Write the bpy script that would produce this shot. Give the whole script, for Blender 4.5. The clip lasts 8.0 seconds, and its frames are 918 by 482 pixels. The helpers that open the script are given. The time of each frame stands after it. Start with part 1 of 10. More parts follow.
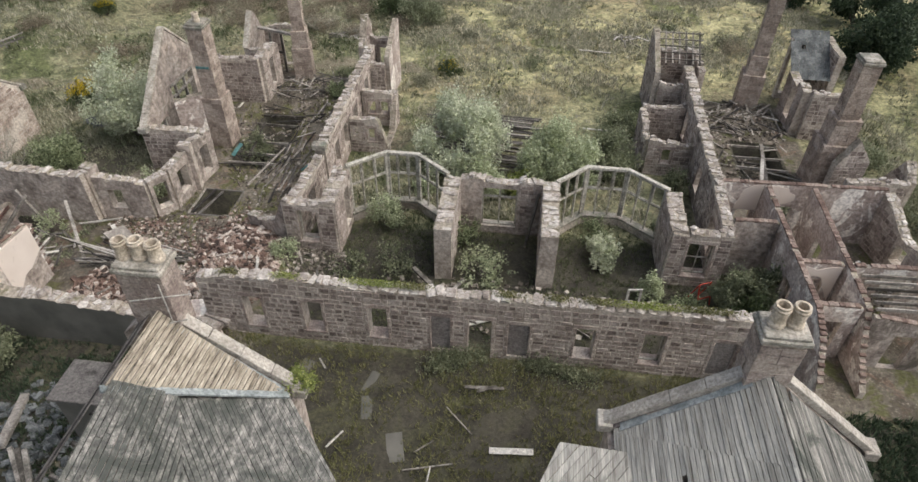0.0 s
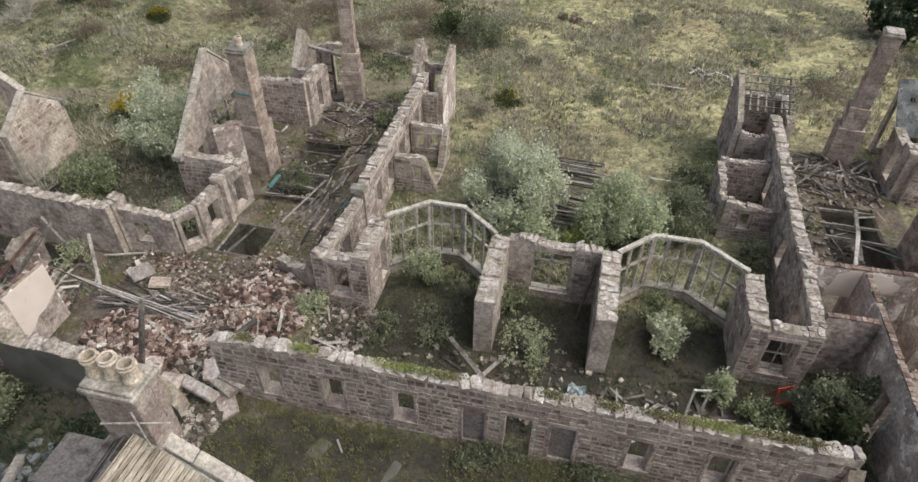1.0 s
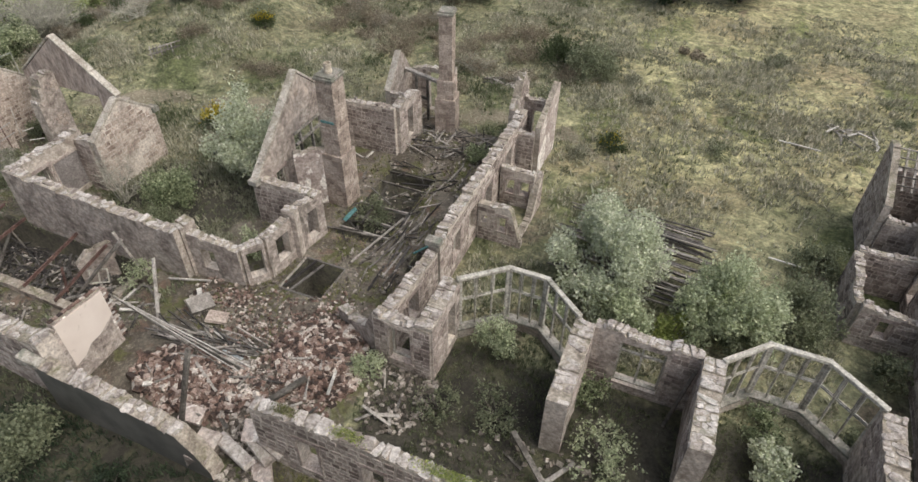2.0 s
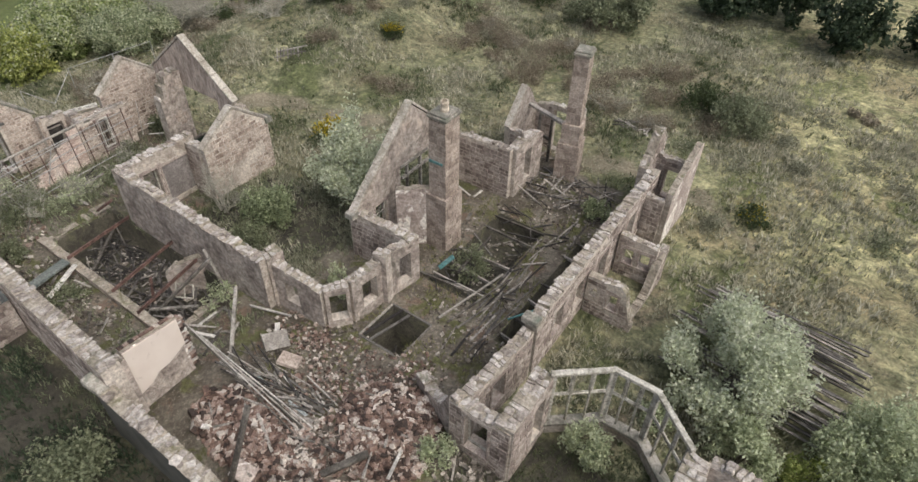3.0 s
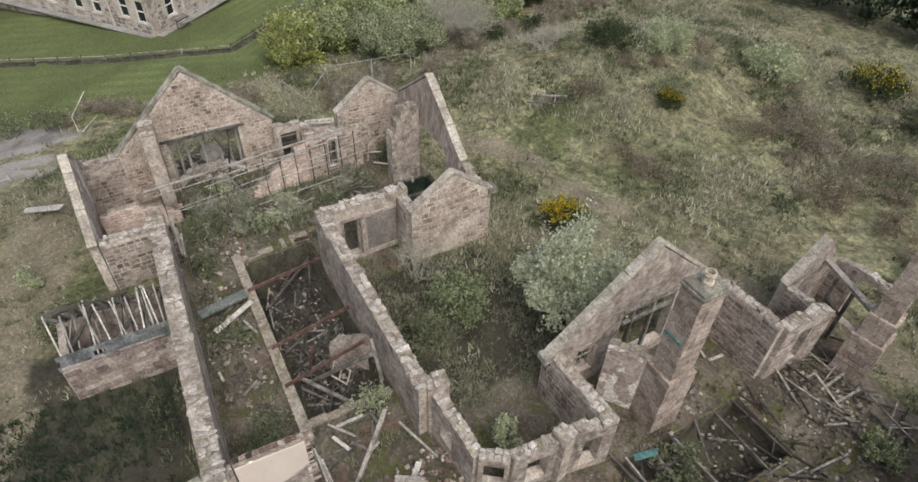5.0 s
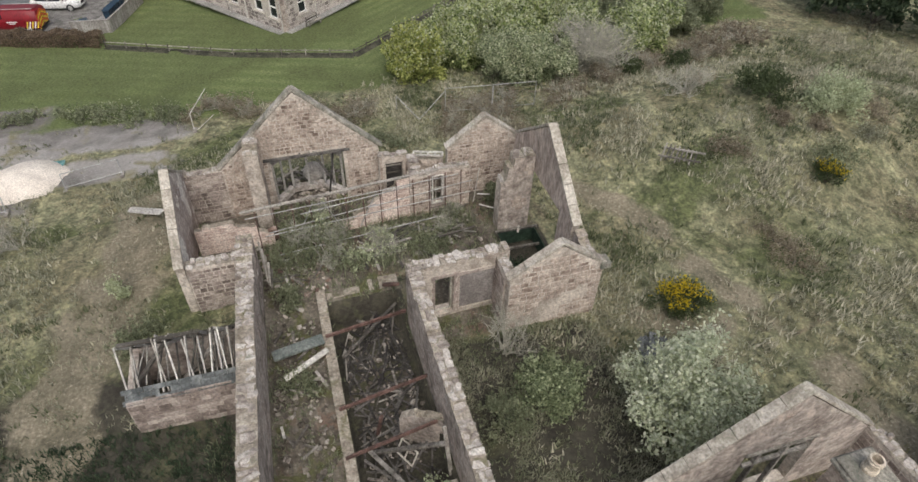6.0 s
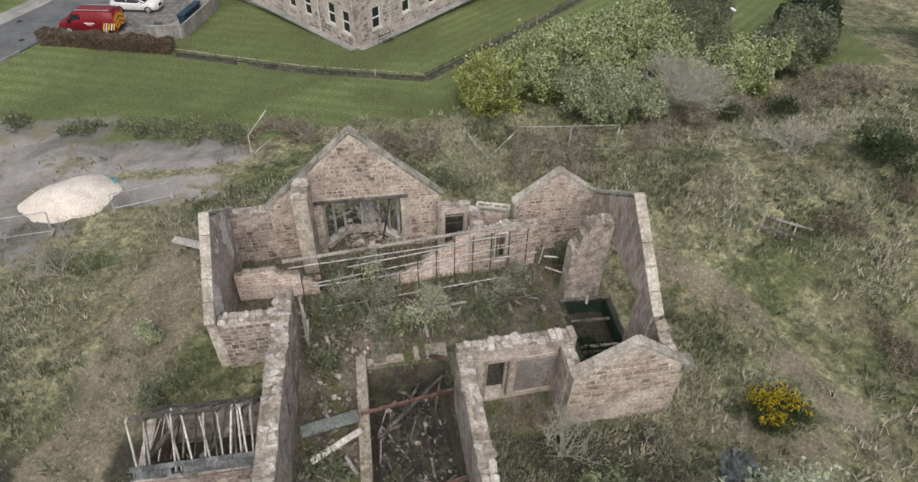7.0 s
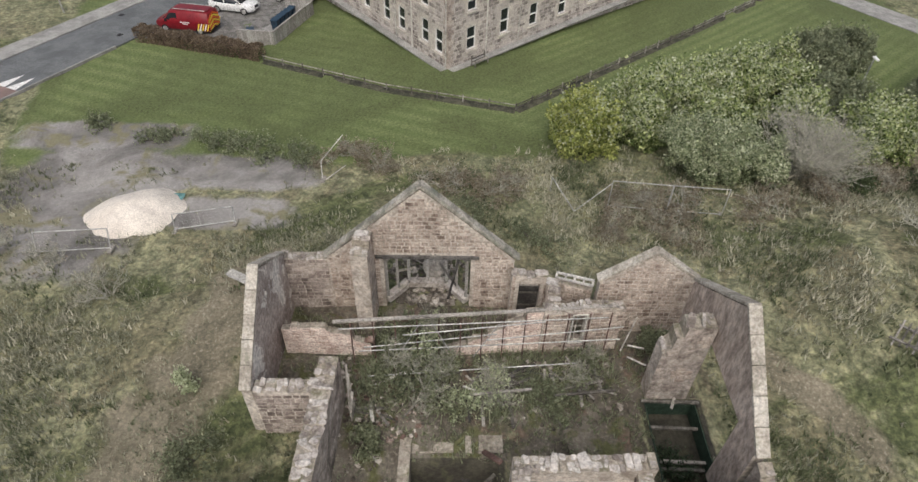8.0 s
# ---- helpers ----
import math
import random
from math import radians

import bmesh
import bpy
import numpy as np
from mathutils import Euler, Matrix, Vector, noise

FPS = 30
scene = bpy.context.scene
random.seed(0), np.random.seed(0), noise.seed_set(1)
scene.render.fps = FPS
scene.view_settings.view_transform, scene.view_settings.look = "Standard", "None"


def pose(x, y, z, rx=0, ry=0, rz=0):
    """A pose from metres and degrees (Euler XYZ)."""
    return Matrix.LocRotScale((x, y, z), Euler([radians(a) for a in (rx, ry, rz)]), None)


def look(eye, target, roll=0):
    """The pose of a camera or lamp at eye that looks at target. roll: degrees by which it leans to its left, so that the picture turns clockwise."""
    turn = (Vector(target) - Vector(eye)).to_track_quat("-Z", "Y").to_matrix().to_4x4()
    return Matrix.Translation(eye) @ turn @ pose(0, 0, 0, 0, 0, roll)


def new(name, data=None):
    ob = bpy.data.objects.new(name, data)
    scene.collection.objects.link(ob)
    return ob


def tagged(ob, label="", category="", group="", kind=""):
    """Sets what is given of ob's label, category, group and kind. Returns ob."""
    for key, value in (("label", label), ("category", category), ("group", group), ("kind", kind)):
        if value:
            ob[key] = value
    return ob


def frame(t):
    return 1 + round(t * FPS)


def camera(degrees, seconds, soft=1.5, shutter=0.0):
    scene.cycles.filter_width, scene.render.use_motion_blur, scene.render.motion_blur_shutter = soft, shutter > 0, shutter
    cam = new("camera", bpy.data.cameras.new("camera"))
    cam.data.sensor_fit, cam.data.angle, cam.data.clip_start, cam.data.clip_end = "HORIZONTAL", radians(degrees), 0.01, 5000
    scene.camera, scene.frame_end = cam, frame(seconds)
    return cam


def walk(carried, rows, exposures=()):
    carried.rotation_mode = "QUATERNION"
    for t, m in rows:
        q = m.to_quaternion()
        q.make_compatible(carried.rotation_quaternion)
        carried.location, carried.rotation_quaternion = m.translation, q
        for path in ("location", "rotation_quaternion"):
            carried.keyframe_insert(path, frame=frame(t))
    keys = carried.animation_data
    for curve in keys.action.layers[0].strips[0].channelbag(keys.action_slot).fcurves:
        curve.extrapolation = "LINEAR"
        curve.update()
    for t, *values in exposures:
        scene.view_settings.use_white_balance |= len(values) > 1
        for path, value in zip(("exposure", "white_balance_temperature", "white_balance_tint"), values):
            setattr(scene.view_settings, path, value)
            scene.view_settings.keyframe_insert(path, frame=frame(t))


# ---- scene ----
cam = camera(71.2, 8.0)
PATH = [
    (0, (0.673, -0.858, 22.957), (0.499, 0.649, 21.653), 0.6),
    (0.5, (0.524, 1.488, 23.033), (0.274, 2.983, 21.727), 0.6),
    (1, (0.181, 3.807, 23.152), (-0.146, 5.283, 21.843), 0.7),
    (2.5, (-1.818, 10.334, 23.299), (-2.541, 11.659, 21.987), 1.0),
    (3, (-3.081, 12.287, 23.311), (-3.937, 13.528, 21.997), 1.4),
    (3.5, (-4.491, 14.161, 23.378), (-5.473, 15.297, 22.057), 1.7),
    (4, (-6.101, 15.907, 23.455), (-7.196, 16.924, 22.126), 1.8),
    (4.5, (-7.953, 17.427, 23.503), (-9.146, 18.315, 22.166), 2.0),
    (6, (-14.354, 20.562, 23.995), (-15.73, 21.017, 22.617), 2.2),
    (6.5, (-16.637, 21.224, 23.905), (-18.044, 21.558, 22.524), 2.0),
    (7, (-18.899, 21.688, 23.827), (-20.319, 21.959, 22.445), 2.0),
    (7.5, (-21.236, 22.073, 23.739), (-22.669, 22.238, 22.354), 1.9),
    (8, (-23.6, 22.301, 23.633), (-25.038, 22.336, 22.243), 1.8),
]
walk(cam, [(t, look(eye, target, roll)) for t, eye, target, roll in PATH], exposures=[(0.0, 0.16), (4.0, 0.02), (8.0, -0.06)])

# ---- daylight: a bright overcast sky ----
world = bpy.data.worlds.new("world")
scene.world = world
world.use_nodes = True
wn = world.node_tree
sky = wn.nodes.new("ShaderNodeTexSky")
sky.sky_type = "NISHITA"
sky.sun_disc = False
sky.sun_elevation = radians(54)
sky.sun_rotation = radians(96)
sky.air_density, sky.dust_density, sky.ozone_density = 1.0, 6.0, 0.7
pale = wn.nodes.new("ShaderNodeHueSaturation")
pale.inputs["Saturation"].default_value = 0.65
wn.links.new(sky.outputs["Color"], pale.inputs["Color"])
wn.links.new(pale.outputs[0], wn.nodes["Background"].inputs["Color"])
wn.nodes["Background"].inputs["Strength"].default_value = 0.15
sun = new("sun", bpy.data.lights.new("sun", "SUN"))
sun.data.energy = 0.95
sun.data.angle = radians(60)
sun.data.color = (0.97, 0.985, 1.0)
sun.matrix_world = look((30, -3, 44), (0, 0, 0))

# ---- materials ----
def ramp(nt, fac, stops):
    r = nt.nodes.new("ShaderNodeValToRGB")
    els = r.color_ramp.elements
    while len(els) < len(stops):
        els.new(0.5)
    for el, (p, c) in zip(els, stops):
        el.position, el.color = p, (*c, 1.0)
    nt.links.new(fac, r.inputs[0])
    return r.outputs[0]


def tex(nt, scale, detail=6.0, rough=0.6, stretch=None, space="Object", distort=0.0):
    tc = nt.nodes.new("ShaderNodeTexCoord")
    mp = nt.nodes.new("ShaderNodeMapping")
    if stretch:
        mp.inputs["Scale"].default_value = stretch
    if space == "World":
        g = nt.nodes.new("ShaderNodeNewGeometry")
        nt.links.new(g.outputs["Position"], mp.inputs["Vector"])
    else:
        nt.links.new(tc.outputs[space], mp.inputs["Vector"])
    n = nt.nodes.new("ShaderNodeTexNoise")
    n.inputs["Scale"].default_value, n.inputs["Detail"].default_value = scale, detail
    n.inputs["Roughness"].default_value, n.inputs["Distortion"].default_value = rough, distort
    nt.links.new(mp.outputs[0], n.inputs["Vector"])
    return n.outputs["Fac"]


def mixc(nt, fac, a, b, mode="MIX"):
    m = nt.nodes.new("ShaderNodeMix")
    m.data_type, m.blend_type = "RGBA", mode
    for sock, val in ((0, fac), (6, a), (7, b)):
        if hasattr(val, "is_linked"):
            nt.links.new(val, m.inputs[sock])
        elif sock == 0:
            m.inputs[0].default_value = val
        else:
            m.inputs[sock].default_value = (*val, 1.0)
    return m.outputs[2]


def step(nt, val, lo, hi):
    m = nt.nodes.new("ShaderNodeMapRange")
    m.inputs["From Min"].default_value, m.inputs["From Max"].default_value = lo, hi
    nt.links.new(val, m.inputs["Value"])
    return m.outputs[0]


def rand_of(nt, how):
    if how == "object":
        return nt.nodes.new("ShaderNodeObjectInfo").outputs["Random"]
    return nt.nodes.new("ShaderNodeNewGeometry").outputs["Random Per Island"]


def start(name, rough=0.9, metal=0.0):
    m = bpy.data.materials.new(name)
    m.use_nodes = True
    nt = m.node_tree
    b = nt.nodes["Principled BSDF"]
    b.inputs["Roughness"].default_value, b.inputs["Metallic"].default_value = rough, metal
    if "Specular IOR Level" in b.inputs:
        b.inputs["Specular IOR Level"].default_value = 0.3
    return m, nt, b


def relief(nt, b, height, strength=0.5, dist=0.03):
    bp = nt.nodes.new("ShaderNodeBump")
    bp.inputs["Strength"].default_value, bp.inputs["Distance"].default_value = strength, dist
    nt.links.new(height, bp.inputs["Height"])
    nt.links.new(bp.outputs[0], b.inputs["Normal"])


def surface(name, stops, scale=1.2, fine=14.0, vary=None, var_amt=0.5, stain=None, stain_amt=(0.55, 0.75), stain_scale=0.5, rough=0.9,
            metal=0.0, stretch=None, bump=0.4, dist=0.03, space="World", patch=None, patch_amt=(0.54, 0.62), patch_scale=0.9):
    """Colour from a broad noise over stops, a finer grain, a shade of its own for each piece, and stains."""
    m, nt, b = start(name, rough, metal)
    n1 = step(nt, tex(nt, scale, 7, 0.72, stretch, space), 0.30, 0.70)
    n2 = tex(nt, fine, 6, 0.75, stretch, space)
    if vary:
        add = nt.nodes.new("ShaderNodeMath")
        add.operation = "MULTIPLY_ADD"
        nt.links.new(rand_of(nt, vary), add.inputs[0])
        add.inputs[1].default_value = var_amt
        sub = nt.nodes.new("ShaderNodeMath")
        sub.operation = "SUBTRACT"
        nt.links.new(n1, sub.inputs[0])
        sub.inputs[1].default_value = var_amt / 2
        nt.links.new(sub.outputs[0], add.inputs[2])
        n1 = add.outputs[0]
    col = ramp(nt, n1, stops)
    grain = ramp(nt, n2, [(0.38, (0.45, 0.44, 0.43)), (0.5, (0.97, 0.97, 0.97)), (0.62, (1.5, 1.5, 1.48))])
    col = mixc(nt, 0.62, col, grain, "MULTIPLY")
    if patch:
        n4 = tex(nt, patch_scale, 8, 0.68, (1.0, 1.0, 0.8), space, 1.2)
        col = mixc(nt, step(nt, n4, *patch_amt), col, mixc(nt, 0.6, patch, grain, "MULTIPLY"))
    if stain:
        n3 = tex(nt, stain_scale, 9, 0.74, None, space, 0.8)
        col = mixc(nt, step(nt, n3, *stain_amt), col, stain)
    nt.links.new(col, b.inputs["Base Color"])
    relief(nt, b, n2, bump, dist)
    return m


STONE = [(0.0, (0.148, 0.119, 0.104)), (0.3, (0.258, 0.214, 0.188)), (0.6, (0.36, 0.306, 0.271)), (0.85, (0.448, 0.39, 0.347)), (1.0, (0.542, 0.483, 0.434))]
WARM = [(0.0, (0.163, 0.122, 0.099)), (0.25, (0.295, 0.234, 0.193)), (0.5, (0.414, 0.342, 0.288)), (0.75, (0.492, 0.42, 0.36)), (1.0, (0.611, 0.545, 0.478))]
M_STONE = surface("rubble_stone", STONE, 1.1, 8, "island", 0.72, (0.17, 0.165, 0.13), (0.60, 0.82), 0.6, bump=0.6)
M_STONE1 = surface("stone_piece", STONE, 1.1, 8, "object", 0.72, (0.17, 0.165, 0.13), (0.60, 0.82), 0.6, bump=0.6)
M_WARM = surface("warm_stone", WARM, 1.1, 8, "island", 0.55, (0.18, 0.15, 0.12), (0.58, 0.80), 0.6, bump=0.6)
M_WARM1 = surface("warm_stone_piece", WARM, 1.1, 8, "object", 0.55, (0.18, 0.15, 0.12), (0.58, 0.80), 0.6, bump=0.6)
M_MORTAR = surface("lime_mortar", [(0.1, (0.329, 0.285, 0.242)), (0.5, (0.498, 0.445, 0.386)), (0.9, (0.638, 0.585, 0.514))], 0.9, 7, stain=(0.239, 0.2, 0.163), stain_amt=(0.50, 0.66), stain_scale=0.7, bump=0.6)
M_TOP = surface("earthy_wall_top", [(0.1, (0.169, 0.145, 0.113)), (0.5, (0.329, 0.29, 0.238)), (0.9, (0.479, 0.435, 0.366))], 1.6, 7, stain=(0.149, 0.145, 0.0792), stain_amt=(0.53, 0.66), stain_scale=1.1, bump=0.9, dist=0.06)
M_INNER = surface("bare_inner_masonry", [(0.08, (0.186, 0.155, 0.133)), (0.38, (0.319, 0.273, 0.24)), (0.62, (0.418, 0.367, 0.325)), (0.92, (0.57, 0.52, 0.468))], 1.4, 5, stain=(0.128, 0.112, 0.0919), stain_amt=(0.52, 0.66), stain_scale=0.55, bump=0.9, dist=0.06, patch=(0.546, 0.475, 0.416), patch_amt=(0.50, 0.64))
M_HARL = surface("pinkish_harling", [(0.1, (0.279, 0.225, 0.193)), (0.45, (0.419, 0.35, 0.302)), (0.9, (0.579, 0.505, 0.445))], 1.6, 6, stain=(0.2, 0.16, 0.134), stain_amt=(0.58, 0.74), stain_scale=0.8, stretch=(1.0, 1.0, 0.35), bump=0.8, dist=0.05)
M_CAP = surface("weathered_cap", [(0.05, (0.191, 0.162, 0.14)), (0.35, (0.343, 0.306, 0.272)), (0.65, (0.468, 0.431, 0.393)), (0.95, (0.601, 0.568, 0.529))], 1.3, 8, "object", 0.55, (0.18, 0.181, 0.119), (0.55, 0.68), 1.3, bump=0.7)
M_CAPJ = surface("weathered_cap_stuff", [(0.05, (0.191, 0.162, 0.14)), (0.35, (0.343, 0.306, 0.272)), (0.65, (0.468, 0.431, 0.393)), (0.95, (0.601, 0.568, 0.529))], 1.3, 8, "island", 0.55, (0.18, 0.181, 0.119), (0.55, 0.68), 1.3, bump=0.7)
M_COPE = surface("dressed_coping", [(0.25, (0.18, 0.172, 0.145)), (0.5, (0.30, 0.282, 0.242)), (0.8, (0.45, 0.42, 0.37))], 1.6, 12, "object", 0.3, (0.15, 0.165, 0.13), (0.50, 0.68), 1.1, bump=0.5)
M_DRESSED = surface("dressed_stone", [(0.25, (0.259, 0.21, 0.188)), (0.5, (0.379, 0.32, 0.282)), (0.8, (0.498, 0.44, 0.386))], 1.3, 12, "object", 0.35, (0.189, 0.17, 0.148), (0.55, 0.75), 0.9, bump=0.4)
M_BLOCKS = surface("squared_block", [(0.15, (0.246, 0.2, 0.167)), (0.5, (0.376, 0.312, 0.264)), (0.85, (0.491, 0.42, 0.359))], 1.0, 9, "island", 0.5, (0.199, 0.165, 0.136), (0.56, 0.74), 0.9, bump=0.4)
M_PALECOPE = surface("pale_coping", [(0.15, (0.28, 0.25, 0.21)), (0.5, (0.41, 0.375, 0.32)), (0.85, (0.54, 0.505, 0.445))], 1.4, 9, "object", 0.35, (0.21, 0.215, 0.15), (0.54, 0.70), 1.0, bump=0.5)
M_PLASTER = surface("old_white_plaster", [(0.2, (0.32, 0.26, 0.23)), (0.5, (0.44, 0.375, 0.335)), (0.8, (0.56, 0.50, 0.45))], 0.9, 6, stain=(0.25, 0.20, 0.17), stain_amt=(0.58, 0.72), stain_scale=0.8, bump=0.5, patch=(0.80, 0.76, 0.70), patch_amt=(0.53, 0.56), patch_scale=0.55)
def smooth_plaster(name, a, b, stain):
    m, nt, bs = start(name, 0.85)
    col = mixc(nt, step(nt, tex(nt, 0.9, 5, 0.55, None, "World"), 0.3, 0.7), a, b)
    col = mixc(nt, step(nt, tex(nt, 1.7, 8, 0.7, None, "World", 0.6), 0.60, 0.74), col, stain)
    nt.links.new(col, bs.inputs["Base Color"])
    relief(nt, bs, tex(nt, 9.0, 6, 0.7, None, "World"), 0.15, 0.02)
    return m


M_CREAM = smooth_plaster("cream_plaster", (0.66, 0.585, 0.515), (0.72, 0.65, 0.58), (0.52, 0.45, 0.39))
# damp, mossy render whose dark tone also holds the outer wall's shade
M_DAMP_SHADE = smooth_plaster("shaded_mossy_render", (0.10, 0.10, 0.086), (0.175, 0.168, 0.148), (0.075, 0.085, 0.058))
M_BLOCK = surface("cement_infill", [(0.3, (0.20, 0.18, 0.17)), (0.7, (0.30, 0.275, 0.26))], 1.2, 10, stain=(0.17, 0.16, 0.145), bump=0.3)
M_BRICK = surface("red_brick", [(0.04, (0.0521, 0.0395, 0.0336)), (0.24, (0.122, 0.0798, 0.063)), (0.48, (0.206, 0.139, 0.111)), (0.68, (0.277, 0.207, 0.172)), (0.86, (0.361, 0.298, 0.256)), (0.98, (0.538, 0.487, 0.428))], 0.9, 16, "island", 1.1, (0.14, 0.11, 0.088), (0.56, 0.7), 1.2, bump=0.4)
M_BRICK1 = surface("red_brick_piece", [(0.04, (0.0521, 0.0395, 0.0336)), (0.24, (0.122, 0.0798, 0.063)), (0.48, (0.206, 0.139, 0.111)), (0.68, (0.277, 0.207, 0.172)), (0.86, (0.361, 0.298, 0.256)), (0.98, (0.538, 0.487, 0.428))], 0.9, 16, "object", 1.1, (0.14, 0.11, 0.088), (0.56, 0.7), 1.2, bump=0.4)
M_PINK = surface("pale_pink_brick", [(0.2, (0.46, 0.35, 0.30)), (0.5, (0.63, 0.52, 0.455)), (0.8, (0.74, 0.65, 0.58))], 1.2, 12, "island", 0.6, (0.30, 0.25, 0.21), (0.58, 0.78), 0.9, bump=0.5)
M_EDGE = surface("dark_brick_edge", [(0.2, (0.125, 0.085, 0.07)), (0.5, (0.20, 0.145, 0.12)), (0.85, (0.32, 0.26, 0.22))], 1.2, 12, "island", 0.6, bump=0.4)
M_TIMBER = surface("grey_timber", [(0.15, (0.075, 0.068, 0.058)), (0.5, (0.175, 0.162, 0.142)), (0.85, (0.36, 0.335, 0.30))], 1.3, 10, "island", 0.8, (0.09, 0.085, 0.07), (0.58, 0.76), 1.0, bump=0.4)
M_TIMBER1 = surface("grey_timber_piece", [(0.15, (0.075, 0.068, 0.058)), (0.5, (0.175, 0.162, 0.142)), (0.85, (0.36, 0.335, 0.30))], 1.3, 10, "object", 0.8, (0.09, 0.085, 0.07), (0.58, 0.76), 1.0, bump=0.4)
# dark timber; under roof boards and in cellars its colour also carries shade
M_DARKWOOD = surface("dark_timber", [(0.2, (0.035, 0.032, 0.03)), (0.5, (0.075, 0.07, 0.064)), (0.8, (0.15, 0.14, 0.13))], 1.3, 10, "object", 0.8, bump=0.4)
M_PALEWOOD = surface("bleached_timber", [(0.2, (0.36, 0.345, 0.315)), (0.5, (0.50, 0.48, 0.44)), (0.8, (0.64, 0.62, 0.57))], 1.3, 10, "object", 0.5, bump=0.3)
M_SASH = surface("flaking_white_paint", [(0.15, (0.24, 0.225, 0.185)), (0.45, (0.40, 0.38, 0.325)), (0.8, (0.58, 0.555, 0.49))], 2.2, 9, "object", 0.4, (0.20, 0.18, 0.15), (0.56, 0.72), 1.7, bump=0.3)
GRAIN = (3.2, 0.16, 3.2)
M_ROOFA = surface("weathered_sarking", [(0.10, (0.065, 0.067, 0.062)), (0.40, (0.155, 0.155, 0.143)), (0.62, (0.26, 0.252, 0.232)), (0.92, (0.44, 0.42, 0.38))], 2.0, 9, "object", 0.22, (0.075, 0.082, 0.072), (0.47, 0.60), 0.6, stretch=GRAIN, bump=0.35)
M_ROOFS = surface("silvered_sarking", [(0.10, (0.24, 0.225, 0.195)), (0.36, (0.37, 0.355, 0.315)), (0.6, (0.48, 0.465, 0.415)), (0.9, (0.62, 0.60, 0.54))], 2.0, 9, "object", 0.22, (0.20, 0.20, 0.175), (0.58, 0.74), 0.5, stretch=GRAIN, bump=0.35)
M_ROOFB = surface("tan_sarking", [(0.10, (0.10, 0.084, 0.062)), (0.38, (0.28, 0.245, 0.192)), (0.7, (0.43, 0.385, 0.31)), (0.95, (0.54, 0.49, 0.40))], 2.0, 9, "object", 0.22, (0.12, 0.108, 0.085), (0.55, 0.70), 0.6, stretch=GRAIN, bump=0.35)
M_LEAD = surface("old_lead", [(0.3, (0.22, 0.25, 0.25)), (0.7, (0.38, 0.41, 0.41))], 1.4, 8, rough=0.55, stain=(0.15, 0.16, 0.155), bump=0.2)
M_TEAL = surface("teal_paint", [(0.3, (0.08, 0.20, 0.20)), (0.7, (0.16, 0.30, 0.29))], 2.0, 9, rough=0.6, bump=0.2)
M_TARP = surface("faded_sheet", [(0.3, (0.16, 0.23, 0.24)), (0.7, (0.42, 0.46, 0.45))], 2.5, 9, rough=0.5, bump=0.2)
M_PLATE = surface("grey_green_plate", [(0.2, (0.12, 0.14, 0.13)), (0.8, (0.24, 0.26, 0.24))], 1.6, 8, rough=0.6, stain=(0.15, 0.14, 0.11), bump=0.2)
M_DKGREEN = surface("dark_green_paint", [(0.2, (0.018, 0.035, 0.024)), (0.6, (0.038, 0.065, 0.045)), (0.9, (0.085, 0.11, 0.08))], 1.5, 9, rough=0.7, bump=0.2)
M_RUST = surface("rusty_steel", [(0.3, (0.085, 0.055, 0.047)), (0.6, (0.15, 0.09, 0.075)), (0.8, (0.20, 0.13, 0.11))], 2.0, 12, rough=0.75, bump=0.3)
M_STEEL = surface("galvanised_steel", [(0.3, (0.34, 0.34, 0.33)), (0.7, (0.52, 0.52, 0.50))], 2.0, 12, rough=0.5, metal=0.55, bump=0.1)
M_CLAY = surface("buff_clay", [(0.3, (0.42, 0.36, 0.28)), (0.7, (0.62, 0.55, 0.45))], 2.2, 14, stain=(0.26, 0.23, 0.19), stain_amt=(0.55, 0.75), stain_scale=2.0, bump=0.3)
M_SLATE = surface("blue_grey_slate", [(0.25, (0.065, 0.072, 0.072)), (0.5, (0.115, 0.125, 0.125)), (0.8, (0.19, 0.20, 0.198))], 1.2, 10, "object", 0.25, (0.17, 0.18, 0.14), (0.58, 0.76), 1.0, rough=0.85, bump=0.3)
M_SLATEJ = surface("slate_stuff", [(0.25, (0.065, 0.072, 0.072)), (0.5, (0.115, 0.125, 0.125)), (0.8, (0.19, 0.20, 0.198))], 1.2, 10, "island", 0.6, (0.17, 0.18, 0.14), (0.58, 0.76), 1.0, rough=0.85, bump=0.3)
M_GREYDEB = surface("grey_rubble", [(0.2, (0.09, 0.078, 0.063)), (0.5, (0.17, 0.148, 0.122)), (0.75, (0.27, 0.24, 0.205)), (0.96, (0.45, 0.41, 0.36))], 1.2, 12, "island", 0.9, bump=0.5)
M_CONC = surface("old_concrete", [(0.3, (0.22, 0.20, 0.178)), (0.7, (0.36, 0.335, 0.30))], 1.1, 12, stain=(0.18, 0.17, 0.14), stain_amt=(0.52, 0.7), bump=0.4)
M_SAND = surface("pale_sand", [(0.3, (0.62, 0.56, 0.49)), (0.7, (0.74, 0.68, 0.60))], 0.8, 18, bump=0.5)
M_ROAD = surface("asphalt", [(0.3, (0.115, 0.122, 0.124)), (0.7, (0.165, 0.172, 0.174))], 0.5, 30, stain=(0.075, 0.075, 0.075), bump=0.3)
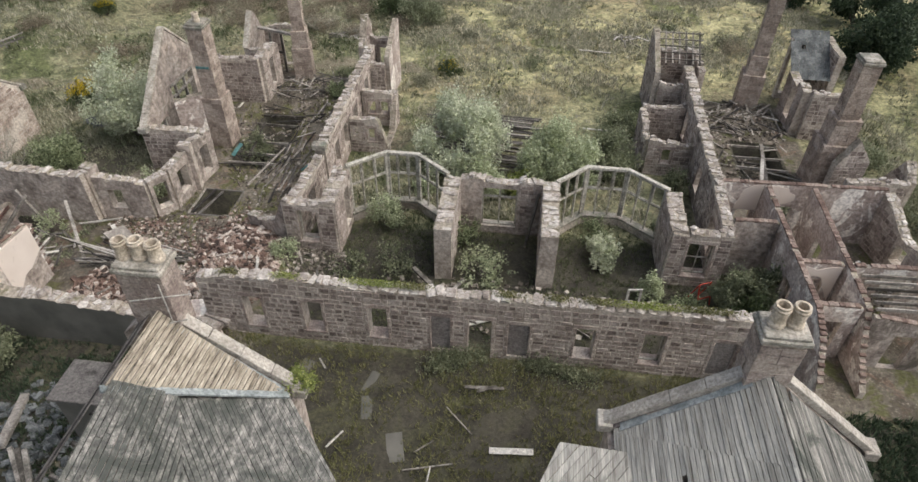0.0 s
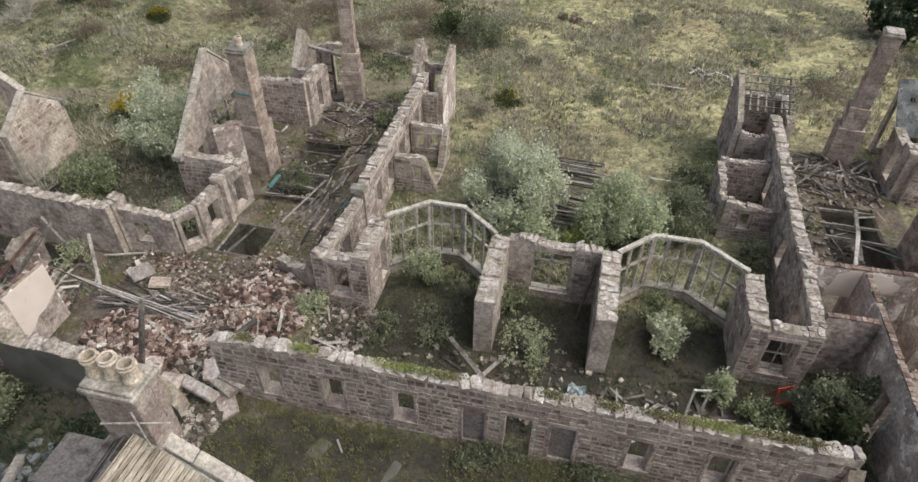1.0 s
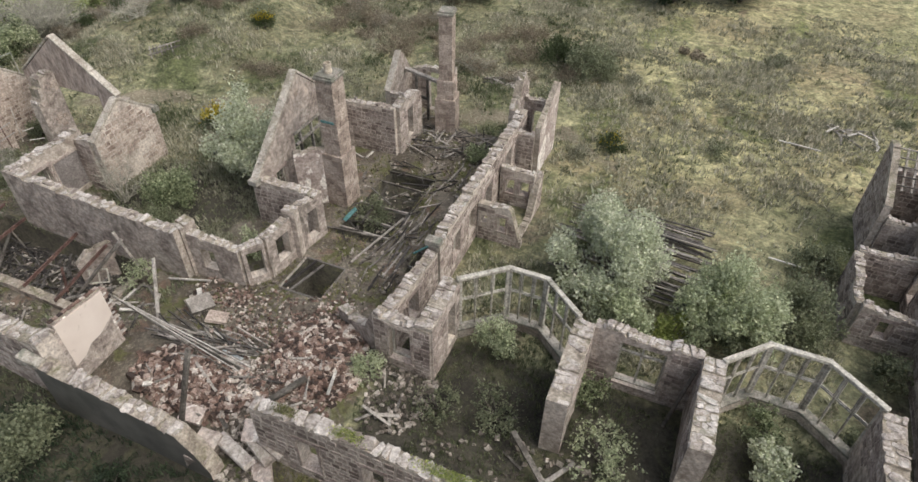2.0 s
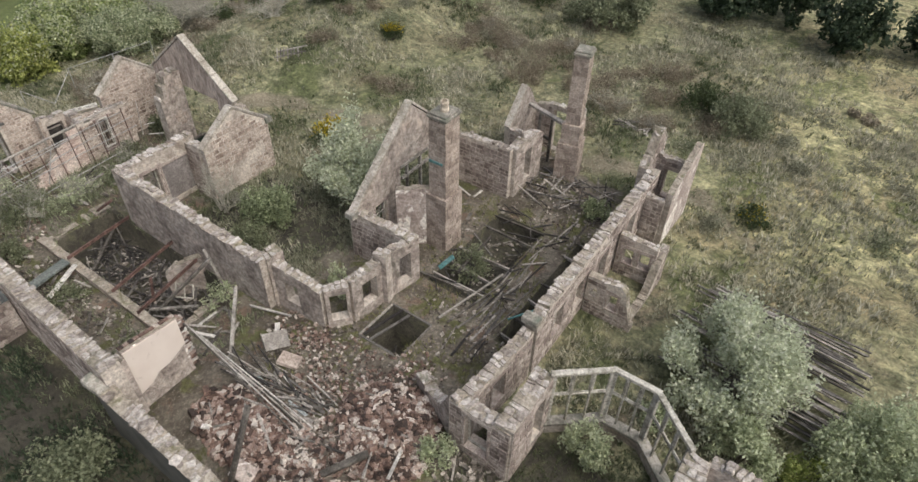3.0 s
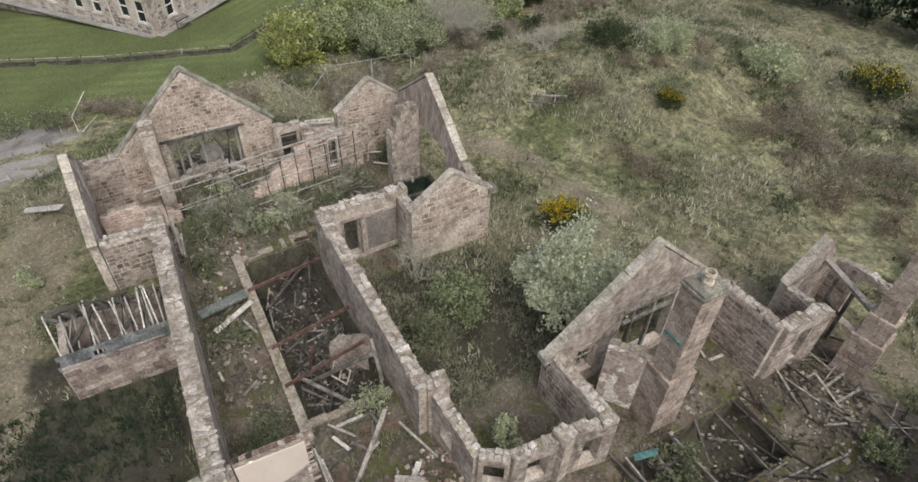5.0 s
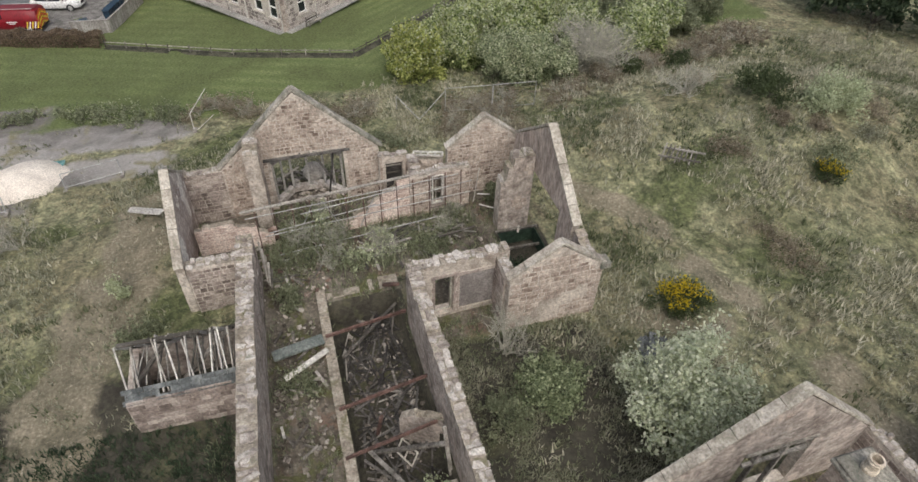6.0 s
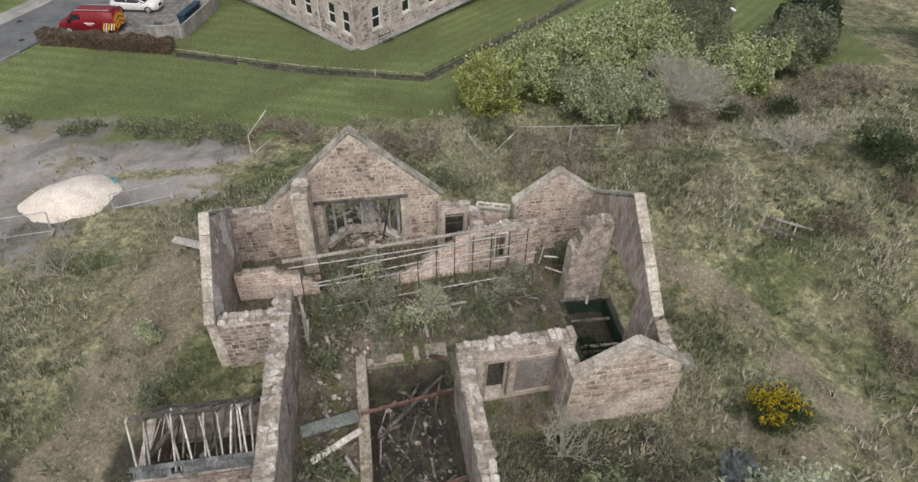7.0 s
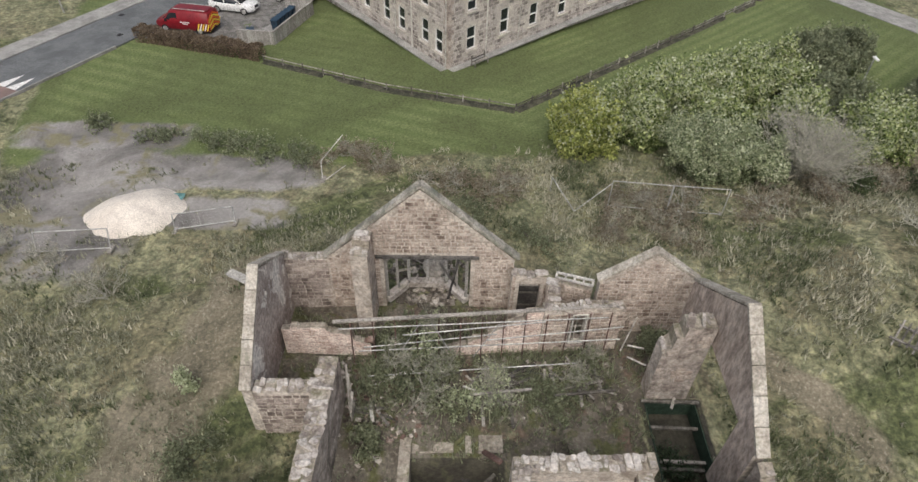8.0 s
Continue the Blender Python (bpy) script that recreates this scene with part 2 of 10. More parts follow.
M_REDROAD = surface("red_asphalt", [(0.3, (0.21, 0.15, 0.135)), (0.7, (0.28, 0.20, 0.18))], 0.5, 30, bump=0.3)
M_COBBLE = surface("granite_setts", [(0.2, (0.13, 0.125, 0.115)), (0.8, (0.24, 0.23, 0.215))], 1.2, 14, "island", 0.5, bump=0.4)
M_PAVE = surface("pale_paving", [(0.3, (0.24, 0.235, 0.22)), (0.7, (0.36, 0.35, 0.33))], 0.7, 20, bump=0.3)
M_GRANITE = surface("house_granite", [(0.1, (0.20, 0.175, 0.16)), (0.4, (0.33, 0.295, 0.272)), (0.6, (0.42, 0.378, 0.35)), (0.85, (0.52, 0.475, 0.44))], 0.9, 12, "island", 0.85, bump=0.4)
M_POINTING = surface("pale_pointing", [(0.3, (0.46, 0.42, 0.375)), (0.7, (0.58, 0.535, 0.48))], 1.0, 12, bump=0.3)
M_WHITE = surface("white_paint", [(0.3, (0.72, 0.71, 0.68)), (0.7, (0.82, 0.81, 0.79))], 1.5, 10, rough=0.45, bump=0.05)
M_RED = surface("red_car_paint", [(0.3, (0.17, 0.010, 0.016)), (0.7, (0.22, 0.013, 0.02))], 1.0, 10, rough=0.35, bump=0.0)
M_CARWHITE = surface("white_car_paint", [(0.3, (0.74, 0.74, 0.73)), (0.7, (0.80, 0.80, 0.79))], 1.0, 10, rough=0.25, bump=0.0)
M_TYRE = surface("tyre_rubber", [(0.3, (0.018, 0.018, 0.018)), (0.7, (0.03, 0.03, 0.03))], 3.0, 20, rough=0.8, bump=0.1)
M_YELLOW = surface("reflective_yellow", [(0.3, (0.75, 0.55, 0.05)), (0.7, (0.82, 0.62, 0.08))], 3.0, 20, rough=0.4, bump=0.0)
M_ORANGE = surface("reflective_orange", [(0.3, (0.62, 0.10, 0.02)), (0.7, (0.70, 0.14, 0.03))], 3.0, 20, rough=0.4, bump=0.0)
M_BIN = surface("blue_black_plastic", [(0.3, (0.015, 0.035, 0.06)), (0.7, (0.03, 0.06, 0.09))], 2.0, 14, rough=0.45, bump=0.05)
M_FENCEW = surface("grey_fence_boards", [(0.3, (0.26, 0.245, 0.225)), (0.7, (0.40, 0.385, 0.36))], 1.2, 12, "object", 0.5, bump=0.3)
M_REDTUBE = surface("red_painted_steel", [(0.3, (0.50, 0.05, 0.03)), (0.7, (0.62, 0.09, 0.05))], 2.0, 14, rough=0.5, bump=0.1)
M_BARK = surface("bark", [(0.3, (0.085, 0.072, 0.06)), (0.7, (0.18, 0.16, 0.14))], 3.0, 20, bump=0.6)
M_PALEBARK = surface("pale_bare_twig", [(0.3, (0.29, 0.28, 0.235)), (0.7, (0.46, 0.445, 0.375))], 3.0, 20, bump=0.3)


def glass(name):
    m, nt, b = start(name, 0.06)
    b.inputs["Base Color"].default_value = (0.02, 0.024, 0.028, 1)
    if "Specular IOR Level" in b.inputs:
        b.inputs["Specular IOR Level"].default_value = 0.6
    return m


M_GLASS = glass("dark_window_glass")


def leafmat(name, stops, scale=0.6, gloss=0.55, trans=0.42):
    m, nt, b = start(name, gloss)
    r = rand_of(nt, "island")
    n = tex(nt, scale, 4, 0.6, None, "World")
    add = nt.nodes.new("ShaderNodeMath")
    add.operation = "ADD"
    nt.links.new(r, add.inputs[0])
    nt.links.new(n, add.inputs[1])
    half = nt.nodes.new("ShaderNodeMath")
    half.operation = "MULTIPLY"
    half.inputs[1].default_value = 0.5
    nt.links.new(add.outputs[0], half.inputs[0])
    col = ramp(nt, half.outputs[0], stops)
    nt.links.new(col, b.inputs["Base Color"])
    tr = nt.nodes.new("ShaderNodeBsdfTranslucent")
    nt.links.new(col, tr.inputs["Color"])
    mx = nt.nodes.new("ShaderNodeMixShader")
    mx.inputs[0].default_value = trans
    out = nt.nodes["Material Output"]
    nt.links.new(b.outputs[0], mx.inputs[1])
    nt.links.new(tr.outputs[0], mx.inputs[2])
    nt.links.new(mx.outputs[0], out.inputs["Surface"])
    return m


L_WILLOW = leafmat("willow_leaf", [(0.2, (0.255, 0.291, 0.169)), (0.5, (0.448, 0.497, 0.314)), (0.8, (0.688, 0.724, 0.517))])
L_SILVER = leafmat("silver_leaf", [(0.2, (0.330, 0.363, 0.235)), (0.5, (0.584, 0.629, 0.449)), (0.8, (0.806, 0.806, 0.684))])
L_GREEN = leafmat("green_leaf", [(0.2, (0.119, 0.136, 0.079)), (0.5, (0.222, 0.245, 0.152)), (0.8, (0.373, 0.396, 0.255))])
L_BRIGHT = leafmat("bright_leaf", [(0.2, (0.149, 0.186, 0.052)), (0.5, (0.297, 0.349, 0.111)), (0.8, (0.491, 0.519, 0.194))])
# hedge leaves: crown highlights and dark gaps are put into the tone range
L_LAUREL = leafmat("laurel_leaf", [(0.24, (0.055, 0.085, 0.03)), (0.42, (0.20, 0.26, 0.09)), (0.6, (0.42, 0.48, 0.20)), (0.8, (0.70, 0.73, 0.42))], 1.3)
L_LIME = leafmat("yellow_green_leaf", [(0.24, (0.10, 0.13, 0.035)), (0.45, (0.31, 0.35, 0.10)), (0.72, (0.60, 0.62, 0.24))], 1.3)
L_BLUEG = leafmat("sage_green_leaf", [(0.24, (0.085, 0.108, 0.055)), (0.5, (0.27, 0.315, 0.175)), (0.8, (0.55, 0.60, 0.385))], 1.3)
# dark evergreen foliage; also put on the yard grass as painted shade
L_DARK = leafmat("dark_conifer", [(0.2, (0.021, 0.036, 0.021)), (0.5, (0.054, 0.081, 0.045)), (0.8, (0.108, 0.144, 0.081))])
L_GORSE = leafmat("gorse_flower", [(0.2, (0.36, 0.27, 0.01)), (0.5, (0.58, 0.45, 0.02)), (0.8, (0.72, 0.58, 0.05))])
L_GORSEG = leafmat("gorse_spine", [(0.2, (0.039, 0.054, 0.023)), (0.5, (0.078, 0.104, 0.046)), (0.8, (0.128, 0.159, 0.076))])
L_BROWN = leafmat("dead_bramble", [(0.2, (0.176, 0.151, 0.105)), (0.5, (0.288, 0.246, 0.181)), (0.8, (0.421, 0.375, 0.284))])
L_BEECH = leafmat("brown_beech_leaf", [(0.2, (0.10, 0.07, 0.05)), (0.5, (0.20, 0.15, 0.105)), (0.8, (0.33, 0.265, 0.19))])
L_GRASS = leafmat("rough_grass", [(0.2, (0.153, 0.159, 0.105)), (0.42, (0.227, 0.23, 0.159)), (0.62, (0.31, 0.307, 0.218)), (0.85, (0.445, 0.432, 0.347))], 0.9, 0.8, 0.2)
L_STRAW = leafmat("straw_grass", [(0.2, (0.229, 0.222, 0.15)), (0.5, (0.411, 0.393, 0.287)), (0.8, (0.593, 0.562, 0.451))], 0.7, 0.8, 0.2)
L_RANK = leafmat("rank_green_grass", [(0.2, (0.0582, 0.072, 0.0336)), (0.5, (0.112, 0.13, 0.0672)), (0.8, (0.184, 0.202, 0.112))], 0.9, 0.8, 0.2)
L_MOSS = leafmat("moss", [(0.2, (0.089, 0.094, 0.037)), (0.5, (0.170, 0.170, 0.072)), (0.8, (0.251, 0.243, 0.123))], 0.8, 0.9, 0.1)

# ---- mesh tools ----
rng = random.Random(7)
npr = np.random.RandomState(11)


class MB:
    """Gathers vertices and faces for one mesh."""

    def __init__(self):
        self.v, self.f, self.m = [], [], []

    def poly(self, pts, mi=0):
        n = len(self.v)
        self.v.extend(tuple(p) for p in pts)
        self.f.append(tuple(range(n, n + len(pts))))
        self.m.append(mi)

    def hexa(self, p, mi=0):
        """Eight corners: four below, four above, both anticlockwise."""
        n = len(self.v)
        self.v.extend(tuple(q) for q in p)
        for q in ((3, 2, 1, 0), (4, 5, 6, 7), (0, 1, 5, 4), (1, 2, 6, 5), (2, 3, 7, 6), (3, 0, 4, 7)):
            self.f.append(tuple(n + i for i in q))
            self.m.append(mi)

    def box(self, m, sx, sy, sz, mi=0, j=0.0, taper=1.0):
        c = [(-1, -1, -1), (1, -1, -1), (1, 1, -1), (-1, 1, -1), (-1, -1, 1), (1, -1, 1), (1, 1, 1), (-1, 1, 1)]
        out = []
        for x, y, z in c:
            t = taper if z > 0 else 1.0
            out.append(m @ Vector((x * sx / 2 * t + rng.uniform(-j, j), y * sy / 2 * t + rng.uniform(-j, j), z * sz / 2 + rng.uniform(-j, j))))
        self.hexa(out, mi)

    def cham(self, m, sx, sy, sz, c=0.02, mi=0, j=0.0):
        """A box with chamfered edges."""
        hx, hy, hz = sx / 2, sy / 2, sz / 2
        idx = {}
        n = len(self.v)
        for ax in range(3):
            for sxg in (-1, 1):
                for syg in (-1, 1):
                    for szg in (-1, 1):
                        p = [sxg * (hx - c), syg * (hy - c), szg * (hz - c)]
                        p[ax] = (sxg * hx, syg * hy, szg * hz)[ax]
                        idx[(ax, sxg, syg, szg)] = len(self.v)
                        self.v.append(tuple(m @ Vector([q + rng.uniform(-j, j) for q in p])))

        def add(*keys):
            self.f.append(tuple(idx[k] for k in keys))
            self.m.append(mi)
        for s in (-1, 1):
            a = [(0, s, -1, -1), (0, s, 1, -1), (0, s, 1, 1), (0, s, -1, 1)]
            b = [(1, -1, s, -1), (1, -1, s, 1), (1, 1, s, 1), (1, 1, s, -1)]
            d = [(2, -1, -1, s), (2, 1, -1, s), (2, 1, 1, s), (2, -1, 1, s)]
            for q in (a, b, d):
                add(*(q if s > 0 else q[::-1]))
        for s in (-1, 1):
            for t in (-1, 1):
                e1 = [(0, s, t, -1), (0, s, t, 1), (1, s, t, 1), (1, s, t, -1)]
                e2 = [(0, s, -1, t), (0, s, 1, t), (2, s, 1, t), (2, s, -1, t)]
                e3 = [(1, -1, s, t), (1, 1, s, t), (2, 1, s, t), (2, -1, s, t)]
                add(*(e1 if s * t < 0 else e1[::-1]))
                add(*(e2 if s * t > 0 else e2[::-1]))
                add(*(e3 if s * t < 0 else e3[::-1]))
        for a in (-1, 1):
            for b in (-1, 1):
                for d in (-1, 1):
                    q = [(0, a, b, d), (1, a, b, d), (2, a, b, d)]
                    add(*(q if a * b * d > 0 else q[::-1]))

    def beam(self, p, q, w, h, mi=0, roll=0.0, j=0.0):
        p, q = Vector(p), Vector(q)
        d = q - p
        m = Matrix.Translation((p + q) / 2) @ d.to_track_quat("X", "Z").to_matrix().to_4x4() @ Matrix.Rotation(roll, 4, "X")
        self.box(m, d.length, w, h, mi, j)

    def tube(self, p, q, r0, r1, n=8, mi=0, caps=True):
        p, q = Vector(p), Vector(q)
        rot = (q - p).to_track_quat("Z", "X").to_matrix()
        k = len(self.v)
        for c, r in ((p, r0), (q, r1)):
            for i in range(n):
                a = 2 * math.pi * i / n
                self.v.append(tuple(c + rot @ Vector((r * math.cos(a), r * math.sin(a), 0))))
        for i in range(n):
            self.f.append((k + i, k + (i + 1) % n, k + n + (i + 1) % n, k + n + i))
            self.m.append(mi)
        if caps:
            self.f.append(tuple(k + i for i in reversed(range(n))))
            self.f.append(tuple(k + n + i for i in range(n)))
            self.m += [mi, mi]

    def lathe(self, prof, n=14, c=(0, 0, 0), mi=0):
        """A turned shape from (radius, height) pairs."""
        k = len(self.v)
        for r, z in prof:
            for i in range(n):
                a = 2 * math.pi * i / n
                self.v.append((c[0] + r * math.cos(a), c[1] + r * math.sin(a), c[2] + z))
        for j in range(len(prof) - 1):
            for i in range(n):
                a, b = k + j * n + i, k + j * n + (i + 1) % n
                self.f.append((a, b, b + n, a + n))
                self.m.append(mi)

    def mesh(self, name, mats):
        me = bpy.data.meshes.new(name)
        me.from_pydata(self.v, [], self.f)
        for m in (mats if isinstance(mats, (list, tuple)) else [mats]):
            me.materials.append(m)
        if any(self.m):
            me.polygons.foreach_set("material_index", self.m)
        me.update()
        return me


def part(name, mb, mats, parent=None, label="", kind="", at=None):
    """One mesh object under a thing or a part; mb may be a mesh that is shared."""
    ob = new(name, mb.mesh(name, mats) if isinstance(mb, MB) else mb)
    if parent is not None:
        ob.parent = parent
    if at is not None:
        ob.matrix_basis = at
    return tagged(ob, label=label, kind=kind)


def thing(name, m, label, category, group="", kind=""):
    ob = new(name)
    ob.matrix_basis = m
    return tagged(ob, label, category, group, kind)


def at(x, y, z=0, rx=0, ry=0, rz=0):
    return pose(x, y, z, rx, ry, rz)


# ---- the lie of the land ----
PITS = [(-18.0, -15.8, 26.1, 28.35, 2.3), (-35.6, -25.4, 20.95, 24.4, 1.25), (-17.7, -14.9, 31.0, 37.6, 1.0), (-12.7, -11.2, 29.6, 38.2, 1.3),
        (14.4, 17.2, 31.0, 38.0, 1.0), (-38.45, -34.3, 30.7, 32.9, 1.1)]
PILES = [(-13.6, 23.0, 2.3, 1.9, 0.95), (-18.6, 19.6, 2.8, 1.9, 0.75), (-15.8, 19.3, 2.2, 1.4, 0.55), (-13.6, 18.9, 1.3, 1.0, 0.45), (-20.2, 23.0, 2.0, 1.6, 0.25),
         (15.5, 40.6, 2.6, 1.8, 0.7), (-15.3, 41.0, 2.4, 1.6, 0.6), (-49.6, 4.7, 3.4, 2.5, 0.0), (-38.0, 21.5, 2.2, 2.6, 0.3)]
HILLS = [(-40.0, 60.0, 9.0, 8.0, 1.3), (20.0, 60.0, 12.0, 7.0, 0.6), (-30.0, 44.5, 5.0, 2.0, 0.3)]


def height(x, y):
    z = 0.10 * noise.noise((x * 0.22, y * 0.22, 3.1)) + 0.05 * noise.noise((x * 0.8, y * 0.8, 9.3))
    if x < -43:
        z = z * max(0.25, 1 - (-43 - x) * 0.06) - 0.07 * min(55, -43 - x)
    for hx, hy, rx, ry, h in HILLS:
        z += h * math.exp(-((x - hx) / rx) ** 2 - ((y - hy) / ry) ** 2)
    # a flat-topped bank of spoil with a clear edge
    z += 1.9 * math.exp(-(((x + 44.0) / 8.4) ** 2 + ((y - 49.5) / 11.5) ** 2) ** 2)
    if y > 46.5 or -58.0 < x < -44.5 or (y < 16 and x < -24) or (y > 34 and (-31 < x < -22.5 or -7 < x < 7.5)):
        z += 0.13 * noise.noise((x * 0.9, y * 0.9, 6.6)) + 0.08 * noise.noise((x * 1.9, y * 1.9, 4.4))
    for hx, hy, rx, ry, h in PILES:
        e = math.exp(-((x - hx) / rx) ** 2 - ((y - hy) / ry) ** 2)
        z += h * e + 0.12 * e * noise.noise((x * 1.7, y * 1.7, 1.2))
    for x0, x1, y0, y1, d in PITS:
        if x0 < x < x1 and y0 < y < y1:
            z = -d + 0.2 * noise.noise((x * 0.9, y * 0.9, 5.0))
    return z


def soft(v, e):
    return 1 / (1 + math.exp(-max(-40, min(40, v / e))))


def inside(x, y, boxes, e=0.25):
    k = 0.0
    for x0, x1, y0, y1 in boxes:
        k = max(k, soft(min(x - x0, x1 - x, y - y0, y1 - y), e))
    return k


ROOMS = [(-37.3, -23.0, 17.6, 24.8), (-43.7, -37.0, 15.0, 33.1), (-23.2, -11.0, 17.0, 30.6), (-18.6, -10.9, 30.0, 44.0), (-21.8, -18.4, 30.4, 39.2), (11.0, 19.0, 28.0, 44.0),
         (13.6, 22.0, 16.5, 28.2), (-20.3, -16.0, 42.3, 45.0), (-37.0, -32.0, 24.8, 33.0), (-16.5, -9.5, 2.0, 10.5), (3.5, 11.5, 2.0, 10.5)]
# damp ground, and yards whose shade is put into the ground colour
DAMP_SHADE = [(11.0, 40.0, -6.0, 16.8), (-13.0, 11.0, 10.8, 17.6), (-11.0, 11.0, 18.4, 26.5), (10.5, 13.6, 18.0, 27.5), (-34.0, -12.6, 4.0, 17.0), (-32.0, -22.4, 25.4, 33.0)]


def lawn_at(x, y):
    # the mown lawns lie beyond a line that runs past the hedge
    edge = -55.5 - 0.10 * (y - 10) + 0.5 * math.sin(y * 0.5)
    k = soft(edge - x, 0.5) * soft(y + 6.5 - 0.25 * (x + 60), 0.5)
    return k * soft(66 - y, 1.0)


def bare_at(x, y):
    """Trodden earth, tracks and dust."""
    k = 0.0
    for (ax, ay), (bx, by), w in (((-46, 13), (-30, 9.0), 1.7), ((-41.5, 36.2), (-36.0, 39.6), 0.5), ((-36.0, 39.6), (-26.0, 42.0), 0.35), ((-36.2, 37.2), (-31.5, 41.0), 0.1), ((-26, 42.0), (-14, 46.5), 0.9),
                                  ((-9, 46.5), (-3, 42.5), 0.4), ((-30.5, 35.5), (-29, 39), 0.5)):
        dx, dy = bx - ax, by - ay
        t = max(0, min(1, ((x - ax) * dx + (y - ay) * dy) / (dx * dx + dy * dy)))
        d = math.hypot(x - ax - t * dx, y - ay - t * dy)
        k = max(k, soft(w - d + 1.2 * noise.noise((x * 0.5, y * 0.5, 2.2)), 0.5))
    return k


def dust_at(x, y):
    k = 0.0
    for hx, hy, rx, ry in ((-51, 1.0, 6.5, 5), (-54.6, 8.5, 2.0, 6.5), (-58.6, 0.0, 2.0, 6.0), (-49.0, -3.0, 3.5, 4.0), (-50.6, 9.4, 1.6, 4.6), (-54.8, 1.0, 2.4, 5.0)):
        k = max(k, math.exp(-((x - hx) / rx) ** 4 - ((y - hy) / ry) ** 4))
    return k


def ground_material():
    m, nt, b = start("ground_cover", 0.95)
    att = nt.nodes.new("ShaderNodeVertexColor")
    att.layer_name = "cover"
    sep = nt.nodes.new("ShaderNodeSeparateColor")
    nt.links.new(att.outputs["Color"], sep.inputs[0])
    att2 = nt.nodes.new("ShaderNodeVertexColor")
    att2.layer_name = "cover_more"
    sep2 = nt.nodes.new("ShaderNodeSeparateColor")
    nt.links.new(att2.outputs["Color"], sep2.inputs[0])
    broad, mid, fine = tex(nt, 0.09, 6, 0.62, None, "World"), tex(nt, 0.55, 7, 0.66, None, "World", 0.4), tex(nt, 6.0, 8, 0.75, None, "World")
    field = mixc(nt, step(nt, mid, 0.35, 0.62), (0.112, 0.122, 0.070), (0.181, 0.188, 0.118))
    field = mixc(nt, step(nt, broad, 0.42, 0.60), field, (0.169, 0.156, 0.103))
    field = mixc(nt, step(nt, tex(nt, 0.13, 7, 0.66, (1.0, 1.6, 1.0), "World", 1.5), 0.47, 0.58), field, (0.224, 0.226, 0.145))
    field = mixc(nt, step(nt, tex(nt, 0.10, 6, 0.66, (1.3, 0.8, 1.0), "World", 1.2), 0.53, 0.62), field, (0.088, 0.103, 0.050))
    field = mixc(nt, step(nt, tex(nt, 0.11, 7, 0.7, None, "World", 1.0), 0.58, 0.66), field, (0.130, 0.114, 0.086))
    # tussocks: pale crowns, and the shade of hollows between put into the colour, at two sizes
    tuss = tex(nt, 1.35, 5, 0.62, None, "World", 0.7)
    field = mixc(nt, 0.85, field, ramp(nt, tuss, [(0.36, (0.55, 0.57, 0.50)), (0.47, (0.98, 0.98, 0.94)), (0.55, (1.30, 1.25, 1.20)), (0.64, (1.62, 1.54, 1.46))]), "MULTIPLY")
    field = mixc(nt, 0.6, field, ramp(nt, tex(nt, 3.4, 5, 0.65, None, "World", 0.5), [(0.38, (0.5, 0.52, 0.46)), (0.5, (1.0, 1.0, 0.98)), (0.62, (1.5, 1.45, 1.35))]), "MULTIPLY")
    place = nt.nodes.new("ShaderNodeNewGeometry")
    xy = nt.nodes.new("ShaderNodeSeparateXYZ")
    nt.links.new(place.outputs["Position"], xy.inputs[0])
    dry = nt.nodes.new("ShaderNodeMath")
    dry.operation = "MULTIPLY"
    nt.links.new(step(nt, xy.outputs[0], -13.0, -5.0), dry.inputs[0])
    nt.links.new(step(nt, xy.outputs[1], 36.0, 45.0), dry.inputs[1])
    field = mixc(nt, dry.outputs[0], field, mixc(nt, 1.0, field, (1.55, 1.48, 1.38), "MULTIPLY"))
    lawn = mixc(nt, step(nt, mid, 0.3, 0.7), (0.125, 0.16, 0.058), (0.175, 0.205, 0.085))
    wave = nt.nodes.new("ShaderNodeTexWave")
    wave.inputs["Scale"].default_value, wave.inputs["Distortion"].default_value = 0.22, 1.2
    g = nt.nodes.new("ShaderNodeNewGeometry")
    mp = nt.nodes.new("ShaderNodeMapping")
    mp.inputs["Rotation"].default_value = (0, 0, radians(20))
    nt.links.new(g.outputs["Position"], mp.inputs["Vector"])
    nt.links.new(mp.outputs[0], wave.inputs["Vector"])
    wave2 = nt.nodes.new("ShaderNodeTexWave")
    wave2.inputs["Scale"].default_value, wave2.inputs["Distortion"].default_value = 0.30, 0.8
    mp2 = nt.nodes.new("ShaderNodeMapping")
    mp2.inputs["Rotation"].default_value = (0, 0, radians(-40.5))
    nt.links.new(g.outputs["Position"], mp2.inputs["Vector"])
    nt.links.new(mp2.outputs[0], wave2.inputs["Vector"])
    xyz = nt.nodes.new("ShaderNodeSeparateXYZ")
    nt.links.new(g.outputs["Position"], xyz.inputs[0])
    stripe = mixc(nt, step(nt, xyz.outputs[1], 24.0, 30.0), wave.outputs["Color"], wave2.outputs["Color"])
    lawn = mixc(nt, 0.42, lawn, mixc(nt, stripe, (0.095, 0.135, 0.045), (0.20, 0.235, 0.095)))
    lawn = mixc(nt, step(nt, tex(nt, 0.07, 5, 0.6, None, "World", 0.8), 0.42, 0.60), lawn, (0.105, 0.128, 0.05))
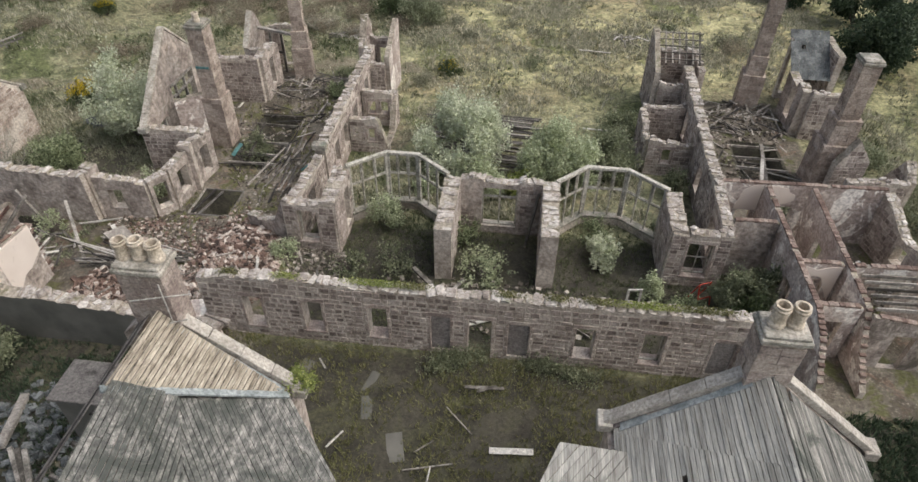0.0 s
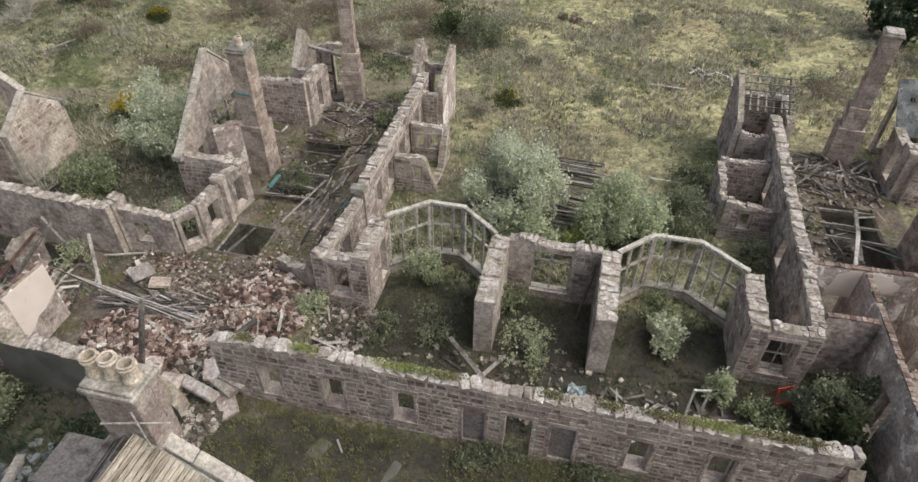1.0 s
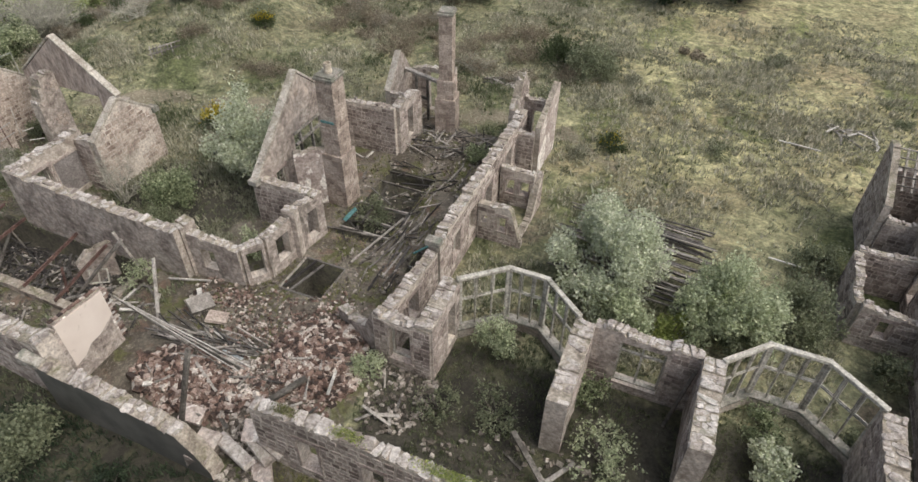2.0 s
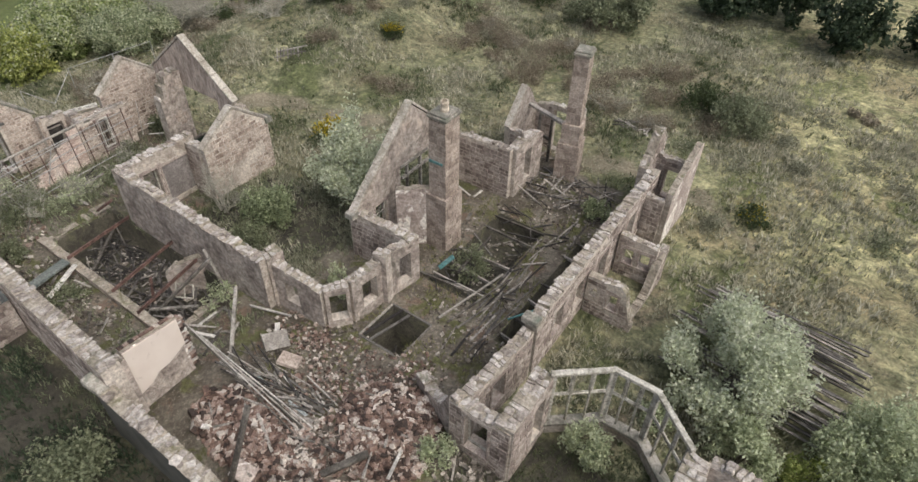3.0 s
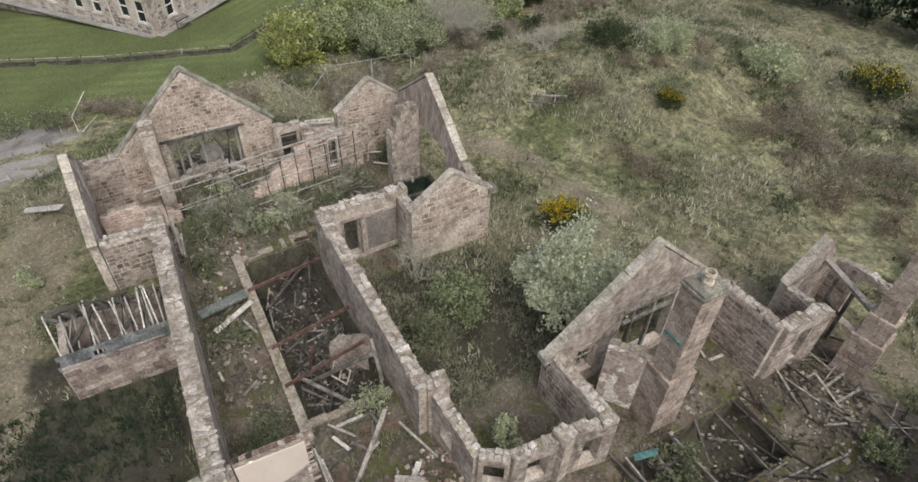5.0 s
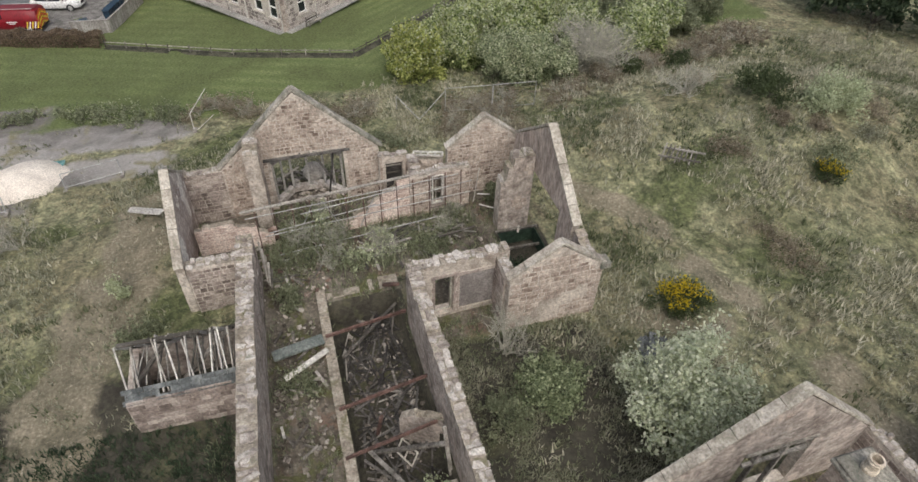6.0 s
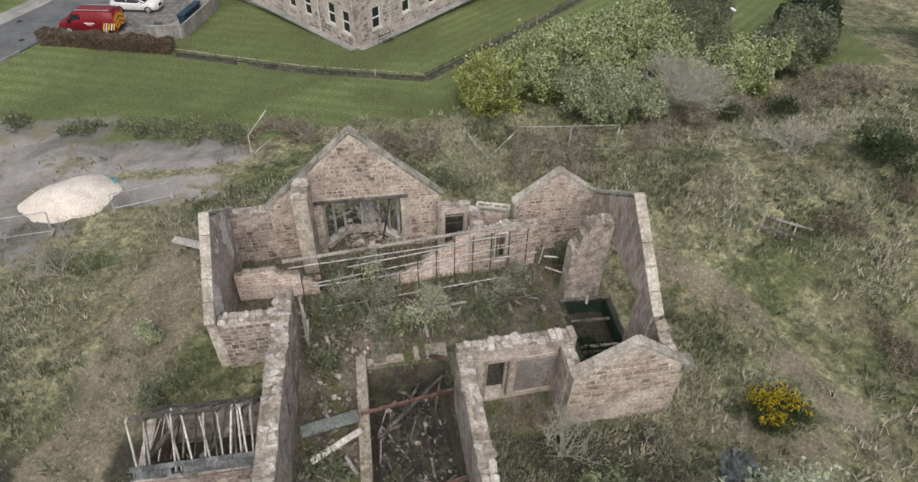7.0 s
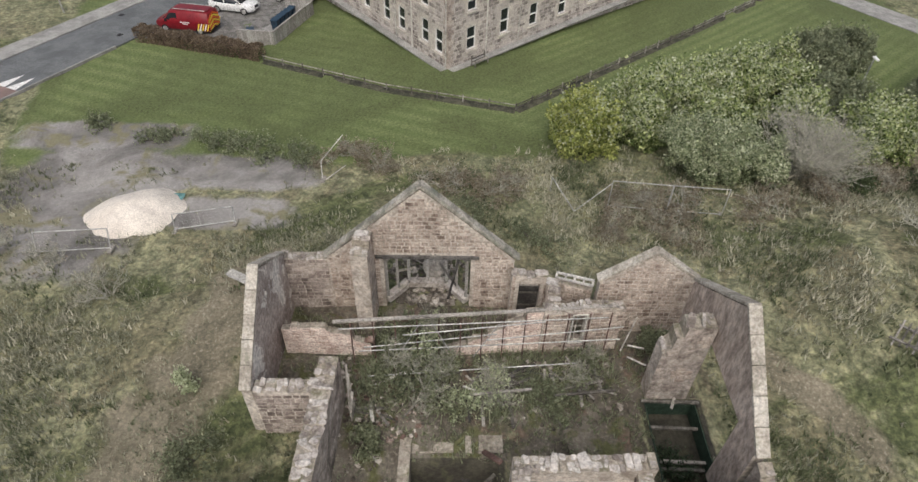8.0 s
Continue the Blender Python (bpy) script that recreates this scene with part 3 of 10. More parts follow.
    earth = mixc(nt, step(nt, mid, 0.35, 0.65), (0.135, 0.122, 0.082), (0.27, 0.238, 0.172))
    earth = mixc(nt, step(nt, fine, 0.58, 0.66), earth, (0.32, 0.285, 0.235))
    # dark layer: damp soil, and the shade of yards and pits as colour
    damp_shade = mixc(nt, step(nt, mid, 0.35, 0.62), (0.036, 0.033, 0.026), (0.080, 0.074, 0.055))
    damp_shade = mixc(nt, step(nt, tex(nt, 0.45, 6, 0.7, None, "World", 0.8), 0.52, 0.64), damp_shade, (0.088, 0.087, 0.050))
    dust = mixc(nt, step(nt, tex(nt, 0.22, 5, 0.6, None, "World", 0.5), 0.40, 0.58), (0.34, 0.322, 0.302), (0.17, 0.16, 0.148))
    dust = mixc(nt, step(nt, tex(nt, 0.35, 5, 0.6, None, "World", 0.5), 0.54, 0.62), dust, (0.22, 0.205, 0.13))
    debris = mixc(nt, step(nt, mid, 0.4, 0.62), (0.088, 0.076, 0.058), (0.19, 0.168, 0.135))
    debris = mixc(nt, step(nt, fine, 0.57, 0.68), debris, (0.27, 0.24, 0.20))
    debris = mixc(nt, step(nt, tex(nt, 0.5, 6, 0.7, None, "World", 0.9), 0.55, 0.63), debris, (0.165, 0.118, 0.088))
    debris = mixc(nt, step(nt, tex(nt, 0.6, 5, 0.7, None, "World", 0.6), 0.52, 0.60), debris, (0.105, 0.108, 0.048))
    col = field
    for k, layer in ((sep.outputs[0], lawn), (sep2.outputs[0], dust), (sep.outputs[2], damp_shade), (sep.outputs[1], earth), (sep2.outputs[1], debris)):
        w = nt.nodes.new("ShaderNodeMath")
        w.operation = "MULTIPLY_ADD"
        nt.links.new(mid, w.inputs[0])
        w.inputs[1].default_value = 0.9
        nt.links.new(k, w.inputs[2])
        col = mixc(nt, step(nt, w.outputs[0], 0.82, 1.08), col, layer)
    less = nt.nodes.new("ShaderNodeMath")
    less.operation = "MULTIPLY_ADD"
    nt.links.new(sep2.outputs[0], less.inputs[0])
    less.inputs[1].default_value, less.inputs[2].default_value = -0.5, 0.8
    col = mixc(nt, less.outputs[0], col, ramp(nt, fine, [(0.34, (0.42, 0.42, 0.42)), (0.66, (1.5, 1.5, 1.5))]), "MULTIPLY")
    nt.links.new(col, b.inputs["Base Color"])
    relief(nt, b, fine, 0.7, 0.08)
    return m


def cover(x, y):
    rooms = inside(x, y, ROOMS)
    damp_shade = inside(x, y, DAMP_SHADE, 0.6)
    # pits take the dark layer too, so their shade is in the colour
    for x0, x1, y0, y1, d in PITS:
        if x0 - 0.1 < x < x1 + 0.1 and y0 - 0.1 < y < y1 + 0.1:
            damp_shade, rooms = 1.0, 0.0
    return lawn_at(x, y), bare_at(x, y) * (1 - rooms), damp_shade * (1 - rooms), dust_at(x, y), rooms


def build_ground():
    def lines(lo, hi, fa, fb, fine, edges):
        a = list(np.arange(fa, fb, fine))
        k, st = fa, 1.0
        while k > lo:
            k -= st
            st *= 1.18
            a.append(k)
        k, st = fb, 1.0
        while k < hi:
            k += st
            st *= 1.18
            a.append(k)
        for e in edges:
            a += [e - 0.015, e + 0.015]
        return sorted(a)
    xs = lines(-420, 380, -62, 26, 0.45, [e for p in PITS for e in p[:2]])
    ys = lines(-300, 420, -8, 58, 0.45, [e for p in PITS for e in p[2:4]])
    nx, ny = len(xs), len(ys)
    verts = [(x, y, height(x, y)) for y in ys for x in xs]
    faces = [(j * nx + i, j * nx + i + 1, (j + 1) * nx + i + 1, (j + 1) * nx + i) for j in range(ny - 1) for i in range(nx - 1)]
    me = bpy.data.meshes.new("ground")
    me.from_pydata(verts, [], faces)
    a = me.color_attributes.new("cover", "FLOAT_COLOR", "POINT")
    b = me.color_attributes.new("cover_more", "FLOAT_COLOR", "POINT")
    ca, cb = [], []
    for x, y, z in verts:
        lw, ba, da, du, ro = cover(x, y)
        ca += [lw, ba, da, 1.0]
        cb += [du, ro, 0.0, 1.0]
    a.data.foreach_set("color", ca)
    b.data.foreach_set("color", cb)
    me.materials.append(ground_material())
    me.polygons.foreach_set("use_smooth", [True] * len(me.polygons))
    return tagged(new("ground", me), "rough grassy ground with mown lawn, tracks and bare earth", "ground", kind="structure")


build_ground()


# ---- masonry ----
def stone_mesh(name, mat, seed):
    """A rough-faced block one metre each way, face towards +y."""
    r = random.Random(seed)
    mb = MB()
    e = [r.uniform(0.03, 0.09) for _ in range(4)]
    back = [(-0.5, -0.5, -0.5), (0.5, -0.5, -0.5), (0.5, -0.5, 0.5), (-0.5, -0.5, 0.5)]
    mid = [(-0.5 + r.uniform(0, 0.04), 0.1, -0.5 + r.uniform(0, 0.06)), (0.5 - r.uniform(0, 0.04), 0.1, -0.5 + r.uniform(0, 0.06)), (0.5 - r.uniform(0, 0.04), 0.1, 0.5 - r.uniform(0, 0.06)), (-0.5 + r.uniform(0, 0.04), 0.1, 0.5 - r.uniform(0, 0.06))]
    face = [(-0.5 + e[0], 0.5, -0.5 + 1.6 * e[1]), (0.5 - e[1], 0.5, -0.5 + 1.6 * e[2]), (0.5 - e[2], 0.5, 0.5 - 1.6 * e[3]), (-0.5 + e[3], 0.5, 0.5 - 1.6 * e[0])]
    v = back + mid + face
    mb.v = v
    for k in (0, 4):
        for i in range(4):
            j = (i + 1) % 4
            mb.f.append((k + i, k + 4 + i, k + 4 + j, k + j))
    mb.f.append((8, 11, 10, 9))
    mb.m = [0] * len(mb.f)
    return mb.mesh(name, mat)


STONE_MESHES = {"cold": [stone_mesh("stone", M_STONE1, 40 + i) for i in range(8)], "warm": [stone_mesh("stone", M_WARM1, 60 + i) for i in range(8)]}


def cap_mesh(mat, seed):
    """A worn block one metre each way, standing on z = 0."""
    r = random.Random(seed)
    mb = MB()
    old = rng.getstate()
    rng.seed(seed)
    mb.cham(Matrix.Translation((0, 0, 0.5)), 1, 1, 1, 0.16, 0, 0.10)
    rng.setstate(old)
    return mb.mesh("cap_stone", mat)


CAPS = [cap_mesh(M_CAP, 80 + i) for i in range(10)]


def profile_at(prof, s):
    for (a, za), (b, zb) in zip(prof, prof[1:]):
        if a <= s <= b:
            return za + (zb - za) * (s - a) / max(1e-6, b - a)
    return prof[0][1] if s < prof[0][0] else prof[-1][1]


WALL_NO = [0]


def wall(p0, p1, th, top, holes=(), base=-0.25, left="stone", right="stone", tone="cold", ragged=0.09, caps=True, pieces=0, piece_side="right", label="",
         course=0.26, joint=0.018, cover_l=1.0, cover_r=1.0, margins=True, cap_w=1.12, name=None):
    """A ruined wall from p0 to p1. top: height along it, as one number or (s, z) pairs; holes: (s0, s1, z0, z1, kind)."""
    WALL_NO[0] += 1
    r = random.Random(WALL_NO[0] * 13 + 5)
    rng.seed(WALL_NO[0] * 31)
    p0, p1 = Vector((*p0, 0)), Vector((*p1, 0))
    L = (p1 - p0).length
    ang = math.degrees(math.atan2(p1.y - p0.y, p1.x - p0.x))
    prof = [(0, top), (L, top)] if isinstance(top, (int, float)) else sorted(top)
    # blocky top line
    blocks, s = [], 0.0
    while s < L - 0.12:
        e = min(L, s + r.uniform(0.25, 0.6))
        if L - e < 0.25:
            e = L
        blocks.append((s, e, r.uniform(-ragged, ragged)))
        s = e

    def crest(q):
        for a, b, o in blocks:
            if a <= q <= b:
                return profile_at(prof, q) + o
        return profile_at(prof, q)
    cuts = {0.0, L}
    for a, b, o in blocks:
        cuts |= {a + 0.012, max(a + 0.02, b - 0.012)}
    cuts |= {min(L, max(0.0, a)) for a, z in prof}
    for h in holes:
        cuts |= {h[0], h[1]}
    cuts = sorted(c for c in cuts if 0 <= c <= L)
    mats = {"stone": M_MORTAR, "inner": M_INNER, "plaster": M_PLASTER, "pink": M_PINK, "damp_shade": M_DAMP_SHADE, "harl": M_HARL}
    mb = MB()
    hw = th / 2
    tops = {c: crest(c) for c in cuts}

    def solid(a, b):
        """Stretches of masonry, from below, in the column a..b, as (z0, z1) with None for the crest."""
        mid = (a + b) / 2
        hs = sorted((h[2], h[3]) for h in holes if h[0] <= mid <= h[1])
        out, z = [], base
        for h0, h1 in hs:
            if h0 > z:
                out.append((z, h0))
            z = h1
        out.append((z, None))
        return out
    for a, b in zip(cuts, cuts[1:]):
        if b - a < 1e-4:
            continue
        for z0, z1 in solid(a, b):
            ta, tb = (tops[a], tops[b]) if z1 is None else (z1, z1)
            if z1 is None and max(ta, tb) <= z0 + 0.02:
                continue
            ta, tb = max(ta, z0 + 0.01), max(tb, z0 + 0.01)
            mb.poly([(a, -hw, z0), (b, -hw, z0), (b, -hw, tb), (a, -hw, ta)], 1)
            mb.poly([(b, hw, z0), (a, hw, z0), (a, hw, ta), (b, hw, tb)], 0)
            mb.poly([(a, -hw, ta), (b, -hw, tb), (b, hw, tb), (a, hw, ta)], 3 if z1 is None else 2)
            if z0 > base:
                mb.poly([(a, hw, z0), (b, hw, z0), (b, -hw, z0), (a, -hw, z0)], 2)
    for q, sgn in ((0.0, 1), (L, -1)):
        pts = [(q, -hw, base), (q, -hw, tops[q]), (q, hw, tops[q]), (q, hw, base)]
        mb.poly(pts if sgn > 0 else pts[::-1], 2)
    for h in holes:
        for q, sgn in ((h[0], -1), (h[1], 1)):
            if 0 < q < L:
                z1 = min(h[3], max(tops.get(q, h[3]), h[2] + 0.01))
                pts = [(q, -hw, h[2]), (q, -hw, z1), (q, hw, z1), (q, hw, h[2])]
                mb.poly(pts if sgn > 0 else pts[::-1], 2)
    me = mb.mesh("wall", [mats[left], mats[right], M_INNER if base < -1 else M_MORTAR, M_TOP])
    ob = new(name or "wall_%d" % WALL_NO[0], me)
    ob.matrix_basis = at(p0.x, p0.y, 0, 0, 0, ang)
    tagged(ob, label or "roofless pinkish rubble stone wall with a broken top", "wall", kind="structure")
    # the stones of both faces
    rest = MB()
    count = 0
    cands = []
    for side, kind, cov in ((1, left, cover_l), (-1, right, cover_r)):
        if kind not in ("stone", "pink") and cov >= 1.0:
            continue
        z = base + 0.05
        row = 0
        while z < max(t for t in tops.values()):
            ch = course * r.uniform(0.68, 1.28) * (0.42 if kind == "pink" else 1)
            z1 = z + ch
            free, cur = [], 0.02
            bl = sorted((h[0] - (0.16 if margins else 0.02), h[1] + (0.16 if margins else 0.02)) for h in holes if h[2] - 0.2 < z1 and h[3] + 0.22 > z)
            for a, b in bl:
                if a > cur:
                    free.append((cur, a))
                cur = max(cur, b)
            if cur < L:
                free.append((cur, L - 0.02))
            for a, b in free:
                s = a
                while s < b - 0.08:
                    e = s + r.uniform(0.95, 2.0) * course * (0.6 if kind == "pink" else 1)
                    if b - e < 0.14:
                        e = b
                    ztop = min(profile_at(prof, s), profile_at(prof, e)) - 0.02
                    keep = True
                    if cov < 1.0:
                        keep = noise.noise((s * 0.5 + WALL_NO[0], z * 0.6, side * 3.0)) * 0.5 + 0.5 < cov
                    if z1 < ztop and keep:
                        g = joint * r.uniform(0.6, 1.4)
                        cands.append((side, s + g, e - g, z + g * r.uniform(0.6, 1.3), z1 - g * r.uniform(0.6, 1.3), r.uniform(0.008, 0.028)))
                    s = e
            z = z1
            row += 1
    # a stretch of the face shown nearest is made of single stones
    order = sorted(range(len(cands)), key=lambda i: (cands[i][0] != (1 if piece_side == "left" else -1), -cands[i][4]))
    single = set(order[:pieces])
    meshes = STONE_MESHES[tone]
    for i, (side, s0, s1, z0, z1, out) in enumerate(cands):
        if i in single:
            m = Matrix.Translation(((s0 + s1) / 2, side * (hw + out / 2 - 0.03), (z0 + z1) / 2)) @ Matrix.Rotation(0 if side > 0 else math.pi, 4, "Z")
            m = m @ Matrix.Diagonal((s1 - s0, out + 0.06, z1 - z0, 1))
            part("stone", meshes[r.randrange(8)], None, ob, at=m)
        else:
            y0, y1 = side * hw, side * (hw + out)
            j = lambda: r.uniform(0.004, 0.035)
            q = [(s0, y0, z0), (s1, y0, z0), (s1, y0, z1), (s0, y0, z1)]
            w = [(s0 + j(), y1, z0 + j()), (s1 - j(), y1, z0 + j()), (s1 - j(), y1, z1 - j()), (s0 + j(), y1, z1 - j())]
            n = len(rest.v)
            rest.v.extend(q + w)
            fs = [(n + 4, n + 5, n + 6, n + 7)] + [(n + a, n + (a + 1) % 4, n + 4 + (a + 1) % 4, n + 4 + a) for a in range(4)]
            if side > 0:
                fs = [f[::-1] for f in fs]
            rest.f.extend(fs)
            rest.m.extend([0] * 5)
    if rest.f:
        tone_mat = M_PINK if "pink" in (left, right) else (M_WARM if tone == "warm" else M_STONE)
        part("stonework", rest, tone_mat, ob, kind="stuff")
    # cap stones along the broken top
    if caps:
        budget = 90
        loose = MB()
        for a, b, o in blocks:
            mid = (a + b) / 2
            slope = math.atan2(profile_at(prof, b) - profile_at(prof, a), b - a)
            if abs(slope) > 0.9 or profile_at(prof, mid) + o < 0.25:
                continue
            cells = []
            if caps == "slab":
                cells.append((mid, r.uniform(-0.03, 0.03), (b - a) * r.uniform(0.86, 0.98), th * cap_w * r.uniform(0.8, 1.0), r.uniform(0.06, 0.12)))
            elif th < 0.4 or r.random() < 0.06:
                k = 2 if b - a > 0.4 else 1
                for i in range(k):
                    cells.append((a + (b - a) * (i + 0.5) / k, r.uniform(-0.03, 0.03), (b - a) / k * r.uniform(0.7, 0.95), th * r.uniform(0.7, 1.0), r.uniform(0.03, 0.13)))
            else:
                # loose rubble of the wall's core between larger facing stones
                n = r.choice((1, 2, 2, 3))
                ws = [r.uniform(0.6, 1.4) for _ in range(n)]
                y = -th * 0.5
                for w in ws:
                    w *= th / sum(ws)
                    q = a
                    while q < b - 0.06:
                        lx = min(b - q, r.uniform(0.16, 0.46))
                        if r.random() < 0.74:
                            tall = r.uniform(0.12, 0.22) if r.random() < 0.06 else r.uniform(0.02, 0.09)
                            cells.append((q + lx / 2, y + w / 2 + r.uniform(-0.05, 0.05), lx * r.uniform(0.75, 1.05), w * r.uniform(0.7, 1.08), tall))
                        q += lx
                    y += w
            for s, oy, lx, ly, hgt in cells:
                z = profile_at(prof, s) + o - 0.02
                m = Matrix.Translation((s, oy, z)) @ Euler((r.uniform(-0.12, 0.12), -slope + r.uniform(-0.12, 0.12), r.uniform(-0.45, 0.45))).to_matrix().to_4x4()
                if budget > 0:
                    budget -= 1
                    part("cap_stone", CAPS[r.randrange(10)], None, ob, at=m @ Matrix.Diagonal((lx, ly, hgt, 1)))
                else:
                    loose.box(m @ Matrix.Translation((0, 0, hgt / 2)), lx, ly, hgt, 0, 0.03, 0.78)
        if loose.f:
            part("cap_rubble", loose, M_CAPJ, ob, kind="stuff")
    # dressed margins
    if margins:
        for h in holes:
            kind = h[4] if len(h) > 4 else "window"
            if kind == "gap":
                continue
            s0, s1, z0, z1 = h[:4]
            lin, sil = MB(), MB()
            lin.cham(Matrix.Translation(((s0 + s1) / 2, 0, z1 + 0.11)), s1 - s0 + 0.36, th + 0.05, 0.22, 0.015)
            if min(crest(s0), crest(s1)) > z1 + 0.15:
                part("lintel", lin, M_DRESSED, ob)
            if z0 > 0.3:
                sil.cham(Matrix.Translation(((s0 + s1) / 2, 0, z0 - 0.06)), s1 - s0 + 0.26, th + 0.12, 0.13, 0.015)
                part("sill", sil, M_DRESSED, ob, "pale dressed stone sill")
            for q, d in ((s0, -1), (s1, 1)):
                if q < 0.2 or q > L - 0.2:
                    continue
                jm = MB()
                z, k = z0, 0
                while z < z1 - 0.05:
                    e = min(z1, z + 0.33)
                    w = 0.15 if k % 2 else 0.10
                    jm.cham(Matrix.Translation((q + d * (w / 2 + 0.005), 0, (z + e) / 2)), w, th + 0.07, e - z - 0.012, 0.012)
                    z, k = e, k + 1
                part("jamb", jm, M_DRESSED, ob)
            if kind == "blocked":
                bk = MB()
                bk.cham(Matrix.Translation(((s0 + s1) / 2, 0, (z0 + z1) / 2)), s1 - s0 - 0.02, th - 0.16, z1 - z0 - 0.01, 0.01)
                part("infill", bk, M_BLOCK, ob, "grey cement infill of a blocked opening")
            if kind in ("sash", "frame"):
                sash(ob, s0, s1, z0, z1, kind == "sash")
    return ob


def sash(parent, s0, s1, z0, z1, bars):
    """What is left of a timber window frame, in the wall's own axes."""
    fr = MB()
    w = 0.07
    for a, b in (((s0, z0), (s0, z1)), ((s1, z0), (s1, z1)), ((s0, z0), (s1, z0)), ((s0, z1), (s1, z1))):
        o = w / 2
        fr.beam((a[0] + (o if a[0] == s0 else -o), 0, a[1] + (o if a[1] == z0 else -o)), (b[0] + (o if b[0] == s0 else -o), 0, b[1] + (o if b[1] == z0 else -o)), 0.09, w)
    win = part("window_frame", fr, M_SASH, parent, "flaking pale timber window frame without glass")
    if bars:
        for k in (0.5,):
            bb = MB()
            bb.beam((s0 + 0.05, 0.01, z0 + (z1 - z0) * k), (s1 - 0.05, 0.01, z0 + (z1 - z0) * k), 0.06, 0.05)
            part("glazing_bar", bb, M_SASH, win)
        bb = MB()
        bb.beam(((s0 + s1) / 2, 0, z0 + 0.05), ((s0 + s1) / 2, 0, z1 - 0.05), 0.05, 0.04)
        part("glazing_bar", bb, M_SASH, win)


def coping(ob, s0, z0, s1, z1, th, over=0.06, thick=0.13, seg=0.95, mat=None):
    """Skew stones up a gable's edge, in the wall's own axes."""
    d = Vector((s1 - s0, 0, z1 - z0))
    n = max(1, round(d.length / seg))
    slope = math.atan2(d.z, d.x)
    for i in range(n):
        c = Vector((s0, 0, z0)) + d * ((i + 0.5) / n)
        mb = MB()
        mb.cham(Matrix.Identity(4), d.length / n - 0.015, th + over, thick, 0.02, 0, 0.006)
        part("coping_stone", mb, mat or M_PALECOPE, ob, at=Matrix.Translation(c + Vector((0, 0, thick * 0.3))) @ Matrix.Rotation(-slope, 4, "Y"))


def kneeler(ob, s, z, th, d):
    mb = MB()
    mb.cham(Matrix.Translation((s + d * 0.12, 0, z - 0.05)), 0.5, th + 0.16, 0.34, 0.03)
    part("kneeler", mb, M_COPE, ob)


def pot(parent, x, y, z, h=0.75, r=0.21):
    mb = MB()
    mb.lathe([(0.0, 0), (r * 1.05, 0), (r * 1.08, 0.10), (r * 0.92, 0.16), (r * 0.86, h * 0.72), (r * 1.04, h * 0.78), (r * 1.06, h * 0.86), (r * 0.9, h * 0.9), (r * 0.95, h), (r * 0.68, h), (r * 0.66, h * 0.5), (0.0, h * 0.5)], 16, (x, y, z))
    part("chimney_pot", mb, M_CLAY, parent, "buff clay chimney pot")


def chimney(x, y, sx, sy, z0, z1, pots=1, rz=0, steps=(), name="chimney", label="tall square stone chimney stack with a clay pot", ph=0.6, tone=None, flare=0.0):
    """A stack of coursed blocks with a projecting cap."""
    ob = thing(name, at(x, y, 0, 0, 0, rz), label, "chimney")
    core = MB()
    core.box(Matrix.Translation((0, 0, (z0 + z1) / 2)), sx - 0.05, sy - 0.05, z1 - z0 - 0.04)
    part("core", core, M_MORTAR, ob)
    r = random.Random(int(x * 100) + int(y * 10))
    z = z0
    st = MB()
    while z < z1 - 0.4:
        e = min(z + r.uniform(0.28, 0.38), z1 - 0.3)
        grow = 0.0
        for zs, g in steps:
            if z < zs:
                grow = max(grow, g)
        ax, ay = sx + grow, sy + grow
        # ring of blocks
        for a, b, c, d in ((-ax / 2, -ay / 2, 1, 0), (ax / 2, -ay / 2, 0, 1), (ax / 2, ay / 2, -1, 0), (-ax / 2, ay / 2, 0, -1)):
            ln = ax if c else ay
            s = 0.0
            while s < ln - 0.05:
                q = min(ln, s + r.uniform(0.35, 0.7))
                if ln - q < 0.2:
                    q = ln
                ca, cb = a + c * (s + q) / 2 - d * 0.12 * 1, b + d * (s + q) / 2 + c * 0.12
                o = r.uniform(-0.012, 0.02)
                m = Matrix.Translation((ca + d * (o), cb - c * o, (z + e) / 2))
                st.box(m, (q - s - 0.02) if c else 0.24, (q - s - 0.02) if d else 0.24, e - z - 0.02, 0, 0.006)
                s = q
        z = e
    part("stonework", st, tone or M_BLOCKS, ob, kind="stuff")
    cap = MB()
    cap.cham(Matrix.Translation((0, 0, z1 - 0.15)), sx + 0.16, sy + 0.16, 0.16, 0.03)
    cap.cham(Matrix.Translation((0, 0, z1 - 0.02)), sx + 0.04, sy + 0.04, 0.12, 0.03)
    part("cap", cap, M_COPE, ob, "weathered projecting stone cap")
    for i in range(pots):
        pot(ob, (i - (pots - 1) / 2) * 0.46, r.uniform(-0.04, 0.04), z1 + 0.03, ph + r.uniform(-0.05, 0.05))
    return ob

# ---- the middle range: front wall and bay-windowed hall ----
def W(x):
    return x + 13.1


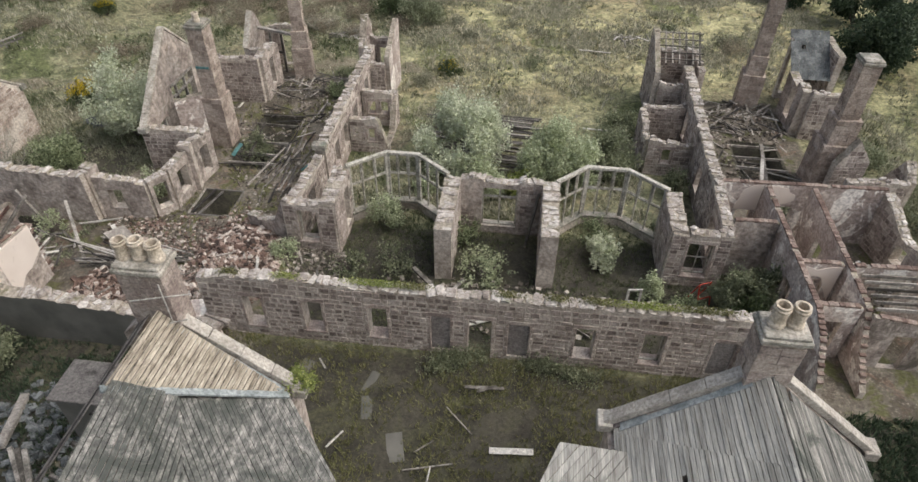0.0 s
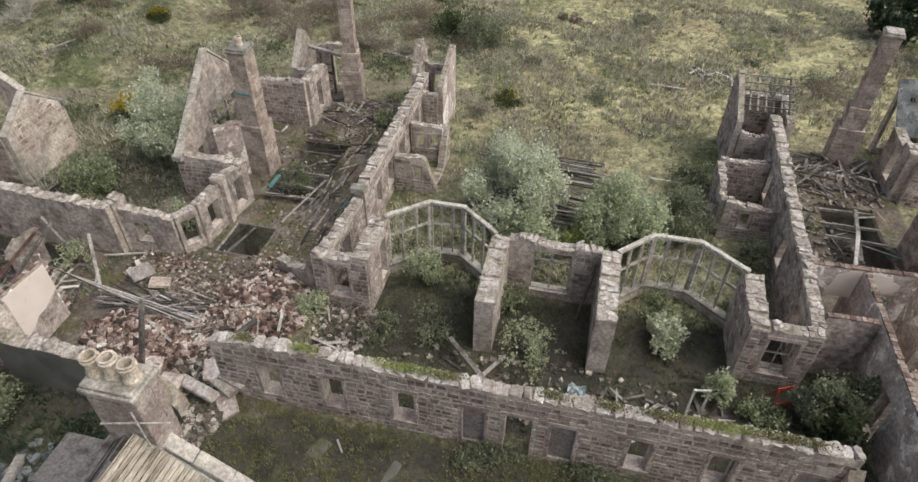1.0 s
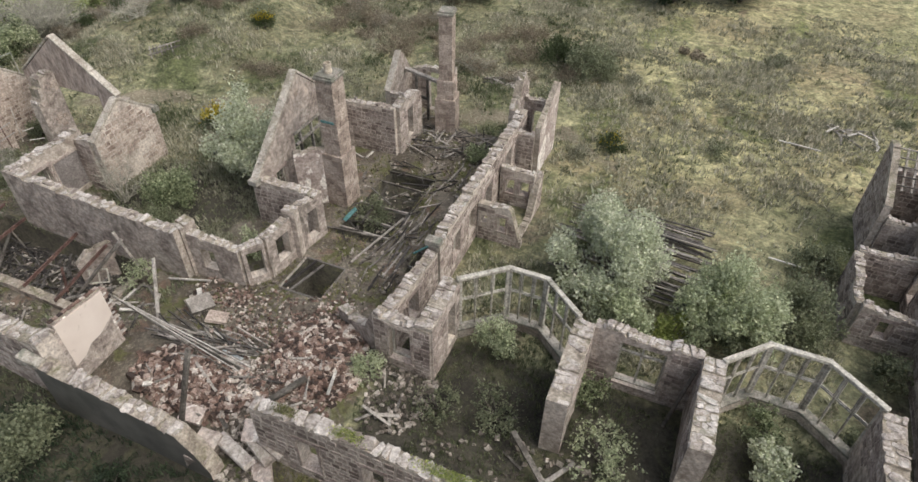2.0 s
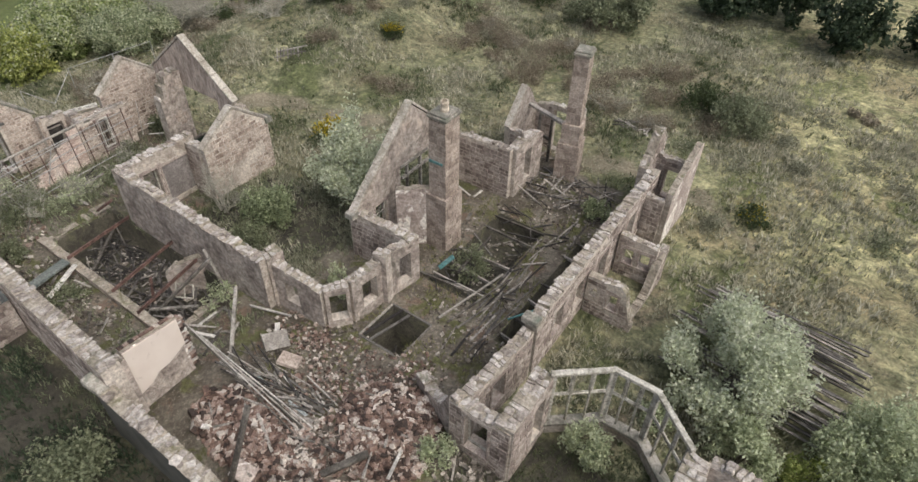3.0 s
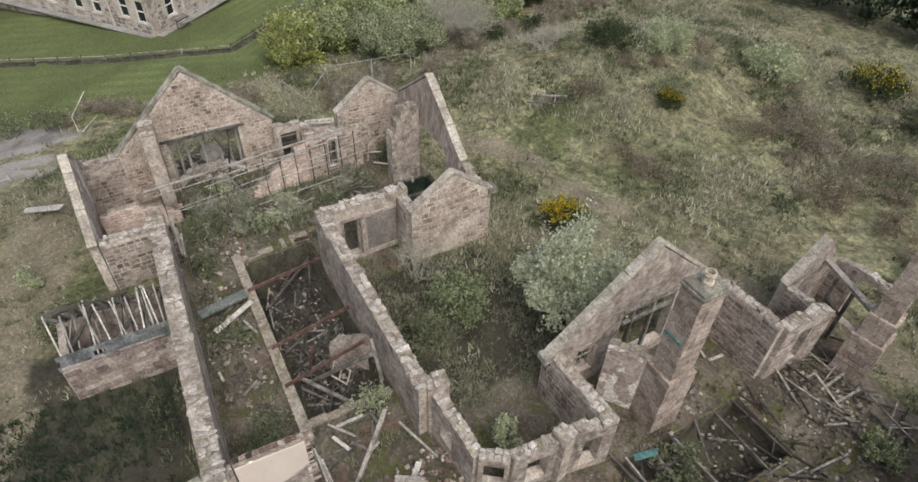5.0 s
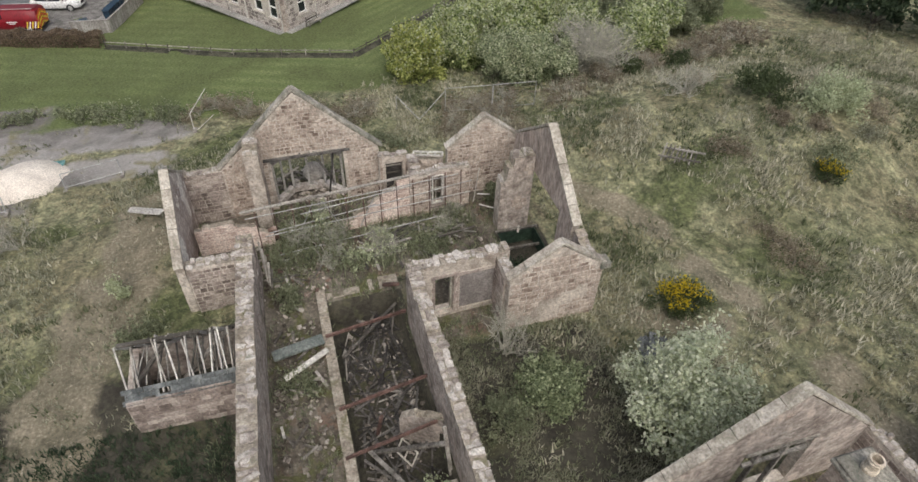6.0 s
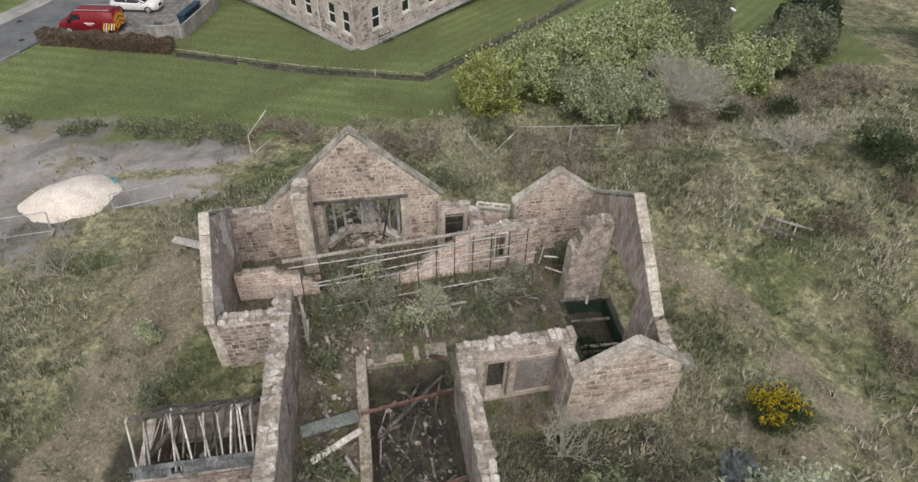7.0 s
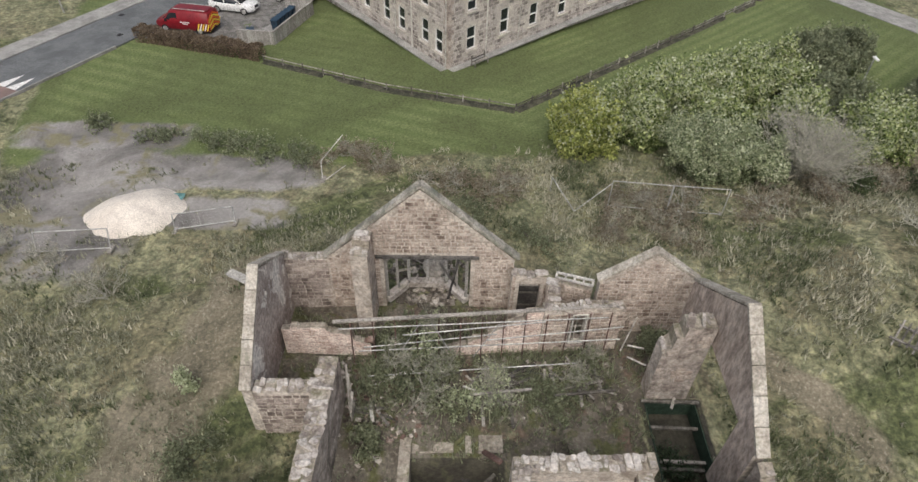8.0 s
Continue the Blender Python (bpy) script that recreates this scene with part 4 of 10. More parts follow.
FRONT = wall((-13.1, 18.12), (10.95, 18.12), 0.55, [(0, 3.35), (1.5, 3.6), (5, 3.65), (7.2, 3.55), (24.05, 3.8)],
             holes=[(W(-11.2), W(-10.35), 0.65, 2.5, "window"), (W(-8.45), W(-7.6), 0.65, 2.5, "window"), (W(-5.5), W(-4.65), 0.65, 2.5, "window"),
                    (W(-2.7), W(-1.85), 0.2, 2.35, "blocked"), (W(-1.05), W(-0.02), -0.1, 2.4, "door"), (W(0.72), W(1.62), 0.2, 2.3, "blocked"),
                    (W(3.6), W(4.4), 0.6, 2.45, "window"), (W(6.45), W(7.35), 0.6, 2.5, "frame"), (W(9.35), W(10.25), 0.3, 2.4, "blocked")],
             left="inner", pieces=300, piece_side="right", course=0.28, joint=0.036, caps="slab", ragged=0.05, label="long roofless pink granite wall with empty windows")
wall((10.95, 17.85), (10.95, 16.9), 0.5, [(0, 3.4), (0.5, 2.6), (0.95, 1.0)], left="stone", right="stone", label="broken return of a rubble stone wall")

wall((-11.3, 24.1), (-8.6, 24.1), 0.6, 3.15, holes=[(0.75, 1.75, 0.75, 2.75, "frame")], left="inner", label="stone wall stub with a tall empty window")
wall((-8.9, 23.85), (-8.9, 26.75), 0.8, [(0, 3.35), (2.9, 3.6)], holes=[(1.6, 2.4, 0.5, 2.8, "gap")], left="stone", right="inner", cover_r=0.5, label="thick ruined stone cross wall")
wall((-2.85, 22.6), (-2.85, 26.75), 0.85, [(0, 3.3), (1.5, 3.35), (4.15, 3.6)], left="inner", right="inner", cover_l=0.45, cover_r=0.45, label="thick ruined stone cross wall")
wall((2.3, 22.6), (2.3, 26.75), 0.85, [(0, 3.3), (1.5, 3.35), (4.15, 3.6)], left="inner", right="inner", cover_l=0.45, cover_r=0.45, label="thick ruined stone cross wall")
wall((8.5, 23.85), (8.5, 26.75), 0.8, [(0, 3.35), (2.9, 3.6)], left="inner", right="stone", cover_l=0.5, label="thick ruined stone cross wall")
wall((8.2, 24.0), (11.0, 24.0), 0.6, 3.3, holes=[(0.85, 2.05, 0.7, 2.8, "sash")], left="inner", label="stone wall stub with a tall empty window")
wall((-2.45, 26.95), (1.9, 26.95), 0.55, [(0, 3.4), (1.05, 3.5), (1.3, 3.3), (3.0, 3.3), (3.3, 3.5), (4.35, 3.4)], holes=[(1.15, 3.05, 0.45, 3.0, "gap")], left="stone", right="inner", cover_r=0.5,
     label="stone wall between two bay windows")


def bay(pts, lights, z0=0.5, z1=3.62):
    """A canted bay: low wall, sills, mullions, transoms and a slab on top."""
    ob = thing("bay_window", at(0, 0, 0), "canted bay window of pale timber lights without glass", "bay window", "bay windows")
    for (ax, ay), (bx, by), n in zip(pts, pts[1:], lights):
        a, b = Vector((ax, ay, 0)), Vector((bx, by, 0))
        u = (b - a).normalized()
        nrm = Vector((-u.y, u.x, 0))
        ang = math.degrees(math.atan2(u.y, u.x))
        ln = (b - a).length
        low = MB()
        low.cham(Matrix.Translation((ln / 2, 0, z0 / 2 - 0.1)), ln + 0.1, 0.4, z0 + 0.2, 0.02)
        part("plinth", low, M_MORTAR, ob, at=at(ax, ay, 0, 0, 0, ang))
        for nm, z, w, h, mat in (("sill", z0 + 0.06, 0.46, 0.14, M_COPE), ("lintel", z1 + 0.08, 0.24, 0.16, M_SASH)):
            mb = MB()
            mb.cham(Matrix.Translation((ln / 2, 0, z)), ln + 0.22, w, h, 0.025, 0, 0.006)
            part(nm, mb, mat, ob, at=at(ax, ay, 0, 0, 0, ang))
        for i in range(n + 1):
            s = ln * i / n
            mb = MB()
            mb.cham(Matrix.Translation((min(max(s, 0.08), ln - 0.08), 0, (z0 + z1) / 2 + 0.06)), 0.075 if 0 < i < n else 0.13, 0.11, z1 - z0 - 0.14, 0.012)
            part("mullion", mb, M_SASH, ob, at=at(ax, ay, 0, 0, 0, ang))
        for i in range(n):
            s0, s1 = ln * i / n + 0.045, ln * (i + 1) / n - 0.045
            mb = MB()
            mb.cham(Matrix.Translation(((s0 + s1) / 2, 0, z0 + (z1 - z0) * 0.60)), s1 - s0, 0.10, 0.07, 0.01)
            part("transom", mb, M_SASH, ob, at=at(ax, ay, 0, 0, 0, ang))
            fr = MB()
            for zz in (z0 + (z1 - z0) * 0.60 + 0.09, z1 - 0.06):
                fr.beam((s0, 0, zz), (s1, 0, zz), 0.05, 0.04)
            for ss in (s0 + 0.03, s1 - 0.03):
                fr.beam((ss, 0, z0 + (z1 - z0) * 0.60 + 0.06), (ss, 0, z1 - 0.03), 0.05, 0.035)
            part("casement_frame", fr, M_SASH, ob, at=at(ax, ay, 0, 0, 0, ang))
    return ob


bay([(-8.55, 26.75), (-6.75, 28.3), (-5.0, 28.3), (-3.2, 26.8)], (3, 3, 3))
bay([(2.65, 26.75), (4.2, 28.3), (6.35, 28.3), (8.2, 26.8)], (3, 3, 3))

# the low window of the middle wall
lw = thing("window_frame", at(-2.45 + 2.1, 26.95, 0), "pale timber window frame with a cross of bars", "window")
for nm, a, b, w, h in (("post", (-0.92, 0, 0.5), (-0.92, 0, 3.0), 0.12, 0.1), ("post", (0.92, 0, 0.5), (0.92, 0, 3.0), 0.12, 0.1), ("mullion", (0, 0, 0.5), (0, 0, 3.0), 0.1, 0.09),
                       ("transom", (-0.86, 0, 2.3), (0.86, 0, 2.3), 0.1, 0.1), ("head", (-0.98, 0, 3.06), (0.98, 0, 3.06), 0.14, 0.12), ("sill", (-0.98, 0, 0.44), (0.98, 0, 0.44), 0.2, 0.12)):
    mb = MB()
    mb.beam(a, b, w, h)
    part(nm, mb, M_SASH, lw)

# ---- the west wing's north room ----
wall((-10.95, 24.4), (-10.75, 28.7), 0.55, [(0, 3.1), (2.2, 2.9), (4.3, 3.0)], holes=[(1.4, 2.3, 0.8, 2.3, "window")], left="inner", right="stone", label="roofless rubble stone wall with a window")
WW = wall((-10.75, 28.9), (-10.85, 42.2), 0.6, [(0, 3.35), (0.25, 2.9), (0.9, 3.35), (7, 3.4), (13.3, 3.5)],
          holes=[(1.6, 2.5, 0.9, 2.4, "sash"), (3.7, 4.6, 0.9, 2.4, "sash"), (6.2, 7.2, 0.0, 2.3, "door"), (9.5, 10.5, 0.7, 2.6, "window"), (11.3, 12.2, 0.7, 2.6, "window")],
          left="inner", cover_l=0.4, right="stone", pieces=120, piece_side="right", label="long roofless rubble wall with several window openings")
kneeler(WW, 0.1, 3.45, 0.6, -1)
wall((-13.95, 25.45), (-11.3, 24.2), 0.5, [(0, 1.0), (1.5, 1.15), (2.2, 1.6), (2.9, 3.0)], left="stone", right="inner", label="low broken stub of a pink stone wall")
# small rooms on the outer side
wall((-10.4, 33.9), (-7.9, 33.9), 0.4, [(0, 2.4), (1.7, 2.5), (1.9, 2.3), (2.2, 1.2), (2.4, 0.4)], holes=[(0.2, 0.55, 1.2, 1.7, "gap"), (1.15, 1.6, 0.9, 1.8, "window")], left="inner", cover_l=0.4, label="low stone partition with a small window")
wall((-10.4, 37.35), (-8.4, 37.5), 0.4, [(0, 2.6), (2.0, 2.3)], holes=[(0.35, 0.85, 0.9, 1.8, "window"), (1.2, 1.7, 0.9, 1.8, "window")], left="inner", label="low stone partition with two small windows")
wall((-8.3, 34.15), (-8.3, 38.1), 0.4, [(0, 0.15), (2.3, 0.15), (2.6, 0.7), (3.1, 1.7), (3.95, 2.3)], left="inner", cover_l=0.4, label="broken outer wall of a small stone room")
# tower-like closet at the end
wall((-9.35, 40.6), (-9.35, 44.3), 0.35, [(0, 3.5), (3.4, 4.85), (3.7, 4.7)], left="inner", right="plaster", caps=False, label="tall thin rendered stone wall with a raking top")
wall((-10.55, 40.65), (-9.5, 40.65), 0.35, 2.9, label="short stone cross wall")
wall((-11.4, 44.2), (-9.5, 44.2), 0.4, [(0, 3.4), (1.9, 3.2)], holes=[(0.7, 1.5, 0.8, 2.6, "window")], label="end wall of a small stone closet")
CW = wall((-11.6, 42.5), (-11.6, 44.9), 0.5, [(0, 3.2), (0.6, 3.9), (1.3, 5.1), (2.4, 4.0)], tone="cold", label="pointed broken gable of rubble stone")
coping(CW, 1.35, 5.0, 2.4, 4.0, 0.5)

# ---- block with the tall gable and chimney ----
GA = wall((-21.9, 30.1), (-21.9, 39.4), 0.4, [(0, 3.0), (4.65, 7.1), (9.3, 3.0)], holes=[(1.4, 2.3, 1.0, 2.5, "sash"), (3.5, 6.5, 0.6, 3.82, "gap")], caps=False, ragged=0.02,
          left="stone", right="inner", tone="warm", cover_l=0.7, cover_r=0.25, label="tall gable wall of pinkish rubble with skew stones")
coping(GA, -0.15, 2.95, 4.65, 7.2, 0.4)
coping(GA, 4.65, 7.2, 9.45, 2.95, 0.4)
kneeler(GA, 0.0, 2.95, 0.4, -1)
wall((-22.2, 30.35), (-18.3, 30.6), 0.55, [(0, 2.95), (3.9, 2.75)], holes=[(2.4, 3.2, 0.8, 2.0, "gap")], left="inner", label="roofless low stone wall with pale broken top")
wall((-21.7, 39.3), (-18.2, 39.35), 0.5, [(0, 3.2), (3.5, 3.4)], left="stone", right="stone", tone="cold", label="roofless rubble cross wall")
wall((-18.25, 39.4), (-18.15, 42.3), 0.6, [(0, 3.4), (1.0, 3.6), (1.4, 3.2), (2.2, 3.6), (2.9, 3.3)], holes=[(1.0, 1.7, 0.8, 2.8, "gap")], left="stone", right="inner", cover_r=0.4, label="ragged stone pier wall with a tall gap")
chimney(-18.9, 33.75, 1.0, 1.15, -0.2, 8.15, 1, 0, ((3.3, 0.28),), ph=0.55, tone=M_BLOCKS)
wall((-20.95, 32.35), (-19.5, 33.3), 0.4, [(0, 3.55), (1.73, 3.8)], left="inner", right="plaster", caps=False, label="inner wall with flaking plaster beside a chimney")
band = thing("steel_strap", at(-18.9, 33.75, 5.55), "blue-green painted steel strap on a chimney", "strap")
mb = MB()
mb.box(Matrix.Translation((-0.05, -0.62, 0)), 0.8, 0.05, 0.14)
part("band", mb, M_TEAL, band)
tr = thing("roof_truss", at(-20.6, 33.2, 0), "grey remains of a timber roof truss against a gable", "timber")
for a, b in (((-1.1, 0.4, 3.86), (-1.1, 3.4, 3.86)), ((-1.1, 0.95, 0.6), (-1.1, 0.95, 3.8)), ((-1.1, 2.1, 0.6), (-1.1, 2.1, 3.8)), ((-1.1, 0.5, 3.1), (-1.1, 3.2, 3.15))):
    mb = MB()
    mb.beam(a, b, 0.12, 0.16)
    part("timber", mb, M_TIMBER1, tr)
# far small gable and its chimney
GB = wall((-20.35, 42.3), (-20.35, 45.9), 0.38, [(0, 2.7), (1.75, 4.75), (2.4, 4.2), (3.0, 3.2), (3.6, 2.9)], caps=False, left="stone", right="inner", label="small broken stone gable")
coping(GB, -0.1, 2.65, 1.75, 4.8, 0.38)
wall((-20.1, 42.4), (-18.4, 42.4), 0.45, [(0, 2.6), (1.7, 2.7)], label="low stone wall under a gable")
wall((-20.2, 45.8), (-16.9, 45.8), 0.45, [(0, 2.9), (1.2, 3.2), (3.3, 3.2)], holes=[(1.3, 2.6, 0.0, 2.9, "gap")], label="rear stone wall with a tall opening")
lt = thing("lintel_beam", at(0, 0, 0), "grey timber beams above an empty doorway", "timber")
for a, b, w in (((-20.2, 44.6, 3.35), (-17.0, 43.6, 3.35), 0.3), ((-19.2, 44.3, 0.1), (-19.2, 44.3, 3.2), 0.14), ((-18.2, 44.0, 0.1), (-18.2, 44.0, 3.2), 0.14), ((-19.2, 44.3, 1.7), (-18.2, 44.0, 1.7), 0.12)):
    mb = MB()
    mb.beam(a, b, w, 0.16)
    part("timber", mb, M_TIMBER1, lt)
chimney(-16.45, 43.3, 0.85, 0.95, -0.2, 8.45, 0, 12, ((2.6, 0.5), (3.8, 0.25)), label="tall slender stone chimney with a broken foot")

# ---- canted corner and the west wing ----
BAYW = [(-22.9, 25.35), (-19.7, 25.6), (-19.0, 26.5), (-18.75, 28.7)]
wall((-33.5, 24.8), (-22.7, 24.95), 0.6, [(0, 3.6), (5, 3.3), (10.3, 3.05), (10.8, 3.15)],
     left="stone", right="inner", cover_r=0.35, label="long roofless wall with bare stained inner face")
wall((-22.9, 25.05), (-22.75, 25.9), 0.7, 3.15, left="inner", right="inner", label="square pier at the end of a wall")
for a, b, ta, tb, hs in ((BAYW[0], BAYW[1], 2.75, 2.35, [(1.0, 1.8, 0.7, 1.95, "window")]), (BAYW[1], BAYW[2], 2.45, 2.6, [(0.2, 0.98, 0.5, 2.1, "frame")]), (BAYW[2], BAYW[3], 2.6, 2.75, [(0.6, 1.5, 0.6, 2.1, "window")]),
                          (BAYW[3], (-18.4, 30.7), 2.9, 2.75, [(0.75, 1.5, 0.4, 2.2, "sash")])):
    ln = math.hypot(b[0] - a[0], b[1] - a[1])
    wall(a, b, 0.5, [(0, ta), (ln, tb)], holes=hs, left="inner", right="inner", margins=False, label="low canted wall with stained pale plaster and small windows")
wall((-19.0, 28.45), (-18.35, 28.6), 0.55, 3.1, left="inner", right="inner", label="square pier between canted walls")

wall((-38.4, 17.75), (-22.2, 17.1), 0.75, [(0, 2.95), (1.2, 3.0), (7, 3.2), (14, 3.35), (16.2, 3.6)], left="inner", cover_l=0.35, right="stone", pieces=0, cap_w=1.05,
     label="long roofless wall with broad broken top")
wall((-22.6, 16.75), (-22.6, 17.72), 0.5, [(0, 2.9), (0.97, 3.55)], left="inner", right="inner", label="rough outer end of an inner cross wall")
SG = wall((-22.72, 17.76), (-22.72, 20.2), 0.36, [(0, 3.62), (2.44, 3.44)], left="inner", right="plaster", caps=False, ragged=0.01, label="inner cross wall with smooth plaster and a toothed brick end")
for i in range(11):
    mb = MB()
    mb.cham(Matrix.Identity(4), 0.205, 0.15 + 0.03 * rng.random(), 0.075, 0.012, 0, 0.006)
    part("edge_brick", mb, M_BRICK1, SG, at=Matrix.Translation((0.12 + i * 0.222, 0.03, 3.655 - i * 0.0165)))
for i in range(26):
    z = 3.36 - i * 0.118
    mb = MB()
    k = 0.30 if i % 2 else 0.18
    mb.cham(Matrix.Translation((k / 2, 0, 0)), k, 0.24 + 0.06 * rng.random(), 0.095, 0.014, 0, 0.008)
    part("toothing_brick", mb, M_PALEWOOD if i % 5 == 2 else M_BRICK1, SG, at=Matrix.Translation((2.40, -0.06 - 0.02 * rng.random(), z)))
plaster_at = SG.matrix_basis.inverted() @ Matrix.Translation((-22.535, 17.75, 0))
mb = MB()
edge = [(0.03, 1.0), (0.6, 1.15), (1.0, 1.48), (1.5, 1.5), (2.0, 1.75), (2.4, 1.95), (2.4, 3.38), (0.03, 3.54)]
mb.poly([(0.032, y, z) for y, z in edge])
mb.poly([(-0.01, y, z) for y, z in edge[::-1]])
for (y0, z0), (y1, z1) in zip(edge, edge[1:] + edge[:1]):
    mb.poly([(-0.01, y0, z0), (-0.01, y1, z1), (0.032, y1, z1), (0.032, y0, z0)])
part("plaster", mb, M_CREAM, SG, "smooth cream plaster", at=plaster_at)
mb = MB()
mb.hexa([(-0.01, 0.03, 0.1), (0.022, 0.03, 0.1), (0.022, 2.3, 0.1), (-0.01, 2.3, 0.1), (-0.01, 0.03, 2.0), (0.022, 0.03, 2.0), (0.022, 2.3, 2.0), (-0.01, 2.3, 2.0)])
part("plaster", mb, M_INNER, SG, "grey stained lower plaster", at=plaster_at)
wall((-22.4, 16.65), (-14.3, 16.55), 0.65, [(0, 2.75), (4.0, 2.6), (7.0, 2.3), (7.6, 1.5), (8.1, 0.6)], left="inner", right="damp_shade", cover_l=0.4, label="low outer wall with smooth render, dampness and shade in its grey, and broken top")
kn = thing("kneeler_stone", at(-22.7, 16.5, 2.75, 0, 18, 8), "carved stone bracket fallen askew on a wall end", "stone")
mb = MB()
mb.cham(Matrix.Translation((0, 0, 0.15)), 1.0, 0.5, 0.35, 0.05)
mb.cham(Matrix.Translation((-0.3, 0, -0.1)), 0.45, 0.42, 0.3, 0.05)
part("block", mb, M_COPE, kn)

# corner and the room behind
CN = wall((-33.7, 24.6), (-33.9, 29.4), 0.6, [(0, 3.6), (4.8, 3.55)], holes=[(1.2, 2.1, 0.2, 2.7, "frame"), (2.4, 4.2, 0.3, 2.6, "blocked")], left="inner", right="stone", tone="warm", cover_r=0.3, label="roofless wall with a timber-framed opening")
GH = wall((-32.05, 28.8), (-32.05, 33.35), 0.38, [(0, 3.4), (2.3, 5.0), (4.55, 3.3)], caps=False, ragged=0.02, pieces=100, piece_side="right", cover_r=0.6, tone="warm", course=0.3, left="inner", label="small stone gable with skew stones and blind face")
coping(GH, -0.1, 3.4, 2.3, 5.08, 0.38)
coping(GH, 2.3, 5.08, 4.65, 3.3, 0.38)
kneeler(GH, 4.5, 3.3, 0.5, 1)
wall((-33.7, 29.0), (-32.3, 28.95), 0.5, 3.4, left="inner", label="short stone return wall")
wall((-33.7, 32.85), (-32.3, 32.95), 0.5, [(0, 3.9), (1.6, 3.3)], right="inner", label="short stone return wall")
GF = wall((-41.5, 32.75), (-33.9, 32.75), 0.4, [(0, 4.2), (3.8, 7.05), (7.6, 4.1)], holes=[(1.2, 6.2, -0.3, 3.75, "gap")], base=-0.25, caps=False, ragged=0.02, left="stone", right="harl", tone="warm",
          label="tall gable wall of rubble above a wide opening")
coping(GF, -0.1, 4.2, 3.8, 7.15, 0.42)
coping(GF, 3.8, 7.15, 7.75, 4.05, 0.42)
GE = wall((-42.4, 28.9), (-42.4, 33.2), 0.38, [(0, 3.3), (2.15, 5.0), (4.3, 3.3)], caps=False, ragged=0.02, pieces=150, piece_side="right", cover_r=0.95, tone="warm", course=0.21, label="small rubble gable with pale skew stones")
coping(GE, -0.1, 3.3, 2.15, 5.08, 0.38)
coping(GE, 2.15, 5.08, 4.4, 3.3, 0.38)
wall((-38.9, 30.75), (-38.9, 32.5), 0.75, [(0, 3.3), (0.3, 3.6), (0.34, 4.2), (0.6, 4.25), (0.64, 4.8), (1.75, 4.8)], tone="warm", left="inner", right="inner", cover_r=0.35, label="stepped standing pier of rubble beside a gable")
GD = wall((-43.75, 17.0), (-43.75, 25.3), 0.42, [(0, 3.25), (4.15, 7.2), (8.3, 3.25)], holes=[(2.45, 6.35, -0.2, 3.3, "gap")], caps=False, ragged=0.02, cover_l=0.8, cover_r=0.92, pieces=300, piece_side="right", tone="warm", course=0.2,
          label="large warm stone gable over a wide bay opening")
coping(GD, -0.2, 3.15, 4.15, 7.3, 0.34, over=0.06, thick=0.16, mat=M_COPE)
coping(GD, 4.15, 7.3, 8.5, 3.15, 0.34, over=0.06, thick=0.16, mat=M_COPE)
mb = MB()
mb.beam((2.1, -0.2, 3.38), (6.7, -0.2, 3.38), 0.25, 0.14)
part("timber_lintel", mb, M_DARKWOOD, GD, "dark timber lintel")
wall((-43.75, 14.9), (-43.75, 17.0), 0.5, 3.15, tone="cold", label="rear stone wall with pale coping")
GG = wall((-43.8, 14.85), (-36.95, 14.85), 0.38, [(0, 3.2), (3.2, 5.6), (6.85, 2.9)], caps=False, ragged=0.02, tone="warm", left="plaster", label="stone gable with a coped edge seen from inside")
coping(GG, 0, 3.2, 3.2, 5.7, 0.38)
coping(GG, 3.2, 5.7, 6.95, 2.9, 0.38)
wall((-37.1, 15.1), (-37.15, 17.5), 0.6, [(0, 2.9), (2.4, 2.85)], left="inner", right="stone", pieces=60, label="short outer wall of squared stone")
wall((-43.5, 18.7), (-42.1, 18.62), 0.72, [(0, 5.0), (0.7, 5.05), (0.75, 4.8), (1.4, 4.75)], tone="warm", left="inner", right="inner", cover_l=0.4, cover_r=0.4, label="slender standing stub of a pale cross wall")
# inner brick partition with its stepped break
wall((-40.9, 15.2), (-40.75, 19.0), 0.3, [(0, 1.7), (1.9, 1.85), (2.0, 1.6), (3.0, 1.5), (3.1, 1.0), (3.8, 0.8)], left="pink", right="pink", caps=False, margins=False, label="broken pinkish brick partition")
wall((-40.75, 22.2), (-41.1, 26.4), 0.3, [(0, 0.5), (1.0, 0.7), (1.05, 1.0), (1.8, 1.1), (1.9, 1.5), (2.6, 1.7), (2.7, 2.1), (3.4, 2.3), (3.5, 2.7), (4.2, 2.75)], left="pink", right="pink", caps=False, margins=False,
     label="stepped remains of a pinkish brick partition")
wall((-41.1, 26.4), (-41.4, 29.9), 0.5, 2.85, holes=[(1.2, 1.95, 0.5, 2.5, "sash")], tone="warm", left="inner", pieces=60, label="warm rubble wall with a tall narrow window")
DW = wall((-42.95, 25.15), (-42.95, 26.75), 0.45, [(0, 3.05), (1.6, 3.0)], holes=[(0.35, 1.3, 0.25, 2.55, "gap")], tone="warm", caps="slab", label="warm rubble wall with a dark boarded doorway")
mb = MB()
mb.cham(Matrix.Translation((0.825, 0.06, 1.4)), 0.93, 0.06, 2.28, 0.01)
bd = part("door_panel", mb, M_DARKWOOD, DW, "dark weathered boarded door")
